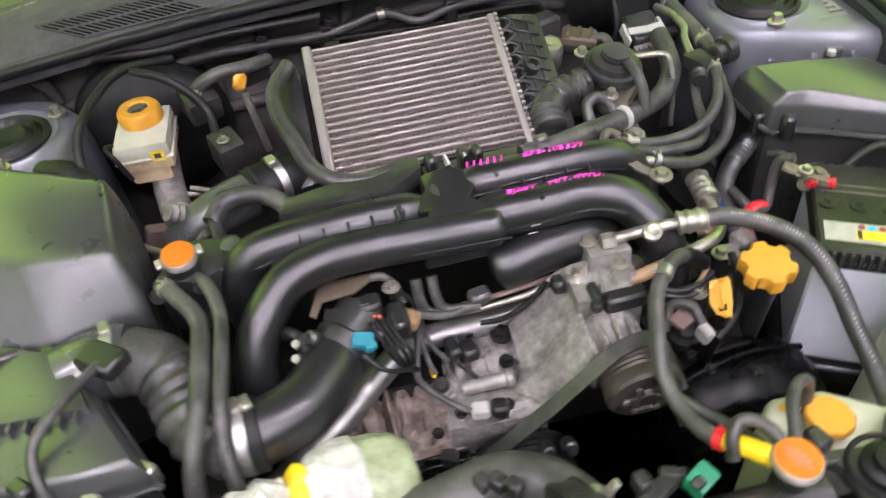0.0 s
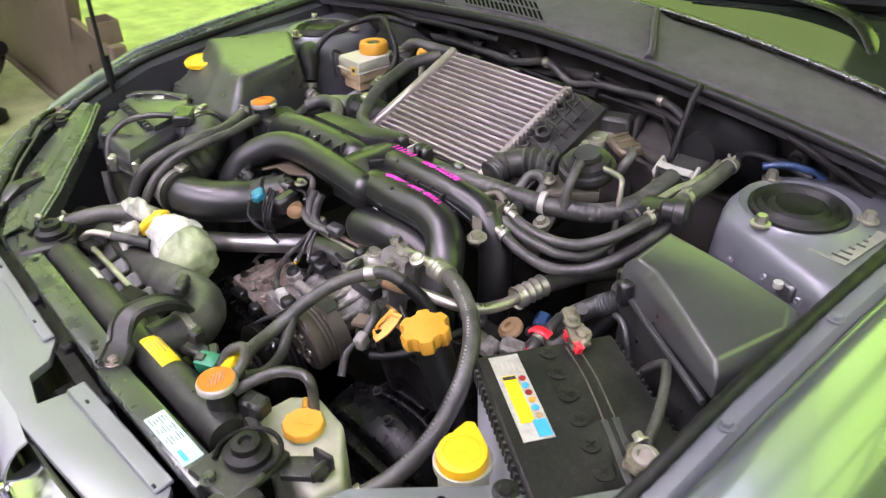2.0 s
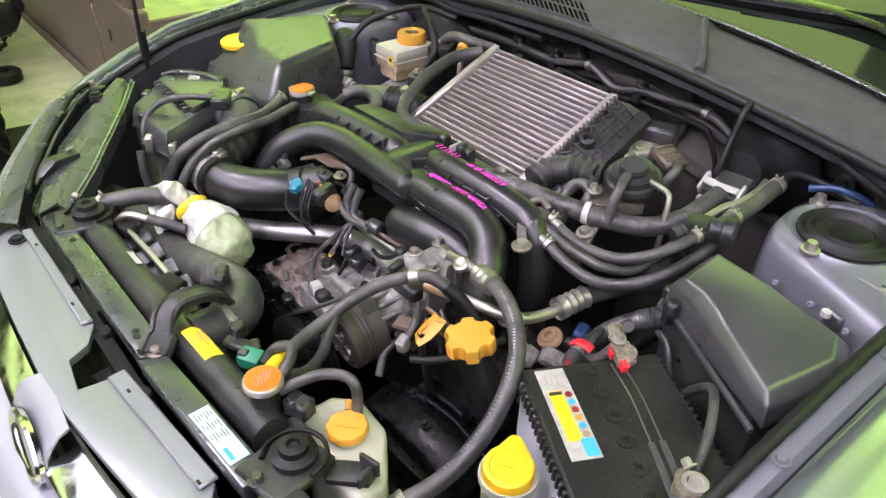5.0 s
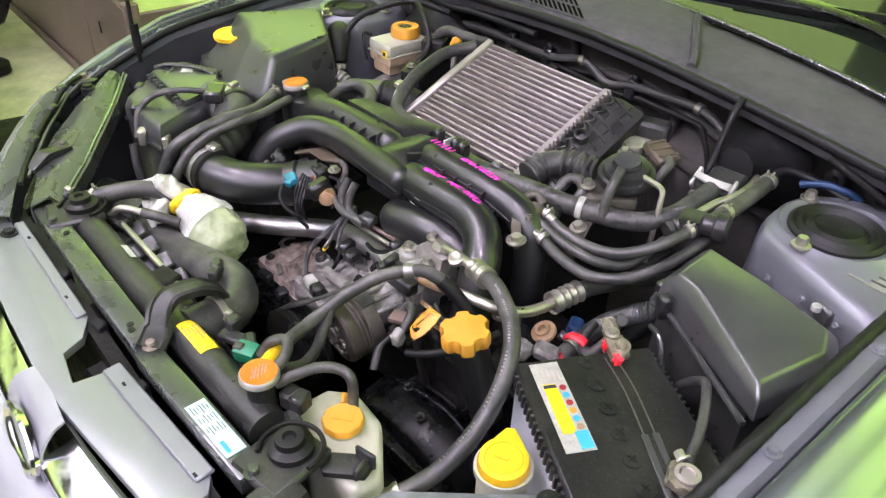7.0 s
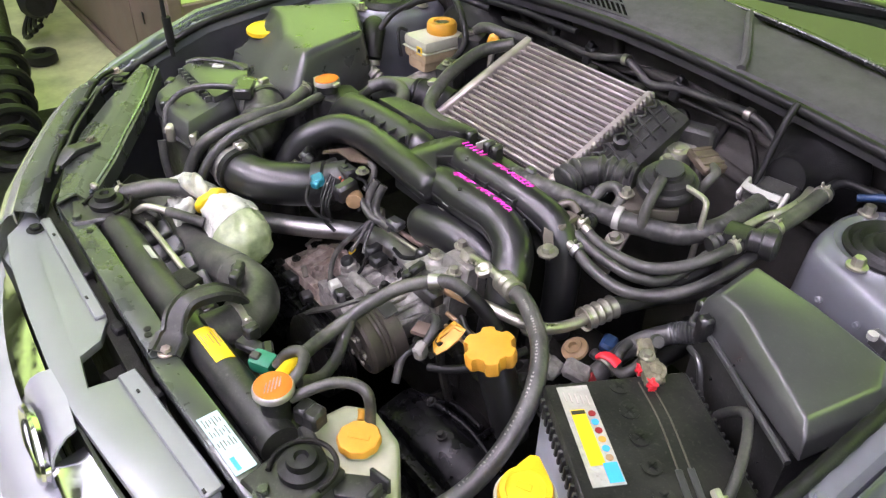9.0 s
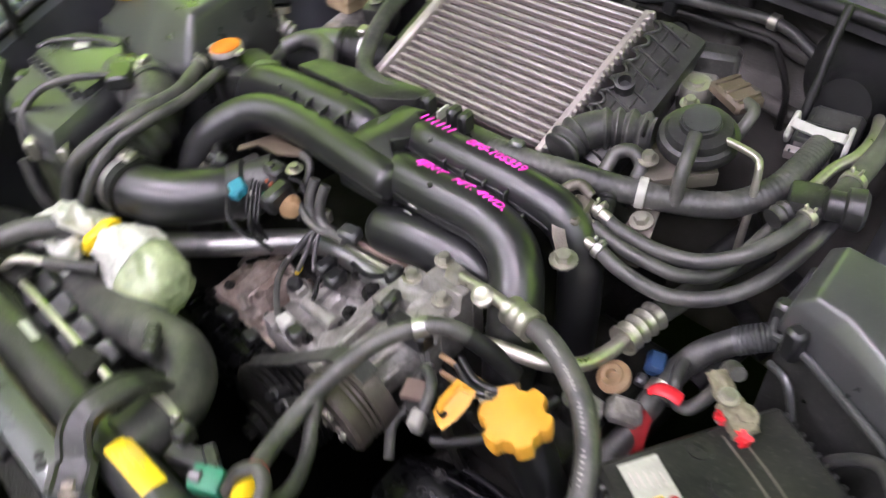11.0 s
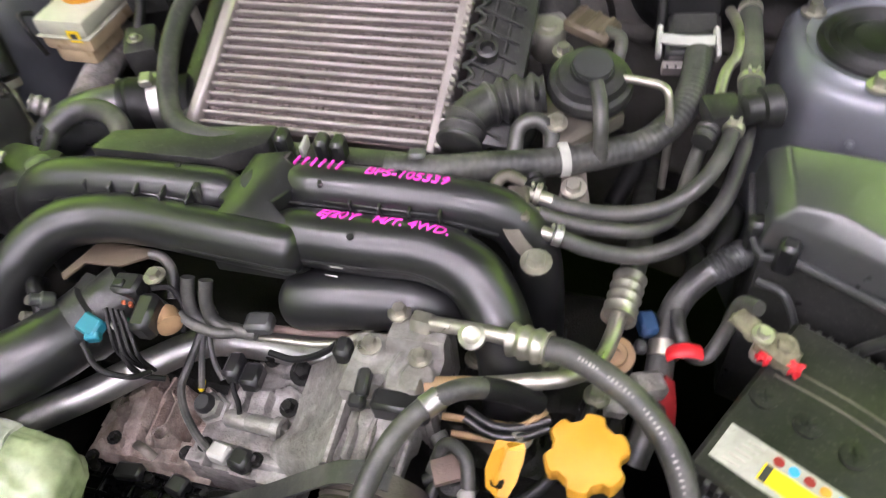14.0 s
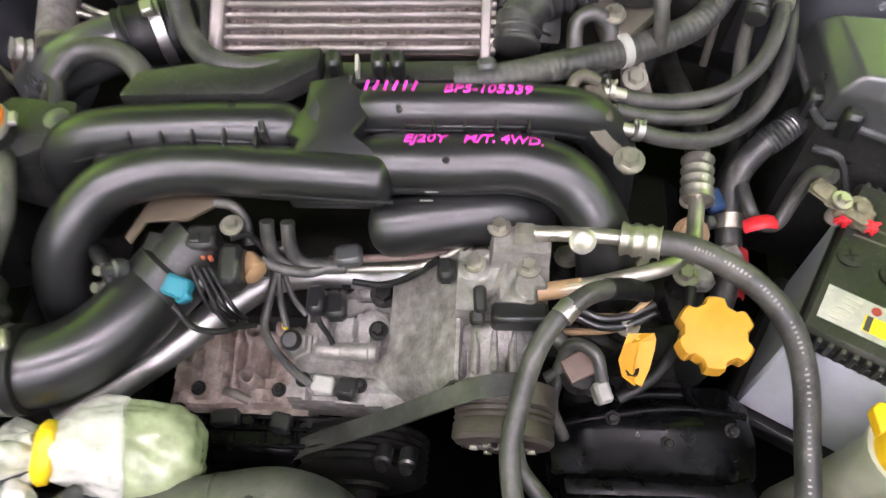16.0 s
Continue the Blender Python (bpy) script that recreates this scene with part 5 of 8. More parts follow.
# pump
pump = thing("steering_pump", (0.17, -0.12, 0.70), "grey cast power steering pump with hose fitting", "pump")
hs = casting([(0.130, -0.142), (0.214, -0.140), (0.217, -0.060), (0.160, -0.056), (0.156, -0.078), (0.130, -0.084)], lambda x, y: 0.795, [
    ("box", 0.188, -0.075, 0.056, 0.034, 2, 0.020), ("cyl", 0.197, -0.117, 0.016, 0.008), ("cyl", 0.195, -0.100, 0.009, 0.010), ("cyl", 0.145, -0.095, 0.013, 0.006), ("ridge", 0.135, -0.088, 0.155, -0.084, 0.012, 0.008),
    ("box", 0.160, -0.130, 0.018, 0.02, 10, -0.012), ("ridge", 0.175, -0.094, 0.165, -0.13, 0.006, 0.005), ("cyl", 0.167, -0.066, 0.008, 0.024), ("box", 0.213, -0.13, 0.02, 0.02, 0, -0.02)], step=0.0018, skirt=0.065, rough=0.0008, seed=2)
part("housing", hs, CAST_CLEAN, pump)
part("hex_fitting", lathe(B(), (0.182, -0.071, 0.818), V(1, -0.1, 0.05), [(0.010, 0), (0.0115, 0.002), (0.0115, 0.016), (0.009, 0.019)], 6), ZINC, pump)
for p in ((0.167, -0.066, 0.819), (0.195, -0.100, 0.805), (0.145, -0.095, 0.801)):
    part("bolt", bolt(B(), p, (0, 0, 1), 0.007, 0.008), ZINC, pump)
part("steel_pipe", tube(B(), [(0.196, -0.0725, 0.821), (0.225, -0.075, 0.826), (0.255, -0.080, 0.833), (0.275, -0.083, 0.835)], 0.0072, 14), ZINC, pump)
part("banjo", lathe(B(), (0.241, -0.084, 0.829), (0, -0.5, 1), [(0.008, 0), (0.012, 0.001), (0.012, 0.008), (0.008, 0.010), (0.004, 0.008), (0, 0.008)], 20), ZINC, pump)
part("body_lower", lathe(B(), (0.166, -0.135, 0.742), V(0, -1, -0.08), [(0.030, 0), (0.036, 0.006), (0.036, 0.020), (0.032, 0.026), (0.030, 0.05), (0.034, 0.056), (0.034, 0.064)], 32), CAST, pump)
for k in range(5):
    a = radians(30 + 30 * k)
    part("fin", box(B(), (0.166 + 0.033 * math.cos(a), -0.168, 0.740 + 0.033 * math.sin(a)), (0.009, 0.046, 0.007), (0, -math.degrees(a), 0), 0.002), CAST, pump)
part("black_block", box(B(), (0.188, -0.140, 0.786), (0.052, 0.022, 0.024), (0, 0, 2), 0.004), PLASTIC, pump)
part("black_connector", box(B(), (0.152, -0.132, 0.800), (0.012, 0.026, 0.014), (10, 0, 5), 0.003), PLASTIC, pump)
part("black_connector", box(B(), (0.150, -0.147, 0.792), (0.014, 0.014, 0.016), (10, 0, 5), 0.003), PLASTIC, pump)
PA = V(-0.03, -1, -0.12)
pul = part("pulley", lathe(B(), (0.178, -0.192, 0.742), PA, [(0.040, 0), (0.047, 0.002), (0.047, 0.022), (0.044, 0.024), (0.046, 0.026), (0.044, 0.029), (0.046, 0.032), (0.044, 0.035), (0.046, 0.038), (0.0465, 0.050), (0.043, 0.054), (0.030, 0.056), (0.028, 0.052), (0.014, 0.053), (0.012, 0.060), (0, 0.060)], 48), PULLEYMAT, pump, "dusty grooved belt pulley")
for k in range(3):
    a = 2 * math.pi * k / 3 + 0.4
    u_, v_ = frame_of(PA)
    part("hub_hole", lathe(B(), V(0.178, -0.192, 0.742) + PA.normalized() * 0.055 + (u_ * math.cos(a) + v_ * math.sin(a)) * 0.035, PA, [(0.005, 0), (0.005, 0.0015), (0, 0.0015)], 10), RUBBER_DARK, pul)
for k in range(6):
    a = 2 * math.pi * k / 6
    u_, v_ = frame_of(PA)
    r_ = u_ * math.cos(a) + v_ * math.sin(a)
    c_ = V(0.178, -0.192, 0.742) + PA.normalized() * 0.0555
    part("face_rib", tube(B(), [c_ + r_ * 0.012, c_ + r_ * 0.030], 0.003, 8, 2), PULLEYMAT, pul)
    part("face_rivet", lathe(B(), c_ + r_ * 0.026 + PA.normalized() * 0.001, PA, [(0.004, 0), (0.004, 0.003), (0, 0.0035)], 10), ZINC, pul)
belt = thing("drive_belt", (0.1, -0.21, 0.7), "worn flat-backed grey rubber drive belt", "belt")
BL = [(0.200, 0.786), (0.186, 0.7905), (0.170, 0.791), (0.152, 0.7865), (0.135, 0.774), (0.07, 0.718), (-0.01, 0.658), (-0.06, 0.613)]
part("band", sheet(B(), [[V(x, -0.195 - 0.03 * max(0, 0.19 - x) / 0.25 - d, z - 0.12 * d) for d in (0, 0.001, 0.010, 0.019, 0.020)] for x, z in BL], 0.003), RUBBER, belt)
crank = thing("crank_pulley", (0.03, -0.25, 0.55), "grooved crank pulley at the engine front", "pulley")
part("grooved_rim", lathe(B(), (0.03, -0.205, 0.60), (0, -1, 0), [(0.055, 0)] + [(0.066 + 0.004 * (k % 2), 0.004 * k) for k in range(13)] + [(0.05, 0.054), (0, 0.054)], 48), GRIME, crank)
part("hub", lathe(B(), (0.03, -0.258, 0.60), (0, -1, 0), [(0.030, 0), (0.030, 0.006), (0.018, 0.008), (0.016, 0.016), (0, 0.016)], 24), GRIME, crank)
part("hub_bolt", bolt(B(), (0.03, -0.273, 0.60), (0, -1, 0), 0.011, 0.012), GRIME, crank)
# timing covers
tc = thing("timing_cover", (0, -0.23, 0.5), "black plastic timing belt cover with ribs", "engine cover")
part("shell", loft(B(), [[V(x, y, z) for y, z in ((-0.195, 0.55), (-0.195, 0.625 + h), (-0.205, 0.635 + h), (-0.238, 0.632 + h), (-0.25, 0.615 + h), (-0.25, 0.55))] for x, h in ((-0.215, -0.02), (-0.19, 0.0), (-0.09, 0.004), (0.0, 0.002), (0.03, -0.02))], 0.004, 2), BLACKCOVER, tc)
for k in range(6):
    part("ridge", box(B(), (-0.175 + 0.034 * k, -0.222, 0.636), (0.005, 0.036, 0.010), (0, 0, 2), 0.002), BLACKCOVER, tc)
for x in (-0.16, -0.092, -0.024):
    part("bolt", bolt(B(), (x, -0.208, 0.636), (0, 0, 1), 0.006, 0.008), GRIME, tc)
for y in (-0.204, -0.216, -0.234):
    part("edge_rail", tube(B(), [(-0.19, y, 0.637), (-0.09, y + 0.001, 0.641), (0.0, y + 0.003, 0.639)], 0.0028, 8, 3), BLACKCOVER, tc)
part("connector", box(B(), (-0.115, -0.207, 0.645), (0.03, 0.018, 0.016), (0, 0, 6), 0.003), PLASTIC, tc)
part("connector", box(B(), (-0.055, -0.209, 0.644), (0.022, 0.02, 0.018), (0, 0, -10), 0.003), PLASTIC, tc)
tc2 = thing("timing_cover", (0.31, -0.2, 0.5), "glossy black timing belt cover on the cylinder bank", "engine cover")
part("shell", loft(B(), [[V(0.225, y, z) for y, z in ((-0.185, 0.60), (-0.185, 0.655), (-0.205, 0.668), (-0.25, 0.655), (-0.255, 0.60))],
                         [V(0.26, y, z) for y, z in ((-0.175, 0.60), (-0.175, 0.668), (-0.205, 0.684), (-0.25, 0.668), (-0.255, 0.60))],
                         [V(0.33, y, z) for y, z in ((-0.160, 0.60), (-0.160, 0.676), (-0.205, 0.692), (-0.25, 0.676), (-0.255, 0.60))],
                         [V(0.40, y, z) for y, z in ((-0.155, 0.60), (-0.155, 0.668), (-0.205, 0.684), (-0.25, 0.668), (-0.255, 0.60))],
                         [V(0.43, y, z) for y, z in ((-0.165, 0.60), (-0.165, 0.64), (-0.205, 0.655), (-0.24, 0.64), (-0.245, 0.60))]], 0.006, 2), BLACKCOVER, tc2)
for pts in ([(0.235, -0.203, 0.672), (0.282, -0.197, 0.687), (0.346, -0.187, 0.688), (0.415, -0.188, 0.675)], [(0.359, -0.158, 0.679), (0.361, -0.172, 0.683), (0.366, -0.187, 0.688)], [(0.285, -0.165, 0.677), (0.29, -0.18, 0.683), (0.283, -0.198, 0.687)], [(0.291, -0.178, 0.686), (0.32, -0.174, 0.688), (0.352, -0.172, 0.686)]):
    part("rib", tube(B(), pts, 0.0042, 10, 5), BLACKCOVER, tc2)
part("front_face", loft(B(), [[V(x, y, z) for x, y in ((0.235, -0.235), (0.42, -0.235), (0.43, -0.262), (0.24, -0.268))] for z in (0.45, 0.62, 0.652)], 0.008, 2), BLACKCOVER, tc2)
part("front_step", loft(B(), [[V(x, y, z) for x, y in ((0.27, -0.255), (0.40, -0.255), (0.39, -0.285), (0.28, -0.285))] for z in (0.45, 0.58, 0.60)], 0.008, 2), BLACKCOVER, tc2)
for p in ((0.283, -0.20, 0.690), (0.398, -0.205, 0.684), (0.275, -0.168, 0.682), (0.335, -0.222, 0.689)):
    part("bolt", bolt(B(), p, (0, -0.3, 1), 0.0045, 0.006), GRIME, tc2)
cnd = thing("cooling_fan", (0.2, -0.34, 0.5), "dark electric cooling fan shroud behind the radiator", "fan")
part("shroud", box(B(), (-0.17, -0.375, 0.62), (0.30, 0.035, 0.20), (0, 0, 0), 0.008), PLASTIC_DUSTY, cnd)
part("shroud", box(B(), (0.17, -0.375, 0.60), (0.28, 0.035, 0.20), (0, 0, 0), 0.008), PLASTIC_DUSTY, cnd)
for k in range(5):
    part("louvre", box(B(), (-0.30 + 0.055 * k, -0.372, 0.728), (0.03, 0.045, 0.018), (20, 25, 0), 0.003), PLASTIC_GREY, cnd)
part("guide_rod", tube(B(), [(-0.285, -0.385, 0.755), (-0.15, -0.383, 0.758), (-0.02, -0.38, 0.755)], 0.005, 8, 3), ZINC, cnd)
part("bracket", box(B(), (-0.26, -0.385, 0.752), (0.05, 0.025, 0.018), (0, 0, 15), 0.004), GRIME, cnd)
part("bracket", box(B(), (-0.06, -0.39, 0.75), (0.045, 0.035, 0.03), (0, 0, 15), 0.004), GRIME, cnd)

# throttle body with sensors
thr = thing("throttle_body", (-0.14, -0.12, 0.74), "throttle body with black sensors and teal connector", "throttle body")
part("bore", lathe(B(), (-0.165, -0.128, 0.775), V(0.5, 0.6, 0.2), [(0.036, 0), (0.038, 0.004), (0.038, 0.03), (0.033, 0.034), (0.033, 0.07)], 28), PLASTIC_DUSTY, thr)
part("bracket_plate", prism(B(), [(-0.183, -0.092), (-0.168, -0.044), (-0.107, -0.043), (-0.104, -0.054), (-0.128, -0.071), (-0.166, -0.074), (-0.176, -0.098)], 0.819, 0.823, 0.0015), TANBRACKET, thr, "tan-grey metal bracket")
part("bracket_arm", tube(B(), [(-0.106, -0.048, 0.820), (-0.090, -0.050, 0.818), (-0.078, -0.060, 0.810), (-0.072, -0.080, 0.795)], 0.0055, 10), RUBBER, thr)
part("bracket_bolt", bolt(B(), (-0.083, -0.076, 0.823), (0, 0, 1), 0.007, 0.007), ZINC, thr)
part("motor", box(B(), (-0.152, -0.102, 0.798), (0.036, 0.044, 0.030), (8, 0, -12), 0.004, 2), PLASTIC_DUSTY, thr)
part("sensor", box(B(), (-0.113, -0.086, 0.808), (0.030, 0.026, 0.026), (0, 0, 5), 0.004), PLASTIC_DUSTY, thr)
part("sensor_tab", box(B(), (-0.117, -0.090, 0.8215), (0.012, 0.010, 0.005), (0, 0, 5), 0.0015), PLASTIC, thr)
for k in range(4):
    part("pin", box(B(), (-0.122 + 0.006 * k, -0.101, 0.808 - 0.003 * (k % 2)), (0.004, 0.008, 0.005), (0, 0, 12 * k), 0.001), RUSTPIN, thr, "rust-red wire end")
part("sensor", box(B(), (-0.082, -0.108, 0.800), (0.022, 0.04, 0.03), (10, 0, 5), 0.005), PLASTIC, thr)
part("latch", box(B(), (-0.138, -0.120, 0.806), (0.014, 0.012, 0.008), (10, 0, 10), 0.002), PLASTIC, thr)
part("vacuum_stub", lathe(B(), (-0.178, -0.118, 0.812), V(-0.5, -0.4, 0.5), [(0.007, 0), (0.009, 0.003), (0.009, 0.012), (0.006, 0.014), (0.006, 0.022), (0, 0.022)], 14), PLASTIC_GREY, thr)
for k in range(4):
    part("wire", tube(B(), [(-0.115 + 0.006 * k, -0.118, 0.818), (-0.108 + 0.007 * k, -0.132, 0.806 - 0.002 * k), (-0.10 + 0.008 * k, -0.145, 0.785), (-0.09 + 0.005 * k, -0.14, 0.755)], 0.0022, 6), RUBBER_DARK, thr)
part("connector", box(B(), (-0.127, -0.134, 0.806), (0.026, 0.020, 0.014), (15, 0, -18), 0.0025), TEAL, thr, "teal wiring connector")
part("connector_ear", box(B(), (-0.120, -0.143, 0.804), (0.014, 0.010, 0.012), (15, 0, 20), 0.002), TEAL, thr)
part("clip", box(B(), (-0.107, -0.128, 0.805), (0.009, 0.008, 0.008), (15, 0, 30), 0.003), WHITE, thr)
part("green_wire_tie", box(B(), (-0.096, -0.120, 0.804), (0.006, 0.008, 0.006), (15, 0, 30), 0.002), GREEN, thr)
for p in ((-0.197, -0.115, 0.80), (-0.200, -0.128, 0.79)):
    part("vacuum_port", lathe(B(), p, V(-0.3, -0.5, 0.8), [(0.006, 0), (0.008, 0.006), (0.006, 0.008), (0.005, 0.02), (0, 0.02)], 14), ZINC, thr)
part("pressure_hose", tube(B(), [(-0.215, -0.095, 0.80), (-0.21, -0.105, 0.815), (-0.198, -0.118, 0.812), (-0.188, -0.135, 0.79)], 0.008, 12), RUBBER_DARK, thr)
for pts in ([(-0.10, -0.125, 0.80), (-0.095, -0.145, 0.785), (-0.085, -0.15, 0.76), (-0.07, -0.14, 0.74)], [(-0.13, -0.15, 0.80), (-0.11, -0.165, 0.785), (-0.085, -0.16, 0.77), (-0.075, -0.145, 0.76)], [(-0.085, -0.085, 0.815), (-0.07, -0.078, 0.81), (-0.058, -0.085, 0.79), (-0.06, -0.1, 0.77)]):
    part("wire", tube(B(), pts, 0.003, 8), RUBBER_DARK, thr)
fil = thing("inline_filter", (-0.07, -0.091, 0.78), "small brown inline filter on a thin hose", "filter")
part("body", lathe(B(), (-0.078, -0.094, 0.788), V(0.6, -0.5, 0.0), [(0.006, 0), (0.013, 0.002), (0.014, 0.006), (0.013, 0.020), (0.006, 0.023)], 14), TAN, fil)
part("hose", tube(B(), [(-0.115, -0.075, 0.79), (-0.10, -0.08, 0.79), (-0.078, -0.088, 0.789)], 0.005, 10), RUBBER, fil)
part("hose", tube(B(), [(-0.06, -0.092, 0.788), (-0.04, -0.099, 0.784), (-0.015, -0.1, 0.78), (0.01, -0.088, 0.776), (0.03, -0.08, 0.772)], 0.0055, 10), RUBBER, fil)
upi = thing("vacuum_pipes", (-0.02, -0.08, 0.77), "pair of black bent vacuum pipes", "pipe")
for dx in (0, 0.02):
    part("pipe", tube(B(), [(-0.052 + dx, -0.068, 0.82), (-0.052 + dx, -0.080, 0.802), (-0.047 + dx, -0.088, 0.785), (-0.03 + dx, -0.092, 0.778), (0.0 + dx, -0.090, 0.776)], 0.007, 12), RUBBER, upi)
part("block", box(B(), (0.022, -0.082, 0.783), (0.028, 0.022, 0.016), (0, 0, 10), 0.004), PLASTIC_GREY, upi)

solid("coolant_pipe", tube(B(), [(-0.26, -0.235, 0.70), (-0.215, -0.195, 0.70), (-0.171, -0.156, 0.70), (-0.123, -0.107, 0.70), (-0.085, -0.074, 0.70), (-0.045, -0.060, 0.70), (0.043, -0.056, 0.70), (0.097, -0.049, 0.70)], 0.0172, 20, 6), STEEL_PIPE, "polished steel coolant pipe across the engine", "pipe")
solid("fuel_rail_pipe", tube(B(), [(0.0, -0.078, 0.768), (0.06, -0.076, 0.772), (0.12, -0.07, 0.775), (0.2, -0.055, 0.775)], 0.004, 10), RUSTPLATE, "thin brown fuel pipe", "pipe")
solid("fuel_pipe", tube(B(), [(-0.02, -0.086, 0.762), (0.05, -0.085, 0.765), (0.10, -0.08, 0.77), (0.15, -0.06, 0.79), (0.17, -0.05, 0.80)], 0.004, 10), ZINC, "thin zinc fuel pipe", "pipe")
# injector wiring and white connector
wr = thing("wiring_harness", (-0.04, -0.14, 0.66), "black wires with a white connector over the engine", "wiring")
part("loom_clip", box(B(), (-0.057, -0.060, 0.752), (0.014, 0.012, 0.020), (0, 0, 5), 0.003), ZINC, wr)
for pts, r in (([(-0.058, -0.062, 0.752), (-0.061, -0.085, 0.738), (-0.070, -0.110, 0.716), (-0.072, -0.128, 0.706), (-0.058, -0.150, 0.702), (-0.036, -0.170, 0.696), (-0.018, -0.181, 0.690)], 0.0045),
               ([(-0.056, -0.062, 0.752), (-0.057, -0.085, 0.738), (-0.056, -0.105, 0.716), (-0.050, -0.125, 0.704)], 0.0036),
               ([(-0.054, -0.062, 0.752), (-0.052, -0.080, 0.738), (-0.044, -0.098, 0.720), (-0.030, -0.112, 0.708)], 0.0032),
               ([(-0.059, -0.062, 0.750), (-0.064, -0.088, 0.734), (-0.070, -0.108, 0.716)], 0.0036)):
    part("wire", tube(B(), pts, r, 8), RUBBER, wr)
part("connector", box(B(), (-0.006, -0.180, 0.686), (0.022, 0.018, 0.018), (0, 0, -8), 0.003), WHITE, wr, "white wiring connector")
part("connector", box(B(), (0.018, -0.182, 0.685), (0.022, 0.022, 0.020), (0, 0, -8), 0.004), PLASTIC, wr)
part("connector", box(B(), (0.0, -0.102, 0.708), (0.022, 0.028, 0.02), (0, 0, 5), 0.004), PLASTIC, wr)
for p in ((0.015, -0.215, 0.63), (0.06, -0.235, 0.66), (0.085, -0.238, 0.665), (0.04, -0.225, 0.62)):
    part("plug", lathe(B(), p, V(0, -0.8, 0.5), [(0.009, 0), (0.009, 0.018), (0.006, 0.02), (0.006, 0.026), (0, 0.026)], 12), PLASTIC, wr)
for k, pts in enumerate(([(-0.02, -0.095, 0.715), (-0.018, -0.115, 0.705), (-0.006, -0.13, 0.70), (0.0, -0.14, 0.698)], [(0.02, -0.085, 0.735), (0.05, -0.09, 0.74), (0.08, -0.088, 0.755), (0.11, -0.08, 0.78)])):
    part("wire", tube(B(), pts, 0.003 + 0.0006 * (k % 2), 8), RUBBER_DARK, wr)
part("connector", box(B(), (-0.021, -0.098, 0.712), (0.018, 0.030, 0.022), (0, 0, 5), 0.004), PLASTIC, wr)
part("connector", box(B(), (0.118, -0.098, 0.790), (0.016, 0.022, 0.020), (0, 0, 5), 0.004), PLASTIC, wr)
for p, q in (((-0.15, -0.125, 0.672), (-0.165, -0.15, 0.66)), ((-0.12, -0.18, 0.655), (-0.09, -0.19, 0.655))):
    part("bracket_tab", tube(B(), [p, (Vector(p) + Vector(q)) / 2 + V(0, 0, 0.006), q], 0.005, 8, 3, flat=0.4), BRACKETMAT, wr)
# dipstick handle and oil sensors
dip = thing("dipstick", (0.283, -0.18, 0.74), "orange-yellow looped dipstick handle", "dipstick")
rows = [[V(*p).lerp(V(*q), -0.3), V(*p).lerp(V(*q), 0.5), V(*p).lerp(V(*q), 1.3)] for p, q in (((0.279, -0.196, 0.788), (0.286, -0.200, 0.785)), ((0.2755, -0.184, 0.796), (0.282, -0.190, 0.800)), ((0.279, -0.172, 0.806), (0.286, -0.172, 0.812)), ((0.284, -0.164, 0.812), (0.298, -0.163, 0.812)), ((0.290, -0.166, 0.809), (0.300, -0.171, 0.803)), ((0.289, -0.180, 0.799), (0.297, -0.185, 0.792)), ((0.284, -0.196, 0.787), (0.291, -0.199, 0.783)))]
part("handle", sheet(B(), rows, 0.003), AMBER, dip)
part("tube", tube(B(), [(0.285, -0.190, 0.795), (0.29, -0.19, 0.75), (0.29, -0.17, 0.66)], 0.006, 8), GRIME, dip)
osn = thing("oil_sensor", (0.25, -0.18, 0.72), "wired engine sensor with pale connector", "sensor")
part("connector", box(B(), (0.262, -0.203, 0.768), (0.014, 0.020, 0.022), (15, 0, 20), 0.003), STICKER, osn)
part("body", lathe(B(), (0.246, -0.175, 0.735), V(0, -0.4, 1), [(0.018, 0), (0.018, 0.02), (0.012, 0.026), (0.012, 0.036), (0, 0.036)], 18), GRIME, osn)
part("bracket", prism(B(), [(0.225, -0.18), (0.25, -0.165), (0.262, -0.185), (0.235, -0.2)], 0.775, 0.781, 0.001), RUSTPLATE, osn)
for pts in ([(0.262, -0.20, 0.76), (0.25, -0.19, 0.745), (0.23, -0.175, 0.74), (0.215, -0.18, 0.735)], [(0.262, -0.195, 0.775), (0.255, -0.175, 0.79), (0.235, -0.165, 0.785), (0.225, -0.18, 0.76)]):
    part("wire", tube(B(), pts, 0.006, 10), RUBBER, osn)
for pts in ([(0.22, -0.13, 0.765), (0.26, -0.125, 0.76), (0.29, -0.125, 0.765), (0.31, -0.11, 0.775)], [(0.23, -0.14, 0.755), (0.27, -0.135, 0.75), (0.30, -0.13, 0.758)]):
    part("thin_pipe", tube(B(), pts, 0.0035, 8), TAN, osn)
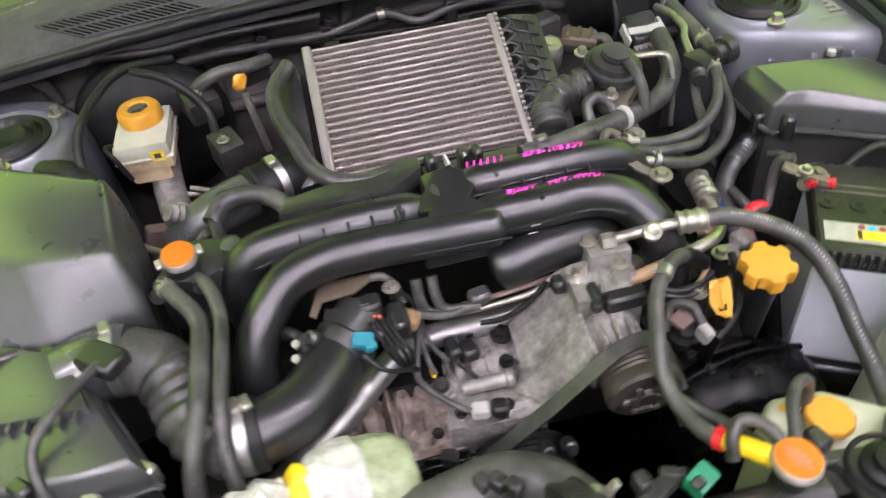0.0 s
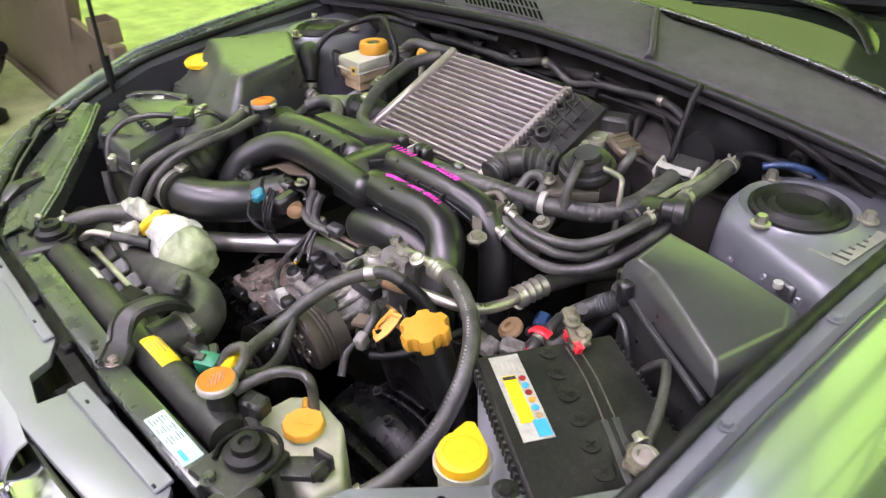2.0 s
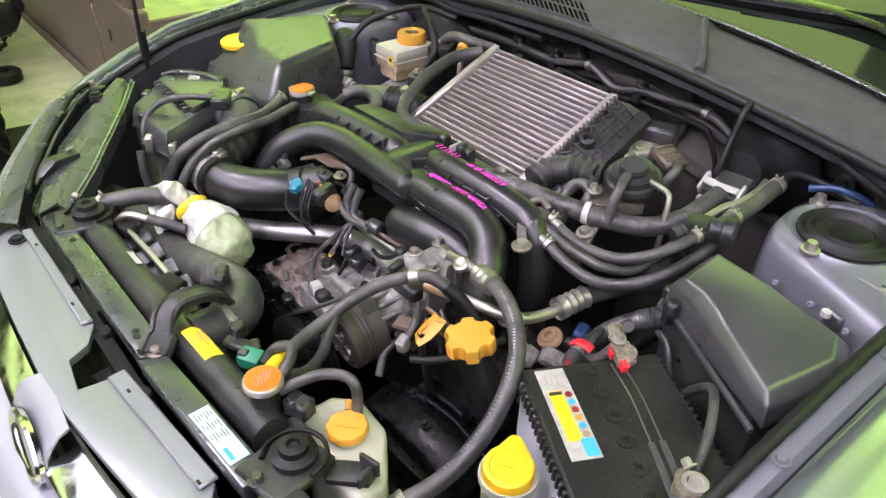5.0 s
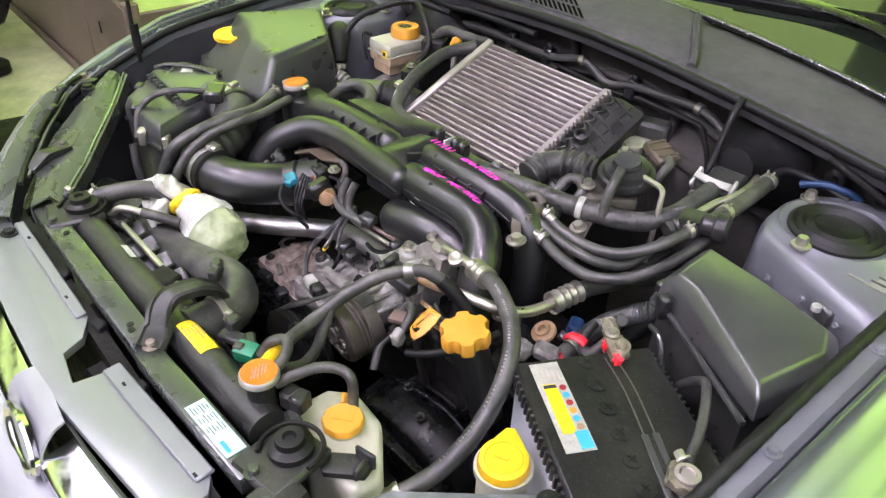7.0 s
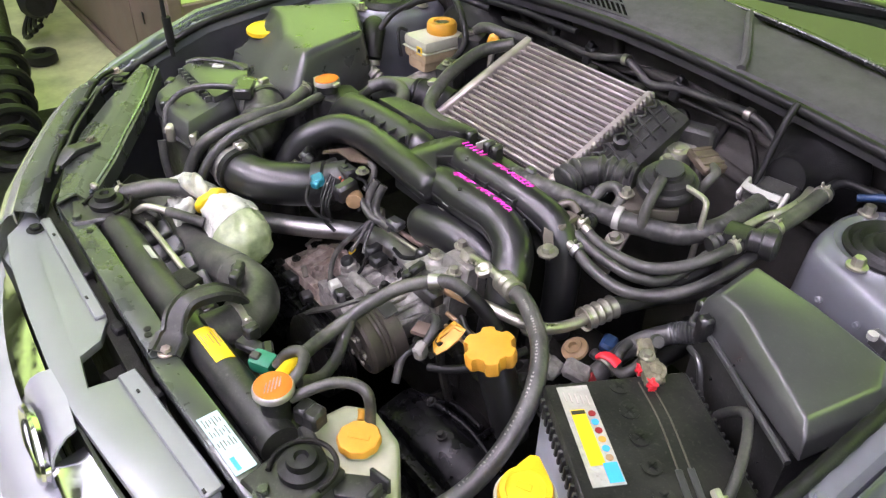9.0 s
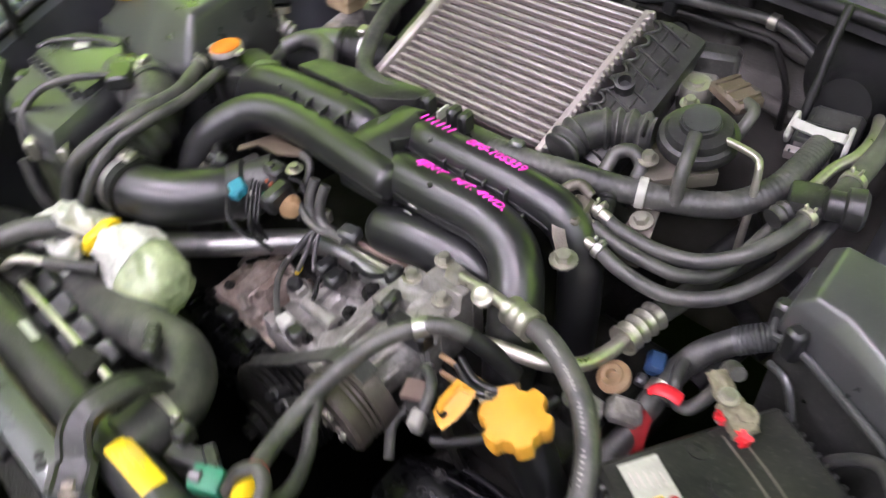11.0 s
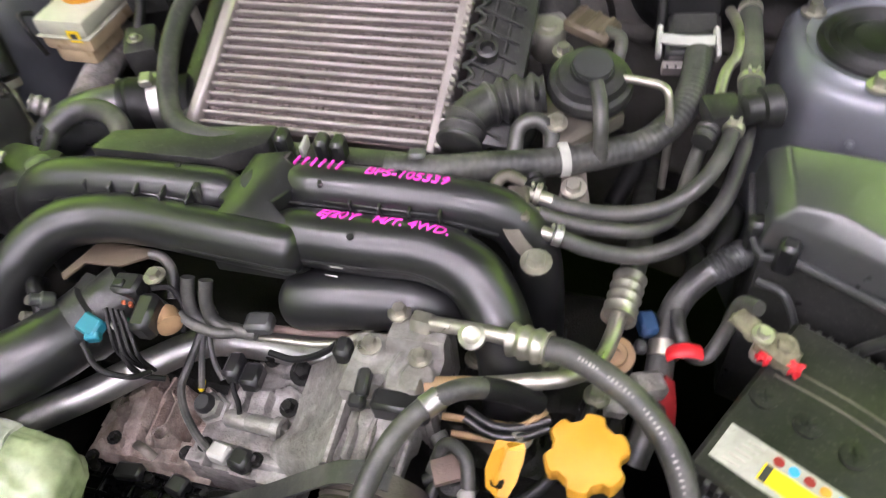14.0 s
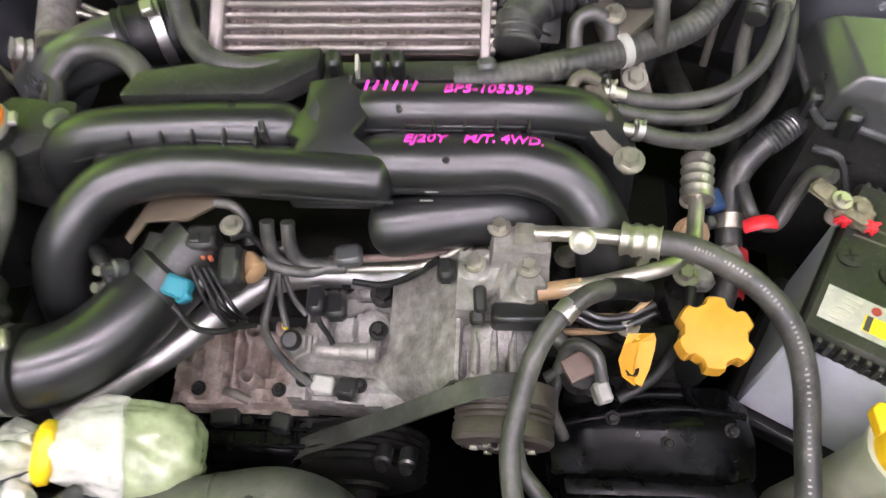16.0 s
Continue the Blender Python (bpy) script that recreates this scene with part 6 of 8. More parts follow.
for pts, r, mt in (([(0.279, -0.202, 0.752), (0.30, -0.190, 0.758), (0.318, -0.174, 0.765), (0.333, -0.150, 0.77), (0.342, -0.125, 0.775), (0.347, -0.10, 0.778)], 0.0055, RUBBER_DARK), ([(0.222, -0.150, 0.77), (0.236, -0.165, 0.762), (0.25, -0.18, 0.755), (0.262, -0.19, 0.752)], 0.008, RUBBER), ([(0.235, -0.172, 0.74), (0.225, -0.185, 0.735), (0.222, -0.205, 0.725), (0.235, -0.225, 0.70)], 0.006, RUBBER), ([(0.24, -0.12, 0.768), (0.265, -0.128, 0.763), (0.29, -0.126, 0.765), (0.315, -0.115, 0.77)], 0.004, PLASTIC), ([(0.24, -0.127, 0.764), (0.265, -0.135, 0.759), (0.29, -0.133, 0.761), (0.315, -0.122, 0.766)], 0.004, PLASTIC)):
    part("wire", tube(B(), pts, r, 10), mt, osn)
gm = thing("plug_cover", (0.32, -0.1, 0.68), "dark engine casting with bolts below the hoses", "engine part")
part("casting", casting([(0.215, -0.16), (0.375, -0.155), (0.38, -0.02), (0.215, -0.02)], lambda x, y: 0.735 - 0.25 * max(0, x - 0.33), [("cyl", 0.262, -0.085, 0.014, 0.018), ("cyl", 0.305, -0.055, 0.014, 0.018), ("cyl", 0.35, -0.075, 0.013, 0.02), ("cyl", 0.235, -0.06, 0.012, 0.018), ("cyl", 0.29, -0.13, 0.013, 0.016), ("ridge", 0.235, -0.06, 0.305, -0.055, 0.012, 0.012), ("ridge", 0.262, -0.085, 0.29, -0.13, 0.010, 0.010), ("box", 0.32, -0.105, 0.03, 0.03, 15, -0.02), ("ridge", 0.22, -0.12, 0.28, -0.15, 0.014, 0.012)], rough=0.002, seed=4), GRIME, gm)
for p in ((0.262, -0.085, 0.757), (0.305, -0.055, 0.757), (0.35, -0.075, 0.755), (0.235, -0.06, 0.757), (0.29, -0.13, 0.755)):
    part("bolt", bolt(B(), p, (0, 0, 1), 0.008, 0.008), ZINC, gm)
part("yellow_clip", box(B(), (0.335, -0.06, 0.77), (0.02, 0.02, 0.012), (0, 20, 30), 0.003), PLASTIC_GREY, gm)

# ---- battery ----
BATM = pose(0.568, -0.129, 0, 0, 0, -28)
bat = thing("battery", (0.568, -0.129, 0.62), "black car battery with pale grey case and yellow label", "battery")


def at_bat(bm):
    bm.transform(BATM)
    return bm


part("case", at_bat(box(B(), (0, 0, 0.70), (0.228, 0.168, 0.18), bevel=0.004)), CASEMAT, bat, "pale grey battery case")
part("skirt", at_bat(box(B(), (0, 0, 0.787), (0.232, 0.172, 0.012), bevel=0.002)), PLASTIC, bat)
lid = part("lid", at_bat(box(B(), (0, 0, 0.803), (0.234, 0.174, 0.022), bevel=0.004)), BATLID, bat)
for k in range(22):
    for sy in (-1, 1):
        part("lid_tooth", at_bat(box(B(), (-0.108 + 0.0103 * k, sy * 0.0885, 0.80), (0.005, 0.006, 0.02), bevel=0.001)), PLASTIC_DUSTY, lid)
for k in range(6):
    cp = part("vent_plug", at_bat(lathe(B(), (-0.1006 + 0.0365 * k, -0.0015 * k, 0.8145), (0, 0, 1), [(0.011, 0), (0.011, 0.0012), (0.009, 0.0015), (0, 0.0015)], 20)), BATLID, lid)
    part("slot", at_bat(box(B(), (-0.1006 + 0.0365 * k, -0.0015 * k, 0.8168), (0.012, 0.0022, 0.0006), (0, 0, 30), 0)), RUBBER_DARK, cp)
    part("slot", at_bat(box(B(), (-0.1006 + 0.0365 * k, -0.0015 * k, 0.8168), (0.0022, 0.012, 0.0006), (0, 0, 30), 0)), RUBBER_DARK, cp)
lb = part("label", at_bat(box(B(), (-0.041, -0.054, 0.8148), (0.134, 0.035, 0.0006), bevel=0)), WORNLABEL, bat, "worn white and yellow battery label")
part("yellow_band", at_bat(box(B(), (-0.036, -0.058, 0.8155), (0.074, 0.016, 0.0004), bevel=0)), YELLOW, lb)
part("blue_band", at_bat(box(B(), (0.011, -0.0455, 0.8156), (0.024, 0.015, 0.0004), bevel=0)), SKYBLUE, lb)
part("print_bar", at_bat(box(B(), (-0.069, -0.058, 0.8159), (0.005, 0.015, 0.0004), bevel=0)), INK, lb)
for k, mt in enumerate((DARKRED, SKYBLUE, DARKRED, AMBER, SKYBLUE, TAN)):
    part("symbol", at_bat(lathe(B(), (-0.066 + 0.0118 * k, -0.0435, 0.8153), (0, 0, 1), [(0.0042, 0), (0.0042, 0.0006), (0, 0.0006)], 14)), mt, lb)
for k in range(5):
    part("print_line", at_bat(box(B(), (-0.093 + 0.002 * k, -0.066 + 0.006 * k, 0.8153), (0.014, 0.0016, 0.0004), bevel=0)), ALU, lb)
for y in (0.024, 0.037):
    part("lid_groove", at_bat(tube(B(), [(-0.105, y, 0.8142), (-0.05, y + 0.002, 0.8142), (0.02, y - 0.004, 0.8142)], 0.0011, 6, 4)), BRACKETMAT, lid)
    part("hold_down", at_bat(box(B(), (0.066, y - 0.009, 0.8152), (0.10, 0.0075, 0.0022), (0, 0, -6), 0.0008)), PLASTIC_GREY, bat, "flat black hold-down strap")
# terminals
def corroded(at, size, rz, seed):
    """A lumpy, eaten block of metal."""
    bm = B()
    bmesh.ops.create_cube(bm, size=1)
    bmesh.ops.subdivide_edges(bm, edges=bm.edges[:], cuts=5, use_grid_fill=True)
    for q in bm.verts:
        n_ = q.co.normalized()
        q.co = q.co * 0.7 + n_ * 0.22
        q.co = V(q.co.x * size[0], q.co.y * size[1], q.co.z * size[2]) + n_ * 0.004 * noise.noise(V(q.co.x * 4 + seed, q.co.y * 4, q.co.z * 3))
    bm.transform(pose(at.x, at.y, at.z, 0, 10, rz))
    return bm


for at, col in (((0.478, -0.036, 0.812), RED), ((0.657, -0.137, 0.816), GRIME)):
    a = V(*at)
    tm = part("terminal", lathe(B(), a - V(0, 0, 0.006), (0, 0, 1), [(0.010, 0), (0.009, 0.014), (0, 0.015)], 16), ALU, bat)
    if col is RED:
        part("clamp", corroded(V(0.488, -0.040, 0.820), (0.030, 0.022, 0.013), -32, 3), CORRODED, tm, "corroded terminal clamp")
        part("clamp_strip", corroded(V(0.466, -0.027, 0.829), (0.032, 0.017, 0.005), -38, 5), CORRODED, tm)
        part("nut", bolt(B(), (0.474, -0.034, 0.832), (0.1, -0.1, 1), 0.0058, 0.006), ZINC, tm)
        part("nut", bolt(B(), (0.492, -0.038, 0.826), (0.2, -0.2, 1), 0.0075, 0.004), CORRODED, tm)
        for p, w in ((V(0.478, -0.046, 0.819), 0.010), (V(0.500, -0.053, 0.817), 0.011)):
            part("red_scrap", corroded(p, (w, 0.008, 0.012), -30, 8), RED, tm, "torn bits of red cover")
    else:
        part("clamp", corroded(a + V(-0.002, -0.002, 0.004), (0.030, 0.030, 0.012), 25, 2), CORRODED, tm, "corroded terminal clamp")
        part("collar", lathe(B(), a + V(0, 0, 0.006), (0, 0, 1), [(0.0135, 0), (0.0135, 0.008), (0.009, 0.009), (0.0085, 0.006), (0, 0.006)], 20), ALU, tm)
        part("nut", bolt(B(), a + V(-0.014, 0.014, 0.008), (-1, 0.4, 0.3), 0.006, 0.010), ZINC, tm)
part("tray", at_bat(box(B(), (0, 0, 0.59), (0.25, 0.19, 0.03), bevel=0.005)), PLASTIC, bat)

# ---- fuse box ----
fb = thing("fuse_box", (0.58, 0.07, 0.6), "black plastic fuse and relay box with smooth lid", "fuse box")
part("body", prism(B(), [(0.472, 0.060), (0.508, 0.050), (0.652, -0.028), (0.680, 0.072), (0.656, 0.126), (0.56, 0.148), (0.474, 0.148)], 0.58, 0.834, 0.008, 2), PLASTIC_DUSTY, fb)
LID = [(0.468, 0.150), (0.473, 0.058), (0.507, 0.048), (0.660, -0.030), (0.686, 0.088), (0.666, 0.136), (0.56, 0.152)]


def lid_ring(grow, z):
    c = V(0.575, 0.075)
    out = []
    for x, y in LID:
        d = (V(x, y) - c).normalized() * grow
        out.append(V(x + d.x, y + d.y, z - 0.09 * max(0.0, x - 0.51) * (z - 0.838) / 0.052))
    return out


flid = part("lid", loft(B(), [lid_ring(0.005, 0.836), lid_ring(0.004, 0.846), lid_ring(0.0, 0.873), lid_ring(-0.017, 0.890)], 0.004, 3), PLASTIC_GREY, fb, "smooth charcoal plastic lid")
part("lid_rim", tube(B(), [(0.462, 0.15, 0.838), (0.467, 0.054, 0.838), (0.505, 0.042, 0.838), (0.658, -0.043, 0.838)], 0.004, 8, 4), PLASTIC_GREY, flid)
for p, rz in (((0.466, 0.075, 0.838), 0), ((0.490, 0.043, 0.846), -20)):
    part("latch", box(B(), p, (0.018, 0.018, 0.036), (0, 0, rz), 0.004), PLASTIC, flid)
part("front_seam", tube(B(), [(0.475, 0.05, 0.80), (0.50, 0.038, 0.798), (0.53, 0.024, 0.74), (0.60, -0.01, 0.66)], 0.004, 8, 4), PLASTIC_GREY, fb)
part("stud", lathe(B(), (0.622, 0.160, 0.868), (0, 0, 1), [(0.006, 0), (0.006, 0.007), (0, 0.008)], 14), WHITE, fb, "pale round stud")
part("stud_bracket", box(B(), (0.630, 0.166, 0.864), (0.026, 0.010, 0.024), (0, 0, -20), 0.003), PLASTIC_GREY, fb)

# ---- air cleaner ----
ab = thing("air_cleaner", (-0.44, -0.18, 0.6), "dusty black air cleaner box with clips", "air filter box")
ABP = [(-0.520, -0.262), (-0.634, -0.146), (-0.614, -0.098), (-0.530, -0.055), (-0.445, -0.095), (-0.351, -0.262), (-0.409, -0.268)]
part("body", loft(B(), [[V(x * 0.96 - 0.02, y * 0.98 - 0.004, 0.58) for x, y in ABP], [V(x * 0.985 - 0.007, y * 0.99 - 0.002, 0.80) for x, y in ABP]], 0.008, 2), PLASTIC_DUSTY, ab)
alid = part("lid", loft(B(), [[V(x, y, 0.803) for x, y in ABP], [V(x, y, 0.826) for x, y in ABP], [V(-0.49 + (x + 0.49) * 0.90, -0.17 + (y + 0.17) * 0.90, 0.846) for x, y in ABP]], 0.006, 2), PLASTIC_GREY, ab)
for k in range(10):
    u = k / 9
    part("rib", box(B(), (-0.572 + 0.150 * u, -0.186 - 0.006 * u, 0.851), (0.0035, 0.012, 0.012), (0, 0, -8), 0.001), PLASTIC_GREY, alid)
for x, y in ((-0.60, -0.115), (-0.555, -0.215), (-0.47, -0.255), (-0.47, -0.085)):
    part("lid_lug", box(B(), (x, y, 0.838), (0.026, 0.018, 0.022), (0, 0, -42), 0.004), PLASTIC, alid)
part("raised_half", prism(B(), [(-0.582, -0.180), (-0.410, -0.186), (-0.445, -0.105), (-0.525, -0.068), (-0.595, -0.104), (-0.612, -0.140)], 0.84, 0.857, 0.004), PLASTIC_GREY, alid)
part("raised_band", tube(B(), [(-0.60, -0.165, 0.856), (-0.585, -0.14, 0.862), (-0.535, -0.10, 0.862), (-0.50, -0.085, 0.856)], 0.006, 10, 5, flat=0.6), PLASTIC_DUSTY, alid)
part("rim", tube(B(), [(x, y, 0.803) for x, y in ABP], 0.005, 8, 1), PLASTIC_GREY, ab)
part("flow_sensor", box(B(), (-0.40, -0.13, 0.862), (0.05, 0.035, 0.022), (0, 0, -35), 0.004), PLASTIC, ab)
part("sticker", box(B(), (-0.548, -0.118, 0.8582), (0.032, 0.022, 0.001), (0, 0, -35), 0), PAPER, ab)
part("sensor_lead", tube(B(), [(-0.40, -0.14, 0.868), (-0.43, -0.185, 0.872), (-0.455, -0.225, 0.862), (-0.45, -0.26, 0.84), (-0.435, -0.275, 0.80)], 0.006, 10), RUBBER, ab)
for p in ((-0.41, -0.272, 0.812), (-0.36, -0.25, 0.812)):
    part("clip", box(B(), p, (0.022, 0.016, 0.03), (0, 0, -35), 0.003), ZINC, ab, "metal spring clip")
part("drain_hose", tube(B(), [(-0.435, -0.285, 0.79), (-0.42, -0.29, 0.74), (-0.40, -0.28, 0.66)], 0.008, 10), RUBBER, ab)
for x, y, h in ((-0.40, -0.32, 0.70), (-0.36, -0.30, 0.69), (-0.44, -0.34, 0.72)):
    part("lower_duct", box(B(), (x, y, h - 0.05), (0.06, 0.05, 0.12), (15, 10, 30), 0.01), PLASTIC_DUSTY, ab)

# ---- intake duct to the throttle ----
du = thing("intake_duct", (-0.28, -0.2, 0.7), "black ribbed intake duct with steel band clamps", "duct")
part("outlet", tube(B(), [(-0.455, -0.115, 0.826), (-0.42, -0.104, 0.828), (-0.385, -0.102, 0.826)], 0.040, 26, 5), PLASTIC_GREY, du)
part("ribbed_duct", tube(B(), [(-0.39, -0.102, 0.826), (-0.355, -0.118, 0.818), (-0.330, -0.155, 0.806), (-0.318, -0.19, 0.798), (-0.295, -0.213, 0.790), (-0.27, -0.214, 0.787)], 0.0385, 26, 12, radius=lambda s_: 1 + (0.06 * math.sin(s_ * 2 * math.pi * 11) if 0.22 < s_ < 0.85 else 0.0)), RUBBER, du)
part("elbow", tube(B(), [(-0.272, -0.214, 0.787), (-0.24, -0.208, 0.785), (-0.205, -0.188, 0.783), (-0.178, -0.155, 0.781), (-0.165, -0.128, 0.778)], 0.0365, 26, 8), PLASTIC, du)
for a, d in ((V(-0.400, -0.102, 0.827), V(1, 0.05, 0.0)), (V(-0.270, -0.214, 0.787), V(1, 0.02, -0.05)), (V(-0.258, -0.213, 0.787), V(1, 0.1, -0.03))):
    d.normalize()
    cl = part("band_clamp", lathe(B(), a - d * 0.006, d, [(0.0405, 0), (0.0418, 0.001), (0.0418, 0.013), (0.0405, 0.014)], 32), STEEL_PIPE if a.x < -0.26 else RUBBER_DARK, du, "steel band clamp")
    part("clamp_screw", box(B(), a + V(0.0, 0.01, 0.043), (0.012, 0.02, 0.010), (0, 0, 20), 0.002), ZINC, cl)

# ---- resonator with yellow cap ----
rb = thing("air_resonator", (-0.55, 0.08, 0.6), "large charcoal plastic tank with a yellow cap", "tank")
part("body", loft(B(), [[V(*p) for p in r] for r in (
    [(-0.66, 0.03, 0.60), (-0.57, 0.205, 0.60), (-0.41, 0.13, 0.60), (-0.385, -0.035, 0.60), (-0.47, -0.055, 0.60), (-0.61, -0.05, 0.60)],
    [(-0.678, 0.03, 0.842), (-0.572, 0.218, 0.850), (-0.398, 0.138, 0.846), (-0.362, -0.050, 0.842), (-0.468, -0.078, 0.838), (-0.618, -0.068, 0.846)],
    [(-0.655, 0.046, 0.918), (-0.562, 0.204, 0.924), (-0.405, 0.126, 0.922), (-0.382, -0.016, 0.912), (-0.490, -0.004, 0.914), (-0.580, 0.040, 0.918)])], 0.014, 3), PLASTIC_GREY, rb, "smooth charcoal plastic tank body")
part("shelf", prism(B(), [(-0.615, -0.062), (-0.530, -0.055), (-0.545, 0.02), (-0.62, 0.04), (-0.65, 0.03)], 0.80, 0.856, 0.008, 2), PLASTIC_GREY, rb)
part("neck", lathe(B(), (-0.597, 0.008, 0.86), (0, 0, 1), [(0.030, 0), (0.030, 0.03), (0.028, 0.032)], 24), PLASTIC_GREY, rb)
part("cap", lathe(B(), (-0.597, 0.008, 0.884), V(0, -0.06, 1), [(0.036, 0), (0.0385, 0.002), (0.0385, 0.010), (0.036, 0.012), (0.030, 0.0125), (0.029, 0.0105), (0, 0.0105)], 40, wave=lambda a, k: 1 + 0.012 * math.cos(18 * a)), YELLOW, rb)

# ---- brakes ----
br = thing("brake_reservoir", (-0.384, 0.28, 0.8), "milky brake fluid reservoir with orange cap", "reservoir")
part("tank", box(B(), (-0.384, 0.285, 0.879), (0.078, 0.105, 0.024), bevel=0.008, segs=2), MILKY, br)
part("tank_middle", box(B(), (-0.384, 0.285, 0.857), (0.077, 0.104, 0.024), bevel=0.008, segs=2), FLUID, br, "tank half full of brown fluid")
part("tank_lower", box(B(), (-0.384, 0.272, 0.838), (0.06, 0.07, 0.03), bevel=0.008, segs=2), FLUID, br)
part("seam", box(B(), (-0.384, 0.285, 0.866), (0.082, 0.109, 0.003), bevel=0.001), MILKY, br)
part("cap", lathe(B(), (-0.384, 0.302, 0.890), (0, 0, 1), [(0.029, 0), (0.031, 0.002), (0.031, 0.018), (0.028, 0.023), (0.017, 0.0235), (0.015, 0.020), (0, 0.0195)], 40, wave=lambda a, k: 1 + 0.015 * math.cos(20 * a)), AMBER, br)
part("cap_disc", lathe(B(), (-0.384, 0.302, 0.9096), (0, 0, 1), [(0.0148, 0), (0.0148, 0.001), (0, 0.001)], 24), PLASTIC_GREY, br)
wl = part("warning_label", box(B(), (-0.364, 0.2315, 0.870), (0.018, 0.0012, 0.016), bevel=0), YELLOW, br, "small yellow warning label")
part("warning_mark", box(B(), (-0.364, 0.2306, 0.871), (0.009, 0.0008, 0.007), bevel=0), INK, wl)
part("lead", tube(B(), [(-0.42, 0.24, 0.895), (-0.425, 0.225, 0.90), (-0.415, 0.215, 0.885), (-0.405, 0.215, 0.85)], 0.0035, 8), RUBBER_DARK, br)
mc = thing("brake_master_cylinder", (-0.37, 0.25, 0.79), "cast grey brake master cylinder", "brake part")
part("cylinder", tube(B(), [(-0.385, 0.34, 0.808), (-0.372, 0.25, 0.80), (-0.357, 0.185, 0.796)], 0.023, 20, 3), CAST, mc)
part("end_plug", lathe(B(), (-0.357, 0.184, 0.796), V(0.2, -1, -0.05), [(0.021, 0), (0.021, 0.008), (0.017, 0.010), (0, 0.010)], 24), ZINC, mc)
for dx in (-0.01, 0.02):
    part("brake_pipe", tube(B(), [(-0.36 + dx, 0.24, 0.80), (-0.33 + dx, 0.23, 0.795), (-0.31 + dx, 0.25, 0.77), (-0.31 + dx, 0.30, 0.72)], 0.004, 8), ZINC, mc)
bo = thing("brake_booster", (-0.41, 0.4, 0.75), "large round black brake servo on the firewall", "brake part")
part("drum", lathe(B(), (-0.40, 0.44, 0.81), V(0.05, -1, 0.0), [(0.12, 0), (0.125, 0.02), (0.122, 0.045), (0.105, 0.065), (0.06, 0.078), (0.03, 0.085)], 40), RUBBER_DARK, bo)
part("vacuum_hose", tube(B(), [(-0.32, 0.37, 0.85), (-0.31, 0.33, 0.90), (-0.27, 0.32, 0.93), (-0.22, 0.33, 0.93), (-0.19, 0.36, 0.92)], 0.010, 12), RUBBER, bo)

# ---- coolant filler ----
th = thing("coolant_filler", (-0.31, 0.0, 0.78), "black coolant filler tank with orange-labelled cap", "coolant tank")
part("tank", prism(B(), [(-0.36, -0.02), (-0.30, -0.035), (-0.245, 0.0), (-0.255, 0.045), (-0.33, 0.05)], 0.77, 0.858, 0.010, 2), PLASTIC_DUSTY, th)
part("neck", lathe(B(), (-0.321, -0.004, 0.855), (0, 0, 1), [(0.020, 0), (0.020, 0.018)], 20), PLASTIC_DUSTY, th)
lobes = lambda a, k: 1 + 0.10 * math.cos(2 * (a - 0.3))
cp = part("cap", lathe(B(), (-0.321, -0.004, 0.872), (0, 0, 1), [(0.020, 0), (0.0235, 0.001), (0.0235, 0.007), (0.022, 0.009), (0, 0.009)], 36, wave=lobes), ALU, th, "pressed steel pressure cap")
part("cap_label", lathe(B(), (-0.321, -0.004, 0.8805), (0, 0, 1), [(0.0212, 0), (0.0212, 0.0018), (0.0195, 0.0028), (0, 0.003)], 36, wave=lobes), ORANGE, cp, "orange warning label")
for s_ in (-1, 1):
    part("cap_ear", box(B(), (-0.321 + 0.0245 * s_ * math.cos(0.3), -0.004 + 0.0245 * s_ * math.sin(0.3), 0.876), (0.008, 0.016, 0.006), (0, 0, 18), 0.0015), ALU, cp)
for p, q in (((-0.345, -0.02, 0.85), (-0.352, -0.045, 0.855)), ((-0.305, -0.02, 0.85), (-0.300, -0.045, 0.858)), ((-0.28, 0.04, 0.85), (-0.285, 0.07, 0.86))):
    part("spout", rod(B(), p, q, 0.009), PLASTIC_DUSTY, th)
part("small_cap", lathe(B(), (-0.262, 0.012, 0.855), (0, 0, 1), [(0.013, 0), (0.013, 0.012), (0.009, 0.014), (0, 0.014)], 16), PLASTIC_GREY, th)
oild = thing("gearbox_dipstick", (-0.24, 0.30, 0.86), "orange dipstick handle near the firewall", "dipstick")
part("handle", box(B(), (-0.235, 0.315, 0.915), (0.022, 0.012, 0.026), (0, 20, 30), 0.005), AMBER, oild)
part("tube", tube(B(), [(-0.232, 0.312, 0.90), (-0.228, 0.305, 0.87), (-0.22, 0.30, 0.80)], 0.006, 8), ZINC, oild)
tin = thing("turbo_inlet", (-0.22, 0.14, 0.8), "grey-black turbo inlet pipe with band clamp", "pipe")
part("pipe", tube(B(), [(-0.345, 0.11, 0.80), (-0.31, 0.115, 0.826), (-0.275, 0.127, 0.838), (-0.245, 0.140, 0.84), (-0.21, 0.156, 0.84)], 0.031, 26, 6), PLASTIC_GREY, tin)
part("coupler", tube(B(), [(-0.243, 0.141, 0.84), (-0.222, 0.151, 0.84), (-0.17, 0.172, 0.835)], 0.0345, 26, 5, radius=lambda s_: 1 + 0.035 * math.sin(s_ * 2 * math.pi * 4)), RUBBER_DARK, tin)
part("band_clamp", lathe(B(), (-0.210, 0.156, 0.84), V(1, 0.45, 0), [(0.0355, 0), (0.0372, 0.001), (0.0372, 0.013), (0.0355, 0.014)], 32), STEEL_PIPE, tin, "steel band clamp")
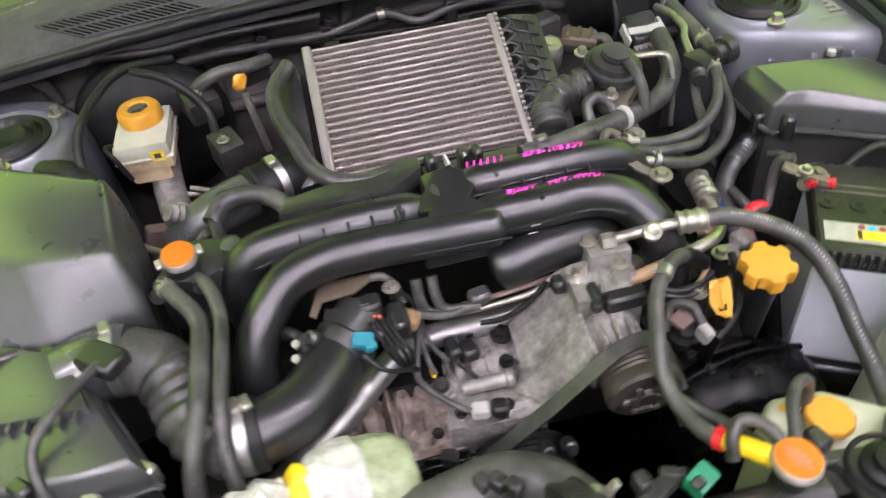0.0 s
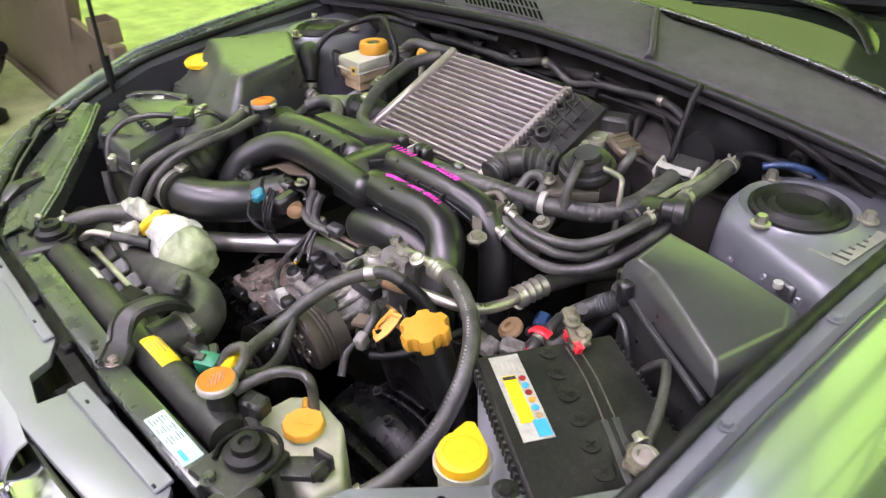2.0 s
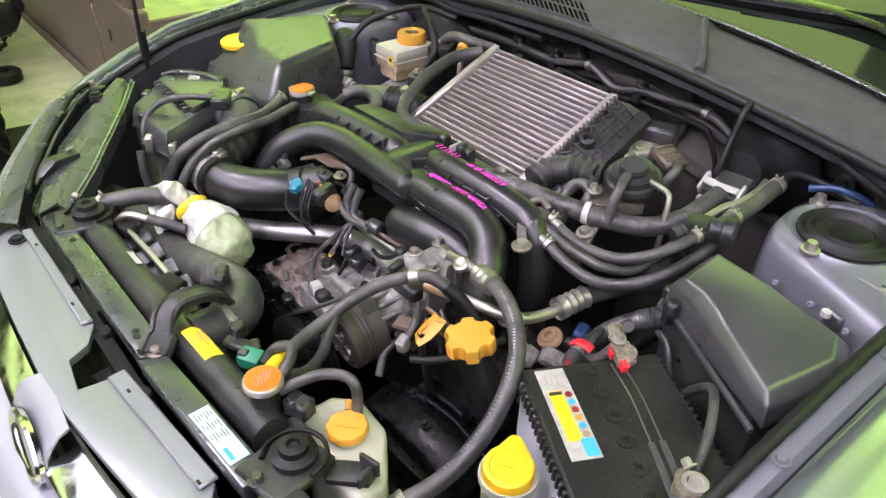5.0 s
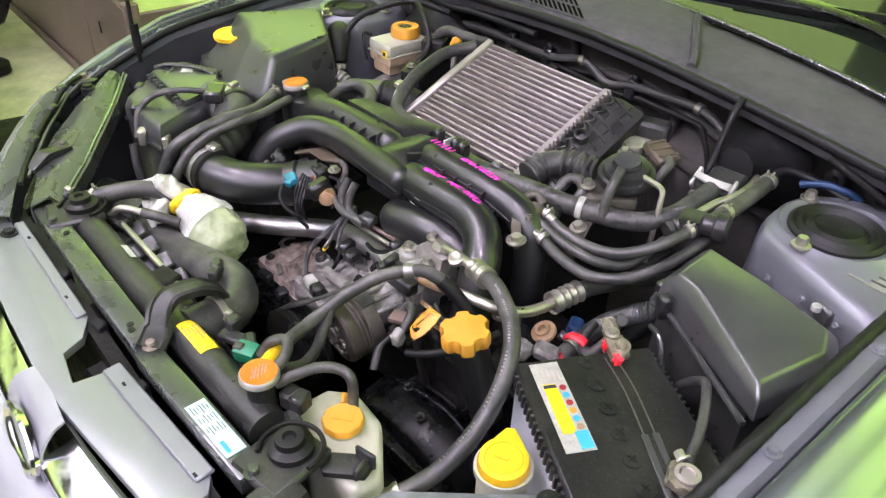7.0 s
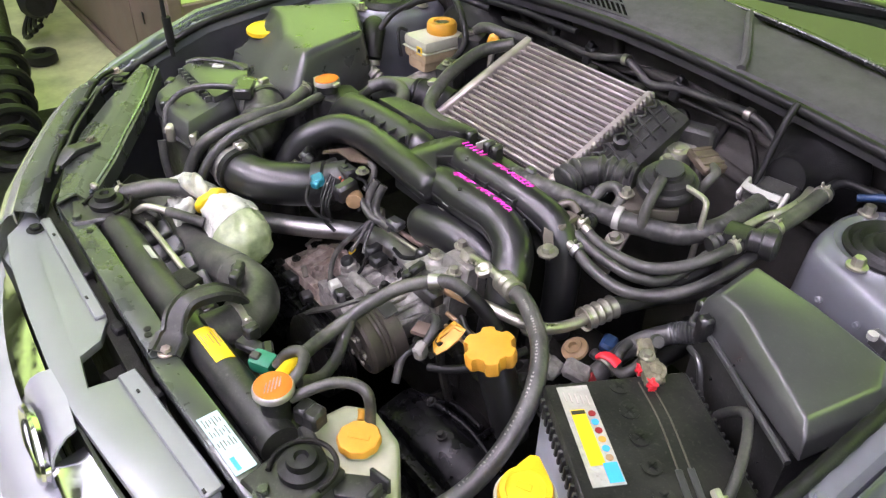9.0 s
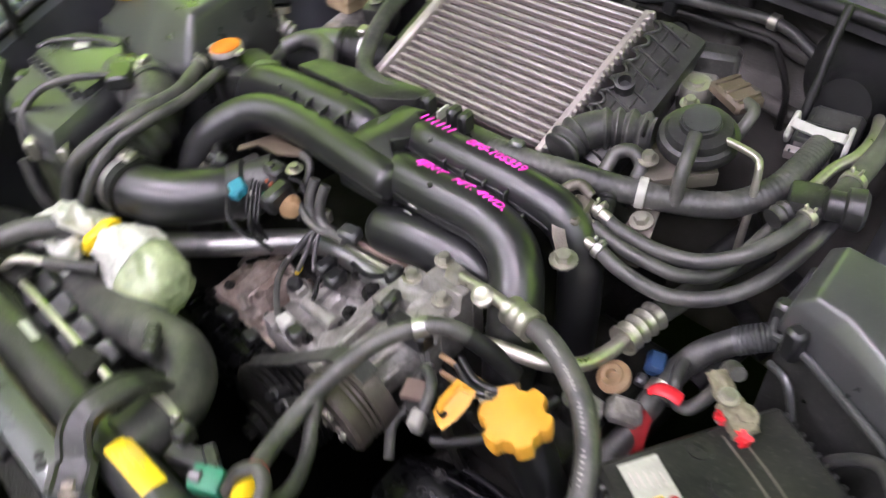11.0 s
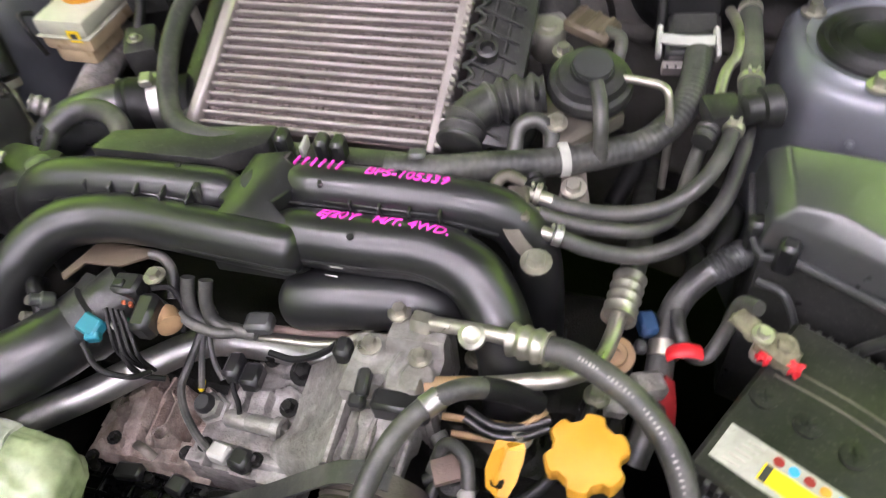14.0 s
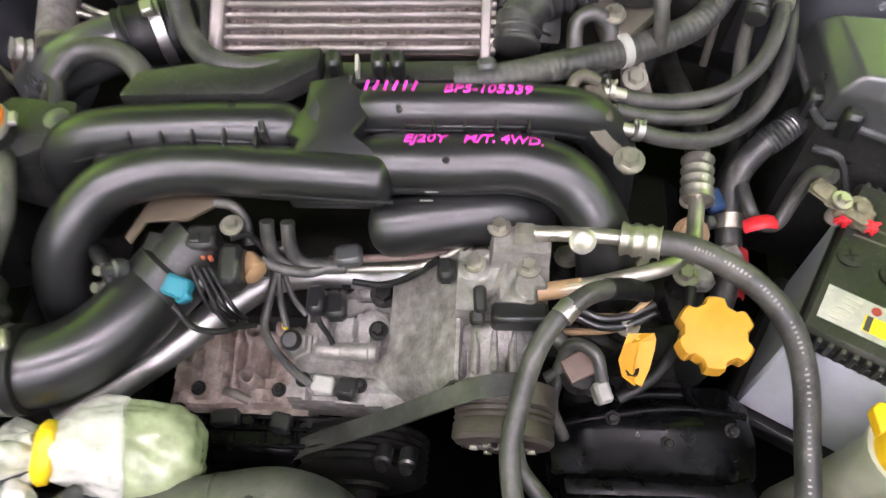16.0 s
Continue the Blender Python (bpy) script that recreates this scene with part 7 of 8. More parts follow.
part("clamp_screw", box(B(), (-0.204, 0.150, 0.880), (0.014, 0.020, 0.010), (0, 0, 25), 0.002), ZINC, tin)
part("nipple", lathe(B(), (-0.33, 0.115, 0.85), V(-0.6, -0.3, 0.5), [(0.010, 0), (0.013, 0.003), (0.010, 0.008), (0.013, 0.012), (0.010, 0.018), (0.012, 0.022), (0, 0.024)], 16), CAST, tin)

# ---- fillers and bottles ----
oc = thing("oil_filler", (0.355, -0.164, 0.70), "orange-yellow star-shaped oil filler cap", "oil cap")
part("neck", tube(B(), [(0.365, -0.13, 0.66), (0.357, -0.146, 0.74), (0.352, -0.161, 0.806)], 0.024, 20, 3), PLASTIC, oc)
OA = V(-0.03, -0.12, 1)
part("cap", lathe(B(), (0.351, -0.163, 0.803), OA, [(0.026, 0), (0.0295, 0.003), (0.0298, 0.019), (0.028, 0.022), (0.0195, 0.0222), (0.0185, 0.0224), (0, 0.0226)], 80, wave=lambda a, k: 1 + (0.105 * math.tanh(4.0 * math.cos(6 * a + 0.5) + 0.8) if k < 4 else 0)), AMBER, oc)
wt = thing("washer_filler", (0.508, -0.244, 0.5), "white washer bottle neck with yellow cap", "washer bottle")
part("neck", lathe(B(), (0.508, -0.244, 0.5), (0, 0, 1), [(0.035, 0), (0.03, 0.1), (0.028, 0.27), (0.033, 0.272), (0.033, 0.28)], 24), MILKY, wt)
part("cap", lathe(B(), (0.508, -0.244, 0.768), V(0.05, -0.1, 1), [(0.027, 0), (0.029, 0.003), (0.029, 0.02), (0.027, 0.026), (0.021, 0.027), (0.020, 0.0255), (0, 0.0255)], 36), WASHERCAP, wt)
part("cap_tab", prism(B(), [(0.481, -0.236), (0.479, -0.214), (0.486, -0.207), (0.514, -0.217)], 0.780, 0.794, 0.003), WASHERCAP, wt)
part("cap_mark", box(B(), (0.506, -0.246, 0.7945), (0.016, 0.008, 0.0012), (5, 3, 30), 0.0004), WASHERCAP, wt)
ov = thing("coolant_overflow", (0.33, -0.34, 0.45), "milky coolant overflow bottle with amber cap", "reservoir")
part("bottle", prism(B(), [(0.268, -0.372), (0.268, -0.318), (0.295, -0.292), (0.355, -0.296), (0.425, -0.345), (0.42, -0.382), (0.33, -0.385)], 0.45, 0.752, 0.012, 3), MILKY, ov)
part("neck", lathe(B(), (0.335, -0.338, 0.75), (0, 0, 1), [(0.022, 0), (0.022, 0.01)], 20), MILKY, ov)
ocap = part("cap", lathe(B(), (0.335, -0.338, 0.757), (0, 0, 1), [(0.023, 0), (0.025, 0.002), (0.025, 0.008), (0.023, 0.0105), (0.017, 0.011), (0, 0.0105)], 80, wave=lambda a, k: 1 + (0.022 * math.cos(10 * a) if k < 4 else 0)), AMBER, ov)
part("cap_mark", box(B(), (0.335, -0.338, 0.7680), (0.026, 0.008, 0.001), (0, 0, 40), 0.0003), AMBER, ocap)
part("cap_strap", tube(B(), [(0.312, -0.322, 0.762), (0.303, -0.315, 0.764), (0.295, -0.312, 0.758)], 0.004, 8, flat=0.5), AMBER, ov)
part("hose", tube(B(), [(0.262, -0.382, 0.792), (0.272, -0.362, 0.802), (0.284, -0.335, 0.808), (0.302, -0.316, 0.806), (0.318, -0.312, 0.795), (0.322, -0.316, 0.75)], 0.0068, 12), RUBBER, ov)
br2 = thing("bottle_bracket", (0.38, -0.37, 0.7), "black plastic bracket clipped over the overflow bottle", "bracket")
part("arm", prism(B(), [(0.355, -0.388), (0.395, -0.345), (0.410, -0.345), (0.418, -0.365), (0.385, -0.398)], 0.757, 0.766, 0.002), PLASTIC_DUSTY, br2)
part("upstand", box(B(), (0.402, -0.352, 0.772), (0.028, 0.006, 0.022), (0, 0, 15), 0.002), PLASTIC_DUSTY, br2)
part("hook", box(B(), (0.413, -0.366, 0.772), (0.006, 0.022, 0.018), (0, 0, 15), 0.002), PLASTIC_DUSTY, br2)
part("arm", box(B(), (0.325, -0.388, 0.768), (0.07, 0.016, 0.016), (0, 0, -8), 0.003), PLASTIC_DUSTY, br2)
for p in ((0.275, -0.372, 0.775), (0.295, -0.37, 0.782)):
    part("clip", box(B(), p, (0.02, 0.025, 0.025), (0, 0, 20), 0.004), PLASTIC_DUSTY, br2)

# ---- radiator ----
rad = thing("radiator", (0, -0.42, 0.35), "black radiator with plastic top tank behind the front panel", "radiator")
part("core", box(B(), (0, -0.42, 0.55), (0.66, 0.03, 0.36), bevel=0.002), GRIME, rad)
part("top_tank", tube(B(), [(-0.305, -0.428, 0.752), (0.0, -0.420, 0.753), (0.285, -0.410, 0.754)], 0.0245, 20, 4), PLASTIC_DUSTY, rad)
part("tank_foot", box(B(), (0, -0.42, 0.728), (0.62, 0.04, 0.016), (0, 0, 1.7), 0.003), GRIME, rad)
part("gap_strip", box(B(), (-0.12, -0.4525, 0.752), (0.36, 0.006, 0.01), (0, 0, 1), 0.002), RUSTY, rad)
part("filler_neck", lathe(B(), (0.252, -0.397, 0.76), (0, 0, 1), [(0.017, 0), (0.017, 0.038), (0.020, 0.040), (0.020, 0.044)], 24), PLASTIC_DUSTY, rad)
rc = part("radiator_cap", lathe(B(), (0.252, -0.397, 0.803), (0, 0, 1), [(0.0225, 0), (0.0242, 0.002), (0.0242, 0.007), (0.0225, 0.010), (0.0215, 0.0105)], 32), ALU, rad, "pressed steel radiator cap")
cl = part("cap_label", lathe(B(), (0.252, -0.397, 0.8132), (0, 0, 1), [(0.0217, 0), (0.0217, 0.0008), (0, 0.0012)], 32), ORANGE, rc, "orange warning label")
for k in range(5):
    part("print_line", box(B(), (0.252, -0.406 + 0.0045 * k, 0.8145), (0.022 - 0.003 * abs(k - 2), 0.0014, 0.0004), (0, 0, -35), 0), RUSTY, rc)
rows = []
for k in range(9):
    a = radians(52 + 7.5 * k)
    rows.append([V(x, y + 0.0252 * math.cos(a), z + 0.0252 * math.sin(a)) for x, y, z in ((0.074, -0.4174, 0.7533), (0.11, -0.4161, 0.7535), (0.144, -0.4150, 0.7537))])
yl = part("tank_sticker", sheet(B(), rows, 0.0006), YELLOW, rad, "yellow warning sticker with faint print")
for k in range(5):
    part("print_line", box(B(), (0.100 + 0.004 * (k % 2), -0.4225 + 0.0045 * k, 0.7783), (0.034 - 0.006 * (k % 3), 0.0012, 0.0005), (0, 0, 1.5), 0), TAN, yl)
part("white_tag", box(B(), (-0.13, -0.412, 0.776), (0.038, 0.009, 0.001), (-25, 0, 1), 0), PAPER, rad)
for at, sx in (((0.345, -0.412, 0.785), 1), ((-0.295, -0.425, 0.785), -1)):
    mt = part("mount_bracket", box(B(), V(*at) + V(0, -0.012, -0.016), (0.075, 0.085, 0.014), (0, 0, 12 * sx), 0.004), PLASTIC_DUSTY, rad, "black steel radiator mount")
    part("mount_rubber", lathe(B(), V(*at) - V(0, 0, 0.008), (0, 0, 1), [(0.026, 0), (0.026, 0.008), (0.017, 0.012), (0.016, 0.020), (0.008, 0.021), (0.006, 0.016), (0, 0.016)], 28), RUBBER_DARK, mt)
    part("mount_rim", tube(B(), [V(*at) + V(0.036 * math.cos(a), 0.036 * math.sin(a), -0.006) for a in [2 * math.pi * k / 12 for k in range(9)]], 0.003, 8, 3), GRIME, mt)
part("drain_bracket", box(B(), (0.385, -0.455, 0.75), (0.05, 0.06, 0.05), (0, 0, 12), 0.012, 2), PLASTIC_DUSTY, rad)

# ---- plastic bag over a pipe end ----
bag = thing("plastic_bag", (-0.2, -0.27, 0.7), "crumpled white plastic bag tied with a yellow band", "bag")


def crumple(bm, amp, scale, seed):
    """Creases a film: sharp folds along noise ridges, at three scales."""
    bm.normal_update()
    for q in bm.verts:
        p = Vector((q.co.x * 0.55, q.co.y, q.co.z))
        d = 0.0
        for k, w in ((1.0, 1.0), (2.6, 0.38)):
            d += w * (0.25 - abs(noise.noise(p * scale * k + V(seed, seed * k, 0)))) * amp
        q.co += q.normal * d + noise.noise_vector(q.co * scale * 0.6 + V(0, seed, 0)) * amp * 0.9
    return bm


def dense(profile, n=6):
    out = []
    for (r0, h0), (r1, h1) in zip(profile, profile[1:]):
        out += [(r0 + (r1 - r0) * k / n, h0 + (h1 - h0) * k / n) for k in range(n)]
    return out + [profile[-1]]


AX = V(0.105, 0.012, -0.040)
b = lathe(B(), (-0.225, -0.278, 0.765), AX, dense([(0.015, 0), (0.024, 0.008), (0.037, 0.025), (0.044, 0.045), (0.047, 0.066), (0.044, 0.070)]), 96)
part("pouch", crumple(b, 0.014, 24, 3), BAG, bag, smooth=50)
b = lathe(B(), (-0.225, -0.278, 0.765), AX, dense([(0.042, 0.058), (0.046, 0.068), (0.047, 0.085), (0.044, 0.105), (0.036, 0.122), (0.020, 0.132), (0, 0.134)]), 96)
part("film_end", crumple(b, 0.010, 24, 3), FILM, bag, "thin single layer of see-through film, tinted green for the roof light", smooth=50)
b = lathe(B(), (-0.230, -0.284, 0.768), V(-0.093, -0.034, 0.006), dense([(0.014, 0), (0.022, 0.010), (0.029, 0.024), (0.024, 0.040), (0.022, 0.055), (0.015, 0.070), (0.016, 0.084), (0.009, 0.098), (0, 0.102)]), 90, wave=lambda a, k: 1 + 0.38 * math.sin(3 * a + k * 0.06) * min(1, k / 12) + 0.12 * math.sin(7 * a - k * 0.1))
part("gathered_end", crumple(b, 0.016, 26, 9), BAG, bag, smooth=50)
b = lathe(B(), (-0.240, -0.292, 0.762), V(-0.030, -0.050, -0.030), dense([(0.010, 0), (0.018, 0.010), (0.020, 0.024), (0.014, 0.036), (0.017, 0.046), (0, 0.054)]), 60, wave=lambda a, k: 1 + 0.40 * math.sin(2 * a + k * 0.1))
part("loose_flap", crumple(b, 0.014, 30, 4), BAG, bag, smooth=50)
b = lathe(B(), (-0.232, -0.280, 0.769), AX, dense([(0.018, -0.002), (0.026, 0.002), (0.029, 0.008), (0.028, 0.014), (0.022, 0.018)], 4), 40)
part("tie", crumple(b, 0.005, 60, 5), YELLOW, bag, "yellow rubber band")

# ---- hoses and looms ----


def hose(name, pts, r, label, material=None, ribs=0, category="hose", group=""):
    """A hose as a thing with a body that clamps can sit on."""
    h = thing(name, pts[0], label, category, group)
    part("body", tube(B(), pts, r, 18, 8 if not ribs else 34, radius=(lambda s_: 1 + 0.018 * math.sin(s_ * 2 * math.pi * ribs)) if ribs else None), material or RUBBER, h)
    return h


def clamp(h, at, d, r, width=0.009, material=None, ears=True, name="hose_clamp"):
    at, d = Vector(at), Vector(d).normalized()
    c = part(name, lathe(B(), at - d * width / 2, d, [(r * 0.98, 0), (r * 1.10, 0.0006), (r * 1.10, width - 0.0006), (r * 0.98, width)], 22), material or ZINC, h)
    if ears:
        for s_ in (-1, 1):
            part("clamp_ear", box(B(), at + V(0.004 * s_, 0, r * 1.25), (0.003, 0.005, r * 0.6), (0, 15 * s_, 0), 0.001), material or ZINC, c)
    return c


def crimp(h, p0, p1, r, rings=3, material=None):
    p0, p1 = Vector(p0), Vector(p1)
    L_ = (p1 - p0).length
    prof = [(r * 0.8, 0), (r, 0.001)]
    for k in range(rings):
        a = L_ * (k + 0.2) / rings
        prof += [(r, a), (r * 0.87, a + L_ * 0.12), (r * 0.87, a + L_ * 0.2), (r, a + L_ * 0.27)]
    prof += [(r, L_ - 0.001), (r * 0.85, L_)]
    return part("crimp_collar", lathe(B(), p0, p1 - p0, prof, 24), material or ZINC, h, "crimped metal collar")


ps = hose("power_steering_hose", [(0.296, -0.087, 0.838), (0.325, -0.093, 0.842), (0.355, -0.104, 0.838), (0.388, -0.122, 0.829), (0.416, -0.150, 0.813), (0.433, -0.185, 0.785), (0.440, -0.230, 0.75), (0.44, -0.28, 0.728), (0.43, -0.33, 0.716), (0.42, -0.365, 0.708)], 0.0112, "thick black power steering hose with white print")
crimp(ps, (0.274, -0.083, 0.835), (0.308, -0.090, 0.840), 0.0155)
crimp(ps, (0.431, -0.325, 0.718), (0.418, -0.368, 0.708), 0.0148, 2)
PSPTS = spline([(0.325, -0.093, 0.842), (0.355, -0.104, 0.838), (0.388, -0.122, 0.829), (0.416, -0.150, 0.813), (0.433, -0.185, 0.785), (0.440, -0.230, 0.75), (0.44, -0.28, 0.728)], 10)
for k in range(3, len(PSPTS) - 2):
    if k % 9 in (0, 1):
        continue
    d = (PSPTS[k + 1] - PSPTS[k - 1]).normalized()
    side = d.cross(V(-0.25, -0.35, 1)).normalized()
    upv = side.cross(d)
    b = box(B(), (0, 0, 0), (0.0019, 0.0036 - 0.0009 * (k % 3), 0.0004), bevel=0)
    b.transform(Matrix.Translation(PSPTS[k] + upv * 0.0114) @ Matrix((d, -side, upv)).transposed().to_4x4())
    part("print_mark", b, STICKER, ps, "faded white print")

cc = hose("crankcase_hose", [(0.300, -0.112, 0.788), (0.281, -0.121, 0.812), (0.258, -0.133, 0.831), (0.238, -0.146, 0.838), (0.215, -0.167, 0.831), (0.199, -0.195, 0.823), (0.188, -0.232, 0.808), (0.182, -0.268, 0.79), (0.188, -0.31, 0.782), (0.205, -0.350, 0.785)], 0.0090, "black rubber hose crossing the pump pulley")
clamp(cc, (0.226, -0.156, 0.835), (0.6, 0.7, 0.1), 0.0093, 0.016, STEEL_PIPE, False)
part("corrugated_sleeve", tube(B(), [(0.303, -0.110, 0.785), (0.281, -0.121, 0.812), (0.262, -0.131, 0.829)], 0.0098, 16, 14, radius=lambda s_: 1 + 0.04 * math.sin(s_ * 2 * math.pi * 14)), RUBBER_DARK, cc)
hose("small_hose", [(0.185, -0.258, 0.793), (0.192, -0.275, 0.770), (0.212, -0.298, 0.764), (0.232, -0.33, 0.77), (0.238, -0.36, 0.785)], 0.0075, "thin black hose to the radiator neck")
tee = thing("hose_tee", (0.21, -0.35, 0.77), "yellow plastic tee joining two small hoses", "connector")
part("body", tube(B(), [(0.205, -0.345, 0.786), (0.222, -0.365, 0.795), (0.238, -0.385, 0.80)], 0.0105, 14, 4), YELLOW, tee)
part("collar", rod(B(), (0.203, -0.342, 0.785), (0.209, -0.349, 0.788), 0.0125), RED, tee)
part("bend", tube(B(), [(0.205, -0.372, 0.79), (0.208, -0.358, 0.806), (0.22, -0.346, 0.812), (0.236, -0.35, 0.812), (0.248, -0.366, 0.808), (0.25, -0.385, 0.80)], 0.007, 12), RUBBER, tee)
grc = thing("green_connector", (0.17, -0.375, 0.76), "green plastic wiring connector", "connector")
part("shell", box(B(), (0.172, -0.375, 0.772), (0.032, 0.024, 0.022), (10, 0, 30), 0.005, 2), GREEN, grc)
part("insert", box(B(), (0.165, -0.382, 0.782), (0.014, 0.012, 0.006), (10, 0, 30), 0.002), PLASTIC, grc)
hb = thing("harness_bracket", (0.13, -0.37, 0.75), "black harness clips on the fan shroud", "bracket")
for p, s_, rz in (((0.13, -0.372, 0.765), (0.045, 0.02, 0.012), 25), ((0.115, -0.365, 0.775), (0.016, 0.02, 0.024), 10), ((0.152, -0.36, 0.768), (0.03, 0.014, 0.012), -20)):
    part("clip", box(B(), p, s_, (0, 0, rz), 0.003), PLASTIC_DUSTY, hb)

rh = hose("radiator_hose", [(-0.30, -0.335, 0.690), (-0.22, -0.332, 0.706), (-0.135, -0.324, 0.722), (-0.07, -0.313, 0.732), (-0.017, -0.306, 0.736), (0.024, -0.318, 0.738), (0.048, -0.343, 0.74), (0.057, -0.37, 0.746), (0.062, -0.41, 0.75)], 0.0305, "thick black upper radiator hose")
part("parting_line", lathe(B(), (-0.072, -0.3135, 0.731), V(1, 0.2, 0.1), [(0.0306, 0), (0.0316, 0.001), (0.0316, 0.003), (0.0306, 0.004)], 28), RUBBER, rh)
cl = clamp(rh, (0.056, -0.362, 0.745), (0.1, -1, 0.1), 0.0306, 0.010, ZINC, False, "spring_clamp")
part("clamp_tail", box(B(), (0.085, -0.36, 0.765), (0.008, 0.010, 0.03), (0, 30, 10), 0.002), ZINC, cl)
for p in ((-0.02, -0.325, 0.77), (-0.005, -0.335, 0.772), (-0.035, -0.318, 0.764)):
    part("hose_clip", box(B(), p, (0.016, 0.018, 0.02), (0, 0, 35), 0.003), PLASTIC_DUSTY, rh)

h1 = hose("coolant_hose", [(-0.345, -0.030, 0.862), (-0.322, -0.062, 0.862), (-0.300, -0.10, 0.860), (-0.297, -0.15, 0.858), (-0.300, -0.205, 0.850), (-0.310, -0.25, 0.828), (-0.318, -0.275, 0.79), (-0.318, -0.295, 0.74), (-0.31, -0.31, 0.68)], 0.0105, "black coolant hose running down from the filler tank", group="coolant hoses")
clamp(h1, (-0.338, -0.040, 0.862), (0.5, -0.8, 0), 0.0108)
hose("coolant_hose", [(-0.302, -0.03, 0.860), (-0.288, -0.055, 0.864), (-0.276, -0.10, 0.860), (-0.276, -0.16, 0.855), (-0.280, -0.21, 0.842), (-0.281, -0.25, 0.815), (-0.277, -0.278, 0.775), (-0.275, -0.295, 0.70)], 0.0082, "thinner black coolant hose beside its larger neighbour", group="coolant hoses")
h3 = hose("lower_hose", [(-0.345, -0.43, 0.765), (-0.326, -0.407, 0.77), (-0.304, -0.375, 0.78), (-0.283, -0.338, 0.785), (-0.26, -0.305, 0.78), (-0.235, -0.285, 0.768)], 0.0145, "dusty black hose reaching the radiator corner")
clamp(h3, (-0.318, -0.395, 0.774), (0.8, 0.5, 0.1), 0.0148)
h4 = hose("return_pipe", [(-0.275, -0.392, 0.758), (-0.262, -0.378, 0.772), (-0.245, -0.362, 0.772), (-0.222, -0.345, 0.768), (-0.20, -0.32, 0.76)], 0.006, "zinc-plated bent return pipe", ZINC, category="pipe")
part("rubber_end", tube(B(), [(-0.232, -0.352, 0.77), (-0.21, -0.333, 0.765), (-0.19, -0.31, 0.755)], 0.0085, 12), RUBBER, h4)

# heater and purge hoses on the far side of the manifold
pb = thing("pipe_bracket", (0.27, 0.02, 0.84), "brown zinc pipe bracket bolted to the manifold", "bracket")
part("plate", box(B(), (0.254, 0.042, 0.862), (0.022, 0.045, 0.022), (0, 0, 12), 0.003), BRACKETMAT, pb)
part("strap", sheet(B(), [[V(0.236, 0.045, 0.876), V(0.246, 0.052, 0.878)], [V(0.238, 0.020, 0.872), V(0.249, 0.026, 0.872)], [V(0.255, 0.002, 0.86), V(0.268, 0.008, 0.86)], [V(0.272, -0.012, 0.854), V(0.286, -0.006, 0.854)], [V(0.278, -0.026, 0.853), V(0.292, -0.020, 0.853)]], 0.003), BRACKETMAT, pb)
part("bolt", bolt(B(), (0.282, -0.014, 0.856), (0, -0.1, 1), 0.009, 0.008), ZINC, pb)
for k, (p, q) in enumerate((((0.250, 0.062, 0.866), (0.282, 0.062, 0.858)), ((0.252, 0.044, 0.860), (0.285, 0.046, 0.852)), ((0.256, 0.030, 0.854), (0.295, 0.026, 0.848)))):
    part("stub_pipe", rod(B(), p, q, 0.0065), ZINC, pb)
part("top_pipe", tube(B(), [(0.228, 0.035, 0.862), (0.230, 0.055, 0.876), (0.240, 0.066, 0.880), (0.255, 0.066, 0.872)], 0.006, 10), BRACKETMAT, pb)
ha = hose("heater_hose", [(0.262, 0.064, 0.862), (0.292, 0.062, 0.852), (0.335, 0.066, 0.846), (0.378, 0.076, 0.850), (0.41, 0.098, 0.863), (0.428, 0.13, 0.875), (0.437, 0.165, 0.884), (0.447, 0.20, 0.888)], 0.0080, "black heater hose curving to the valve", group="heater hoses")
clamp(ha, (0.268, 0.065, 0.861), (1, -0.05, -0.2), 0.0094, 0.006)
clamp(ha, (0.436, 0.16, 0.884), (0.3, 1, 0.2), 0.0094, 0.008)
hose("heater_hose", [(0.272, 0.046, 0.856), (0.305, 0.047, 0.846), (0.345, 0.05, 0.842), (0.372, 0.06, 0.838), (0.395, 0.09, 0.835), (0.405, 0.14, 0.85), (0.415, 0.18, 0.87)], 0.0072, "middle black heater hose", group="heater hoses")
hc = hose("heater_hose", [(0.288, 0.028, 0.850), (0.325, 0.028, 0.836), (0.37, 0.038, 0.826), (0.41, 0.062, 0.832), (0.436, 0.10, 0.846), (0.448, 0.15, 0.860), (0.452, 0.19, 0.872)], 0.0080, "lower black heater hose", group="heater hoses")
clamp(hc, (0.294, 0.0275, 0.849), (1, 0, -0.3), 0.0094, 0.008, STEEL_PIPE)
val = thing("heater_valve", (0.45, 0.19, 0.86), "dusty round heater control valve", "valve")
part("barrel", lathe(B(), (0.44, 0.178, 0.892), V(1, 0.35, 0.05), [(0.010, 0), (0.015, 0.004), (0.015, 0.018), (0.020, 0.020), (0.021, 0.034), (0.016, 0.038), (0.008, 0.038), (0, 0.038)], 24), PLASTIC_DUSTY, val)
part("outlet", tube(B(), [(0.448, 0.19, 0.892), (0.449, 0.25, 0.897), (0.447, 0.30, 0.90), (0.444, 0.345, 0.905)], 0.0115, 14), RUBBER, val)
clamp(val, (0.4485, 0.222, 0.895), (0, 1, 0.05), 0.0118, 0.009)
clamp(val, (0.4445, 0.335, 0.904), (0, 1, 0.05), 0.0118, 0.009)
part("pipe", tube(B(), [(0.42, 0.20, 0.888), (0.425, 0.235, 0.895), (0.435, 0.26, 0.90), (0.435, 0.30, 0.902), (0.425, 0.34, 0.90)], 0.006, 10), ZINC, val)
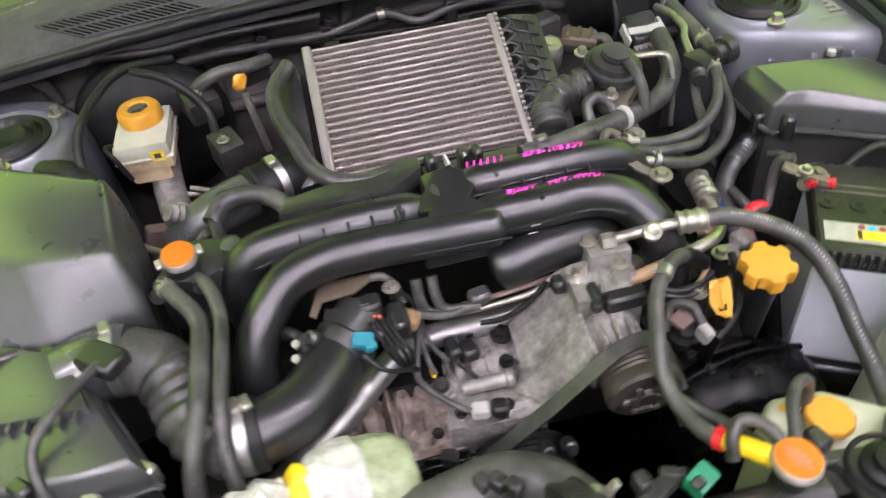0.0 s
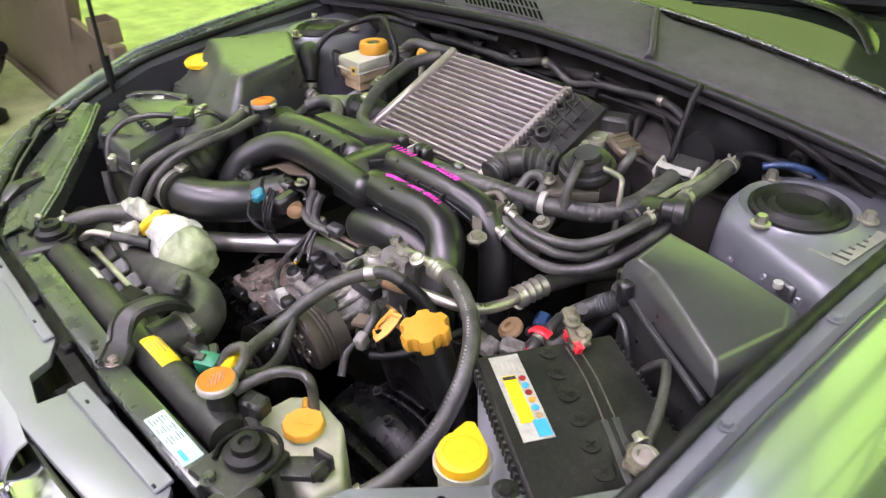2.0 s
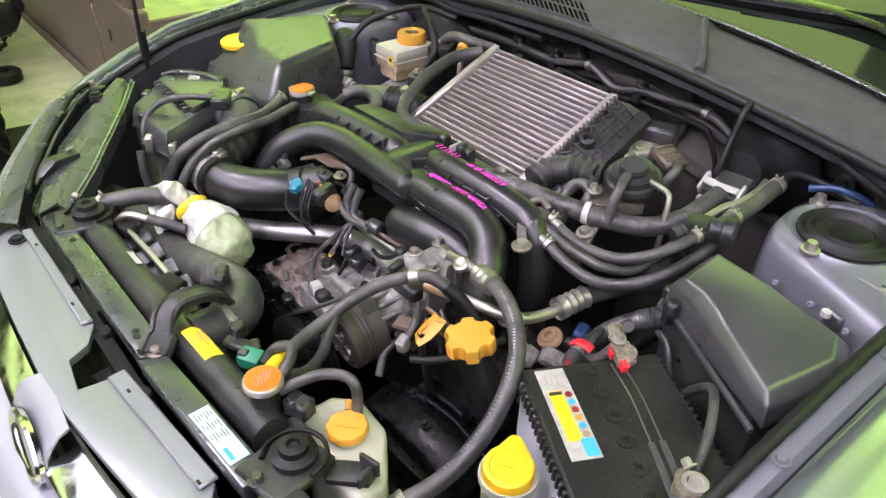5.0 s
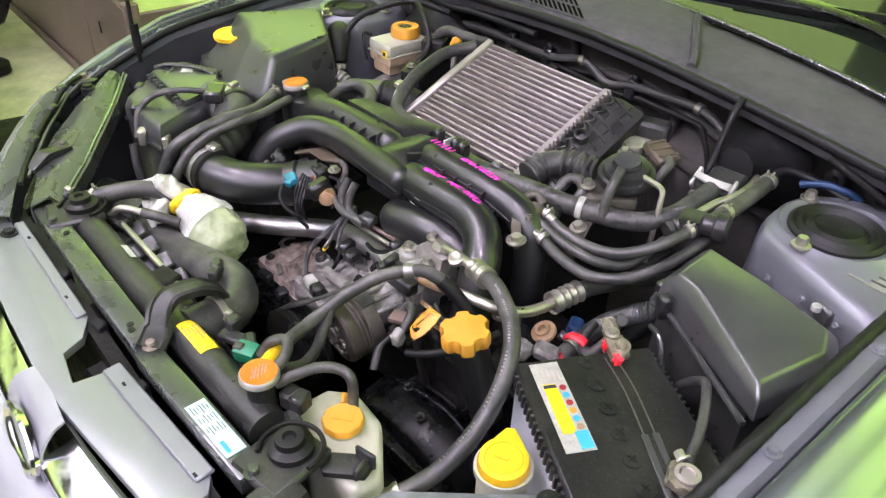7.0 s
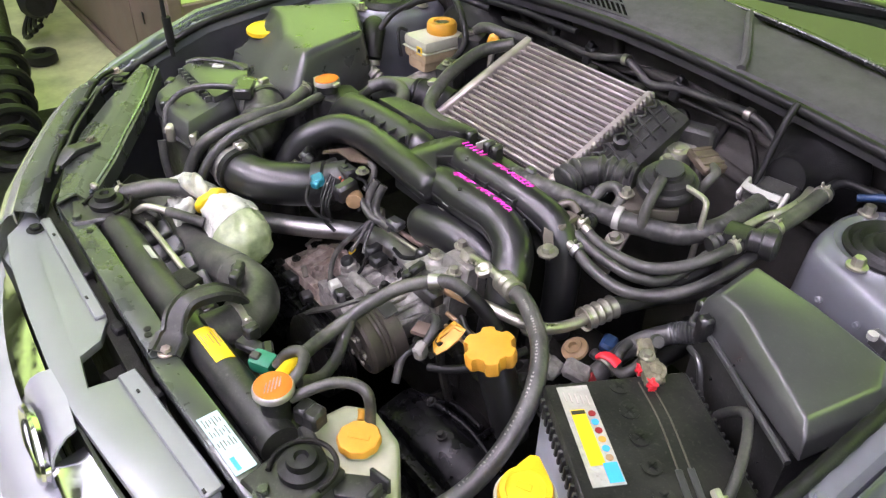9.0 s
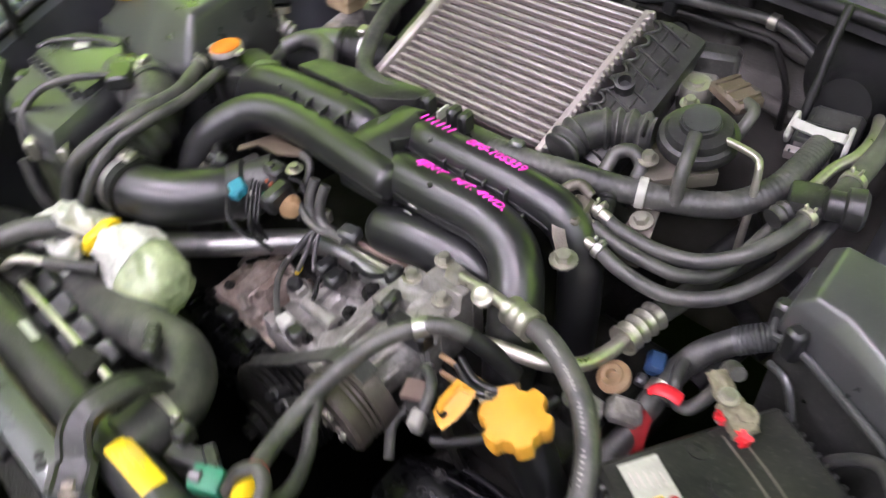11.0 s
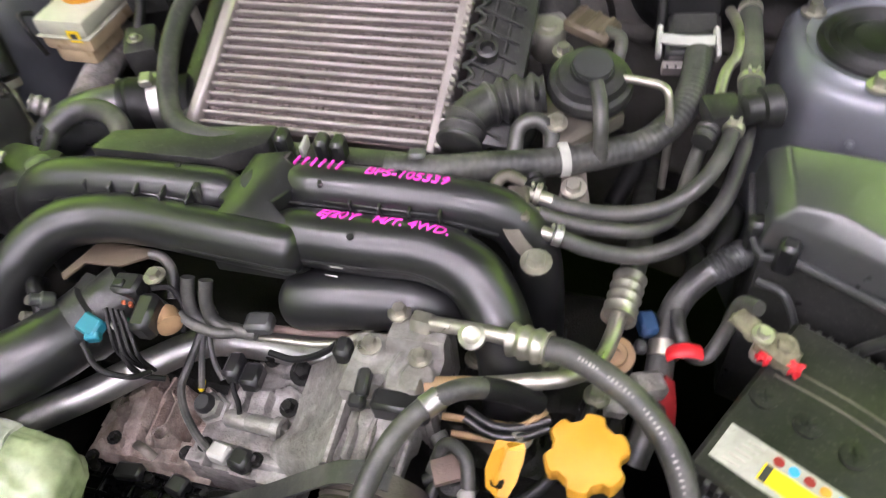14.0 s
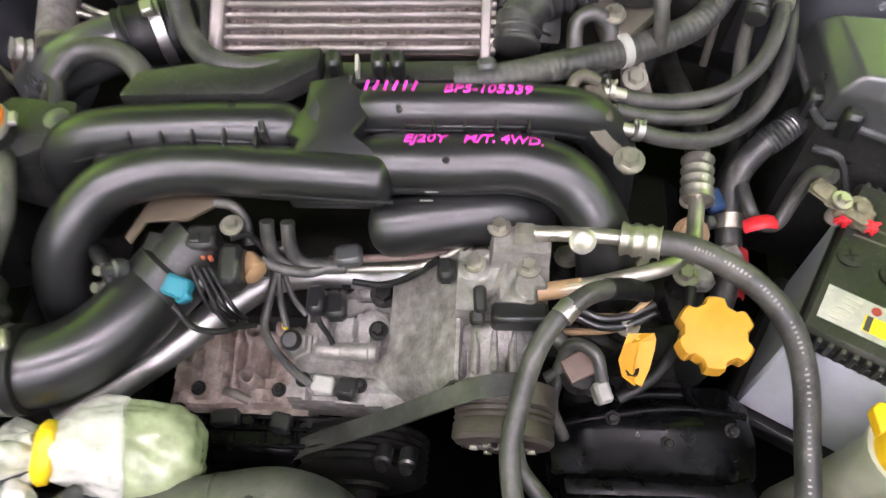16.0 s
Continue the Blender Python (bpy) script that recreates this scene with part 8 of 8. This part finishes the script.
part("body", box(B(), (0.425, 0.182, 0.885), (0.035, 0.04, 0.022), (0, 0, 20), 0.006, 2), PLASTIC_DUSTY, val)
part("spring", lathe(B(), (0.415, 0.165, 0.88), V(-0.3, -1, -0.2), [(0.010, 0), (0.012, 0.004), (0.010, 0.008), (0.012, 0.012), (0.010, 0.016), (0.011, 0.02)], 16), PLASTIC_DUSTY, val)

lm = hose("wiring_loom", [(0.12, 0.062, 0.872), (0.17, 0.068, 0.874), (0.215, 0.088, 0.868), (0.265, 0.108, 0.862), (0.315, 0.132, 0.858), (0.36, 0.158, 0.860), (0.388, 0.195, 0.872), (0.396, 0.235, 0.884), (0.398, 0.268, 0.892)], 0.0145, "thick ribbed black wiring loom to the firewall plug", ribs=62, category="wiring")
clamp(lm, (0.283, 0.117, 0.861), (1, 0.45, -0.05), 0.0155, 0.010, WHITE, False, "cable_strap")
part("loop", tube(B(), [(0.235, 0.115, 0.865), (0.236, 0.135, 0.88), (0.252, 0.142, 0.886), (0.268, 0.135, 0.878), (0.27, 0.12, 0.865)], 0.008, 12), RUBBER, lm)
part("branch", tube(B(), [(0.255, 0.098, 0.858), (0.265, 0.075, 0.85), (0.262, 0.05, 0.83), (0.25, 0.04, 0.80)], 0.010, 12, 14, radius=lambda s_: 1 + 0.08 * math.sin(s_ * 2 * math.pi * 12)), RUBBER_DARK, lm)
fw = thing("firewall_plug", (0.385, 0.29, 0.88), "black multi-pin plug with white locking lever", "connector")
part("plug", box(B(), (0.387, 0.292, 0.878), (0.050, 0.030, 0.030), (20, 0, 8), 0.004), PLASTIC, fw)
part("socket", box(B(), (0.390, 0.320, 0.880), (0.056, 0.040, 0.034), (20, 0, 8), 0.006), PLASTIC_DUSTY, fw)
rows = [[V(x, y + d, z + 0.5 * d) for d in (0.0, 0.005, 0.010)] for x, y, z in ((0.354, 0.286, 0.888), (0.358, 0.280, 0.894), (0.368, 0.277, 0.895), (0.385, 0.276, 0.895), (0.402, 0.279, 0.895), (0.412, 0.283, 0.894), (0.416, 0.290, 0.888))]
part("lever", sheet(B(), rows, 0.004), WHITE, fw, "white plastic locking lever")
for p, rz in (((0.356, 0.292, 0.886), 5), ((0.415, 0.296, 0.886), 12)):
    part("lever_arm", box(B(), p, (0.006, 0.034, 0.018), (30, 0, rz), 0.002), WHITE, fw)
part("pin_row", box(B(), (0.385, 0.274, 0.868), (0.046, 0.010, 0.014), (20, 0, 8), 0.001), ALU, fw)
for k in range(5):
    part("pin_rib", box(B(), (0.368 + 0.0085 * k, 0.2685 + 0.0012 * k, 0.868), (0.0022, 0.004, 0.012), (20, 0, 8), 0), PLASTIC, fw)
part("grommet", lathe(B(), (0.385, 0.44, 0.885), V(0, -1, 0.15), [(0.075, 0), (0.078, 0.01), (0.07, 0.022), (0.05, 0.04), (0.035, 0.07), (0.03, 0.10)], 32), RUBBER_DARK, fw, "large black rubber grommet")
hg = thing("lifting_bracket", (0.29, 0.1, 0.84), "zinc lifting bracket with bolts behind the manifold", "bracket")
part("upright", sheet(B(), [[V(0.272, 0.205, 0.858), V(0.295, 0.21, 0.858)], [V(0.278, 0.15, 0.866), V(0.298, 0.153, 0.866)], [V(0.284, 0.11, 0.842), V(0.308, 0.112, 0.842)], [V(0.284, 0.085, 0.832), V(0.315, 0.09, 0.832)], [V(0.285, 0.07, 0.80), V(0.315, 0.075, 0.80)]], 0.004), BRACKETMAT, hg)
part("bolt", bolt(B(), (0.297, 0.10, 0.840), (0, -0.3, 1), 0.008, 0.008), ZINC, hg)

ac = thing("air_con_pipe", (0.36, 0.0, 0.75), "air conditioning line, rubber hose crimped to bare pipe", "pipe")
part("rubber_hose", tube(B(), [(0.37, 0.30, 0.70), (0.365, 0.22, 0.73), (0.366, 0.15, 0.762), (0.367, 0.09, 0.783), (0.364, 0.045, 0.793), (0.361, 0.020, 0.794)], 0.0125, 16), RUBBER, ac)
crimp(ac, (0.363, 0.036, 0.795), (0.358, -0.010, 0.793), 0.0165, 4)
part("bare_pipe", tube(B(), [(0.358, -0.008, 0.793), (0.355, -0.032, 0.792), (0.347, -0.064, 0.796), (0.325, -0.090, 0.803), (0.29, -0.104, 0.805), (0.25, -0.113, 0.80), (0.205, -0.117, 0.79)], 0.0078, 14), ZINC, ac, "bare metal pipe with copper tint")
part("copper_end", tube(B(), [(0.245, -0.1135, 0.7985), (0.205, -0.117, 0.79)], 0.0084, 14, 3), TAN, ac)
tb = thing("sensor_cluster", (0.38, -0.01, 0.74), "blue and tan connectors beside the bare pipe", "connector")
part("tan_cap", lathe(B(), (0.362, -0.022, 0.745), V(-0.2, -0.5, 1), [(0.015, 0), (0.018, 0.003), (0.018, 0.008), (0.012, 0.011), (0.011, 0.014), (0.006, 0.014), (0.005, 0.008), (0, 0.008)], 20), TAN, tb)
part("blue_connector", box(B(), (0.385, 0.012, 0.758), (0.020, 0.026, 0.016), (10, 10, 25), 0.004), BLUE, tb)
part("blue_connector", box(B(), (0.382, -0.008, 0.748), (0.012, 0.014, 0.012), (0, 10, 10), 0.003), PLASTIC_GREY, tb)
part("grey_block", box(B(), (0.392, -0.052, 0.75), (0.035, 0.026, 0.02), (10, 15, 30), 0.005), CAST, tb)
part("grey_block", box(B(), (0.365, -0.07, 0.745), (0.026, 0.03, 0.02), (0, 15, 10), 0.005), CAST, tb)

bl = hose("battery_cable", [(0.470, 0.088, 0.80), (0.452, 0.075, 0.795), (0.43, 0.062, 0.78), (0.412, 0.042, 0.765), (0.404, 0.015, 0.752), (0.402, -0.02, 0.738), (0.40, -0.06, 0.72), (0.39, -0.10, 0.69)], 0.0135, "taped black cable loom beside the battery", category="cable")
part("tape_wrap", tube(B(), [(0.465, 0.085, 0.799), (0.452, 0.075, 0.795), (0.436, 0.066, 0.785)], 0.0145, 16, 10, radius=lambda s_: 1 + 0.05 * math.sin(s_ * 60)), PLASTIC_GREY, bl)
clamp(bl, (0.4035, -0.005, 0.745), (0, -1, -0.4), 0.0138, 0.016, ZINC, False, "silver_sleeve")
rd = thing("terminal_lead", (0.43, -0.01, 0.76), "black lead with red sleeve and red cover", "cable")
part("lead", tube(B(), [(0.470, -0.012, 0.838), (0.458, 0.0, 0.825), (0.452, -0.004, 0.79), (0.44, -0.02, 0.768), (0.424, -0.018, 0.765), (0.414, 0.0, 0.772), (0.41, 0.02, 0.775)], 0.007, 12), RUBBER, rd)
part("red_sleeve", tube(B(), [(0.406, -0.030, 0.776), (0.413, -0.030, 0.783), (0.424, -0.028, 0.784), (0.433, -0.026, 0.780)], 0.0080, 12, 4, flat=0.5), RED, rd, "bright red sleeve")
part("red_cover", sheet(B(), [[V(0.398, -0.046, 0.748), V(0.404, -0.058, 0.735), V(0.412, -0.07, 0.70)], [V(0.408, -0.040, 0.755), V(0.414, -0.055, 0.740), V(0.42, -0.068, 0.70)], [V(0.416, -0.040, 0.748), V(0.421, -0.055, 0.730), V(0.425, -0.068, 0.69)]], 0.003), DARKRED, rd, "dark red plastic terminal cover")
hose("earth_cable", [(0.648, -0.122, 0.824), (0.632, -0.080, 0.836), (0.608, -0.036, 0.838), (0.588, -0.010, 0.826), (0.560, -0.004, 0.79), (0.55, -0.002, 0.74)], 0.0056, "grey-black earth cable at the battery", category="cable")

# ---- pipes on the firewall and at the back ----
fp1 = hose("firewall_pipe", [(-0.42, 0.40, 0.905), (-0.28, 0.43, 0.910)] + [(-0.096, 0.434, 0.908), (-0.004, 0.434, 0.926), (0.056, 0.434, 0.902), (0.112, 0.434, 0.915), (0.184, 0.434, 0.92), (0.254, 0.434, 0.922), (0.3, 0.434, 0.905)] + [(0.35, 0.43, 0.87)], 0.0072, "dark rubber pipe with zinc clamps along the firewall", RUBBER, category="pipe", group="firewall pipes")
clamp(fp1, (-0.004, 0.434, 0.926), (1, 0, 0.1), 0.0095, 0.012, ZINC, False)
clamp(fp1, (0.254, 0.434, 0.922), (1, 0, -0.1), 0.0095, 0.012, ZINC, False)
hose("firewall_pipe", [(-0.40, 0.41, 0.895), (-0.26, 0.438, 0.90)] + [(-0.098, 0.438, 0.895), (0.068, 0.438, 0.889), (0.119, 0.438, 0.895), (0.193, 0.438, 0.895), (0.251, 0.438, 0.894), (0.266, 0.438, 0.884), (0.29, 0.438, 0.836)] + [(0.294, 0.438, 0.78)], 0.0045, "thin dark pipe bending down the firewall", GRIME, category="pipe", group="firewall pipes")
for x, z in ((-0.20, 0.908), (-0.096, 0.904), (0.112, 0.909)):
    c = thing("pipe_clip", (x, 0.44, z), "black plastic pipe clip on the firewall", "clip", "pipe clips")
    part("block", box(B(), (x, 0.440, z), (0.022, 0.022, 0.040), (0, 8, 0), 0.004), PLASTIC, c)
    part("tab", box(B(), (x + 0.006, 0.432, z + 0.024), (0.012, 0.010, 0.012), (0, 20, 0), 0.002), PLASTIC, c)
hose("thin_silver_pipe", [(0.322, 0.195, 0.906), (0.345, 0.190, 0.908), (0.366, 0.184, 0.908), (0.374, 0.176, 0.90), (0.379, 0.166, 0.86), (0.38, 0.16, 0.80)], 0.0042, "thin silver vacuum pipe", ZINC, category="pipe")
hose("bonnet_cable", [(0.348, 0.385, 0.988), (0.350, 0.365, 0.968), (0.353, 0.342, 0.925), (0.355, 0.324, 0.888), (0.352, 0.325, 0.86)], 0.0052, "black strap hanging down the firewall", RUBBER_DARK, category="strap")
hose("drain_hose", [(-0.16, 0.30, 0.935), (-0.185, 0.25, 0.925), (-0.182, 0.20, 0.912), (-0.168, 0.155, 0.902), (-0.152, 0.115, 0.884), (-0.125, 0.085, 0.876), (-0.08, 0.075, 0.872), (-0.03, 0.085, 0.868)], 0.0115, "black ribbed hose beside the intercooler", ribs=0)
hose("breather_hose", [(-0.288, 0.068, 0.860), (-0.272, 0.092, 0.868), (-0.245, 0.100, 0.870), (-0.215, 0.092, 0.868), (-0.19, 0.068, 0.86), (-0.175, 0.045, 0.84)], 0.0125, "black breather hose behind the filler tank")
sv = thing("silver_link", (-0.39, 0.13, 0.78), "bent silver pipe below the brake cylinder", "pipe")
part("pipe", tube(B(), [(-0.435, 0.165, 0.84), (-0.424, 0.153, 0.825), (-0.415, 0.143, 0.797), (-0.385, 0.125, 0.785), (-0.34, 0.09, 0.80), (-0.30, 0.07, 0.845)], 0.0055, 10), ZINC, sv)
part("rubber_elbow", tube(B(), [(-0.510, 0.215, 0.880), (-0.475, 0.197, 0.886), (-0.450, 0.178, 0.872), (-0.437, 0.167, 0.846)], 0.021, 20, 6, radius=lambda s_: 1.15 - 0.35 * s_), RUBBER_DARK, sv, "black rubber elbow")
part("elbow_clamp", lathe(B(), (-0.436, 0.166, 0.843), V(0.25, -0.25, -1), [(0.013, 0), (0.0145, 0.001), (0.0145, 0.010), (0.013, 0.011)], 20), ZINC, sv)
part("bracket", box(B(), (-0.395, 0.155, 0.77), (0.03, 0.02, 0.07), (0, 20, 20), 0.003), RUSTPLATE, sv)
for p, s_ in (((-0.30, 0.32, 0.89), (0.05, 0.05, 0.04)), ((-0.22, 0.37, 0.90), (0.05, 0.03, 0.03)), ((-0.27, 0.24, 0.85), (0.04, 0.05, 0.05))):
    m_ = thing("junction_block", p, "small dark connector block in the engine bay", "connector", "junction blocks")
    part("block", box(B(), p, s_, (10, 0, 25), 0.006, 2), PLASTIC_DUSTY, m_)
    part("nut", bolt(B(), V(*p) + V(0, -0.01, s_[2] * 0.5), (0, 0, 1), 0.006, 0.006), ZINC, m_)
for pts in ([(-0.455, 0.18, 0.88), (-0.45, 0.24, 0.93), (-0.40, 0.33, 0.955), (-0.33, 0.38, 0.94)], [(-0.38, 0.33, 0.955), (-0.33, 0.31, 0.94), (-0.29, 0.29, 0.90), (-0.28, 0.25, 0.87)], [(-0.55, 0.41, 0.93), (-0.45, 0.40, 0.95), (-0.35, 0.39, 0.95), (-0.25, 0.395, 0.955), (-0.1, 0.40, 0.955)], [(0.44, 0.345, 0.905), (0.45, 0.38, 0.91), (0.50, 0.40, 0.90), (0.54, 0.395, 0.895)]):
    hose("cable", pts, 0.0065, "thin black cable at the back of the engine bay", RUBBER_DARK, category="cable", group="rear cables")
hose("blue_cable", [(0.47, 0.385, 0.895), (0.50, 0.395, 0.905), (0.53, 0.40, 0.905), (0.55, 0.41, 0.895)], 0.0055, "short blue cable behind the strut tower", BLUE, category="cable")
hose("corner_strap", [(0.62, 0.40, 0.90), (0.56, 0.385, 0.93), (0.50, 0.375, 0.955)], 0.006, "dark strap at the cowl corner", GRIME, category="strap")
for p in ((0.41, 0.06, 0.70), (0.44, 0.12, 0.72), (0.33, 0.20, 0.72), (0.20, 0.22, 0.74)):
    hose("lower_cable", [V(*p), V(*p) + V(0.02, 0.06, 0.03), V(*p) + V(0.0, 0.12, 0.0), V(*p) + V(-0.05, 0.18, -0.04)], 0.012, "dark cable low in the engine bay", RUBBER_DARK, category="cable", group="lower cables")
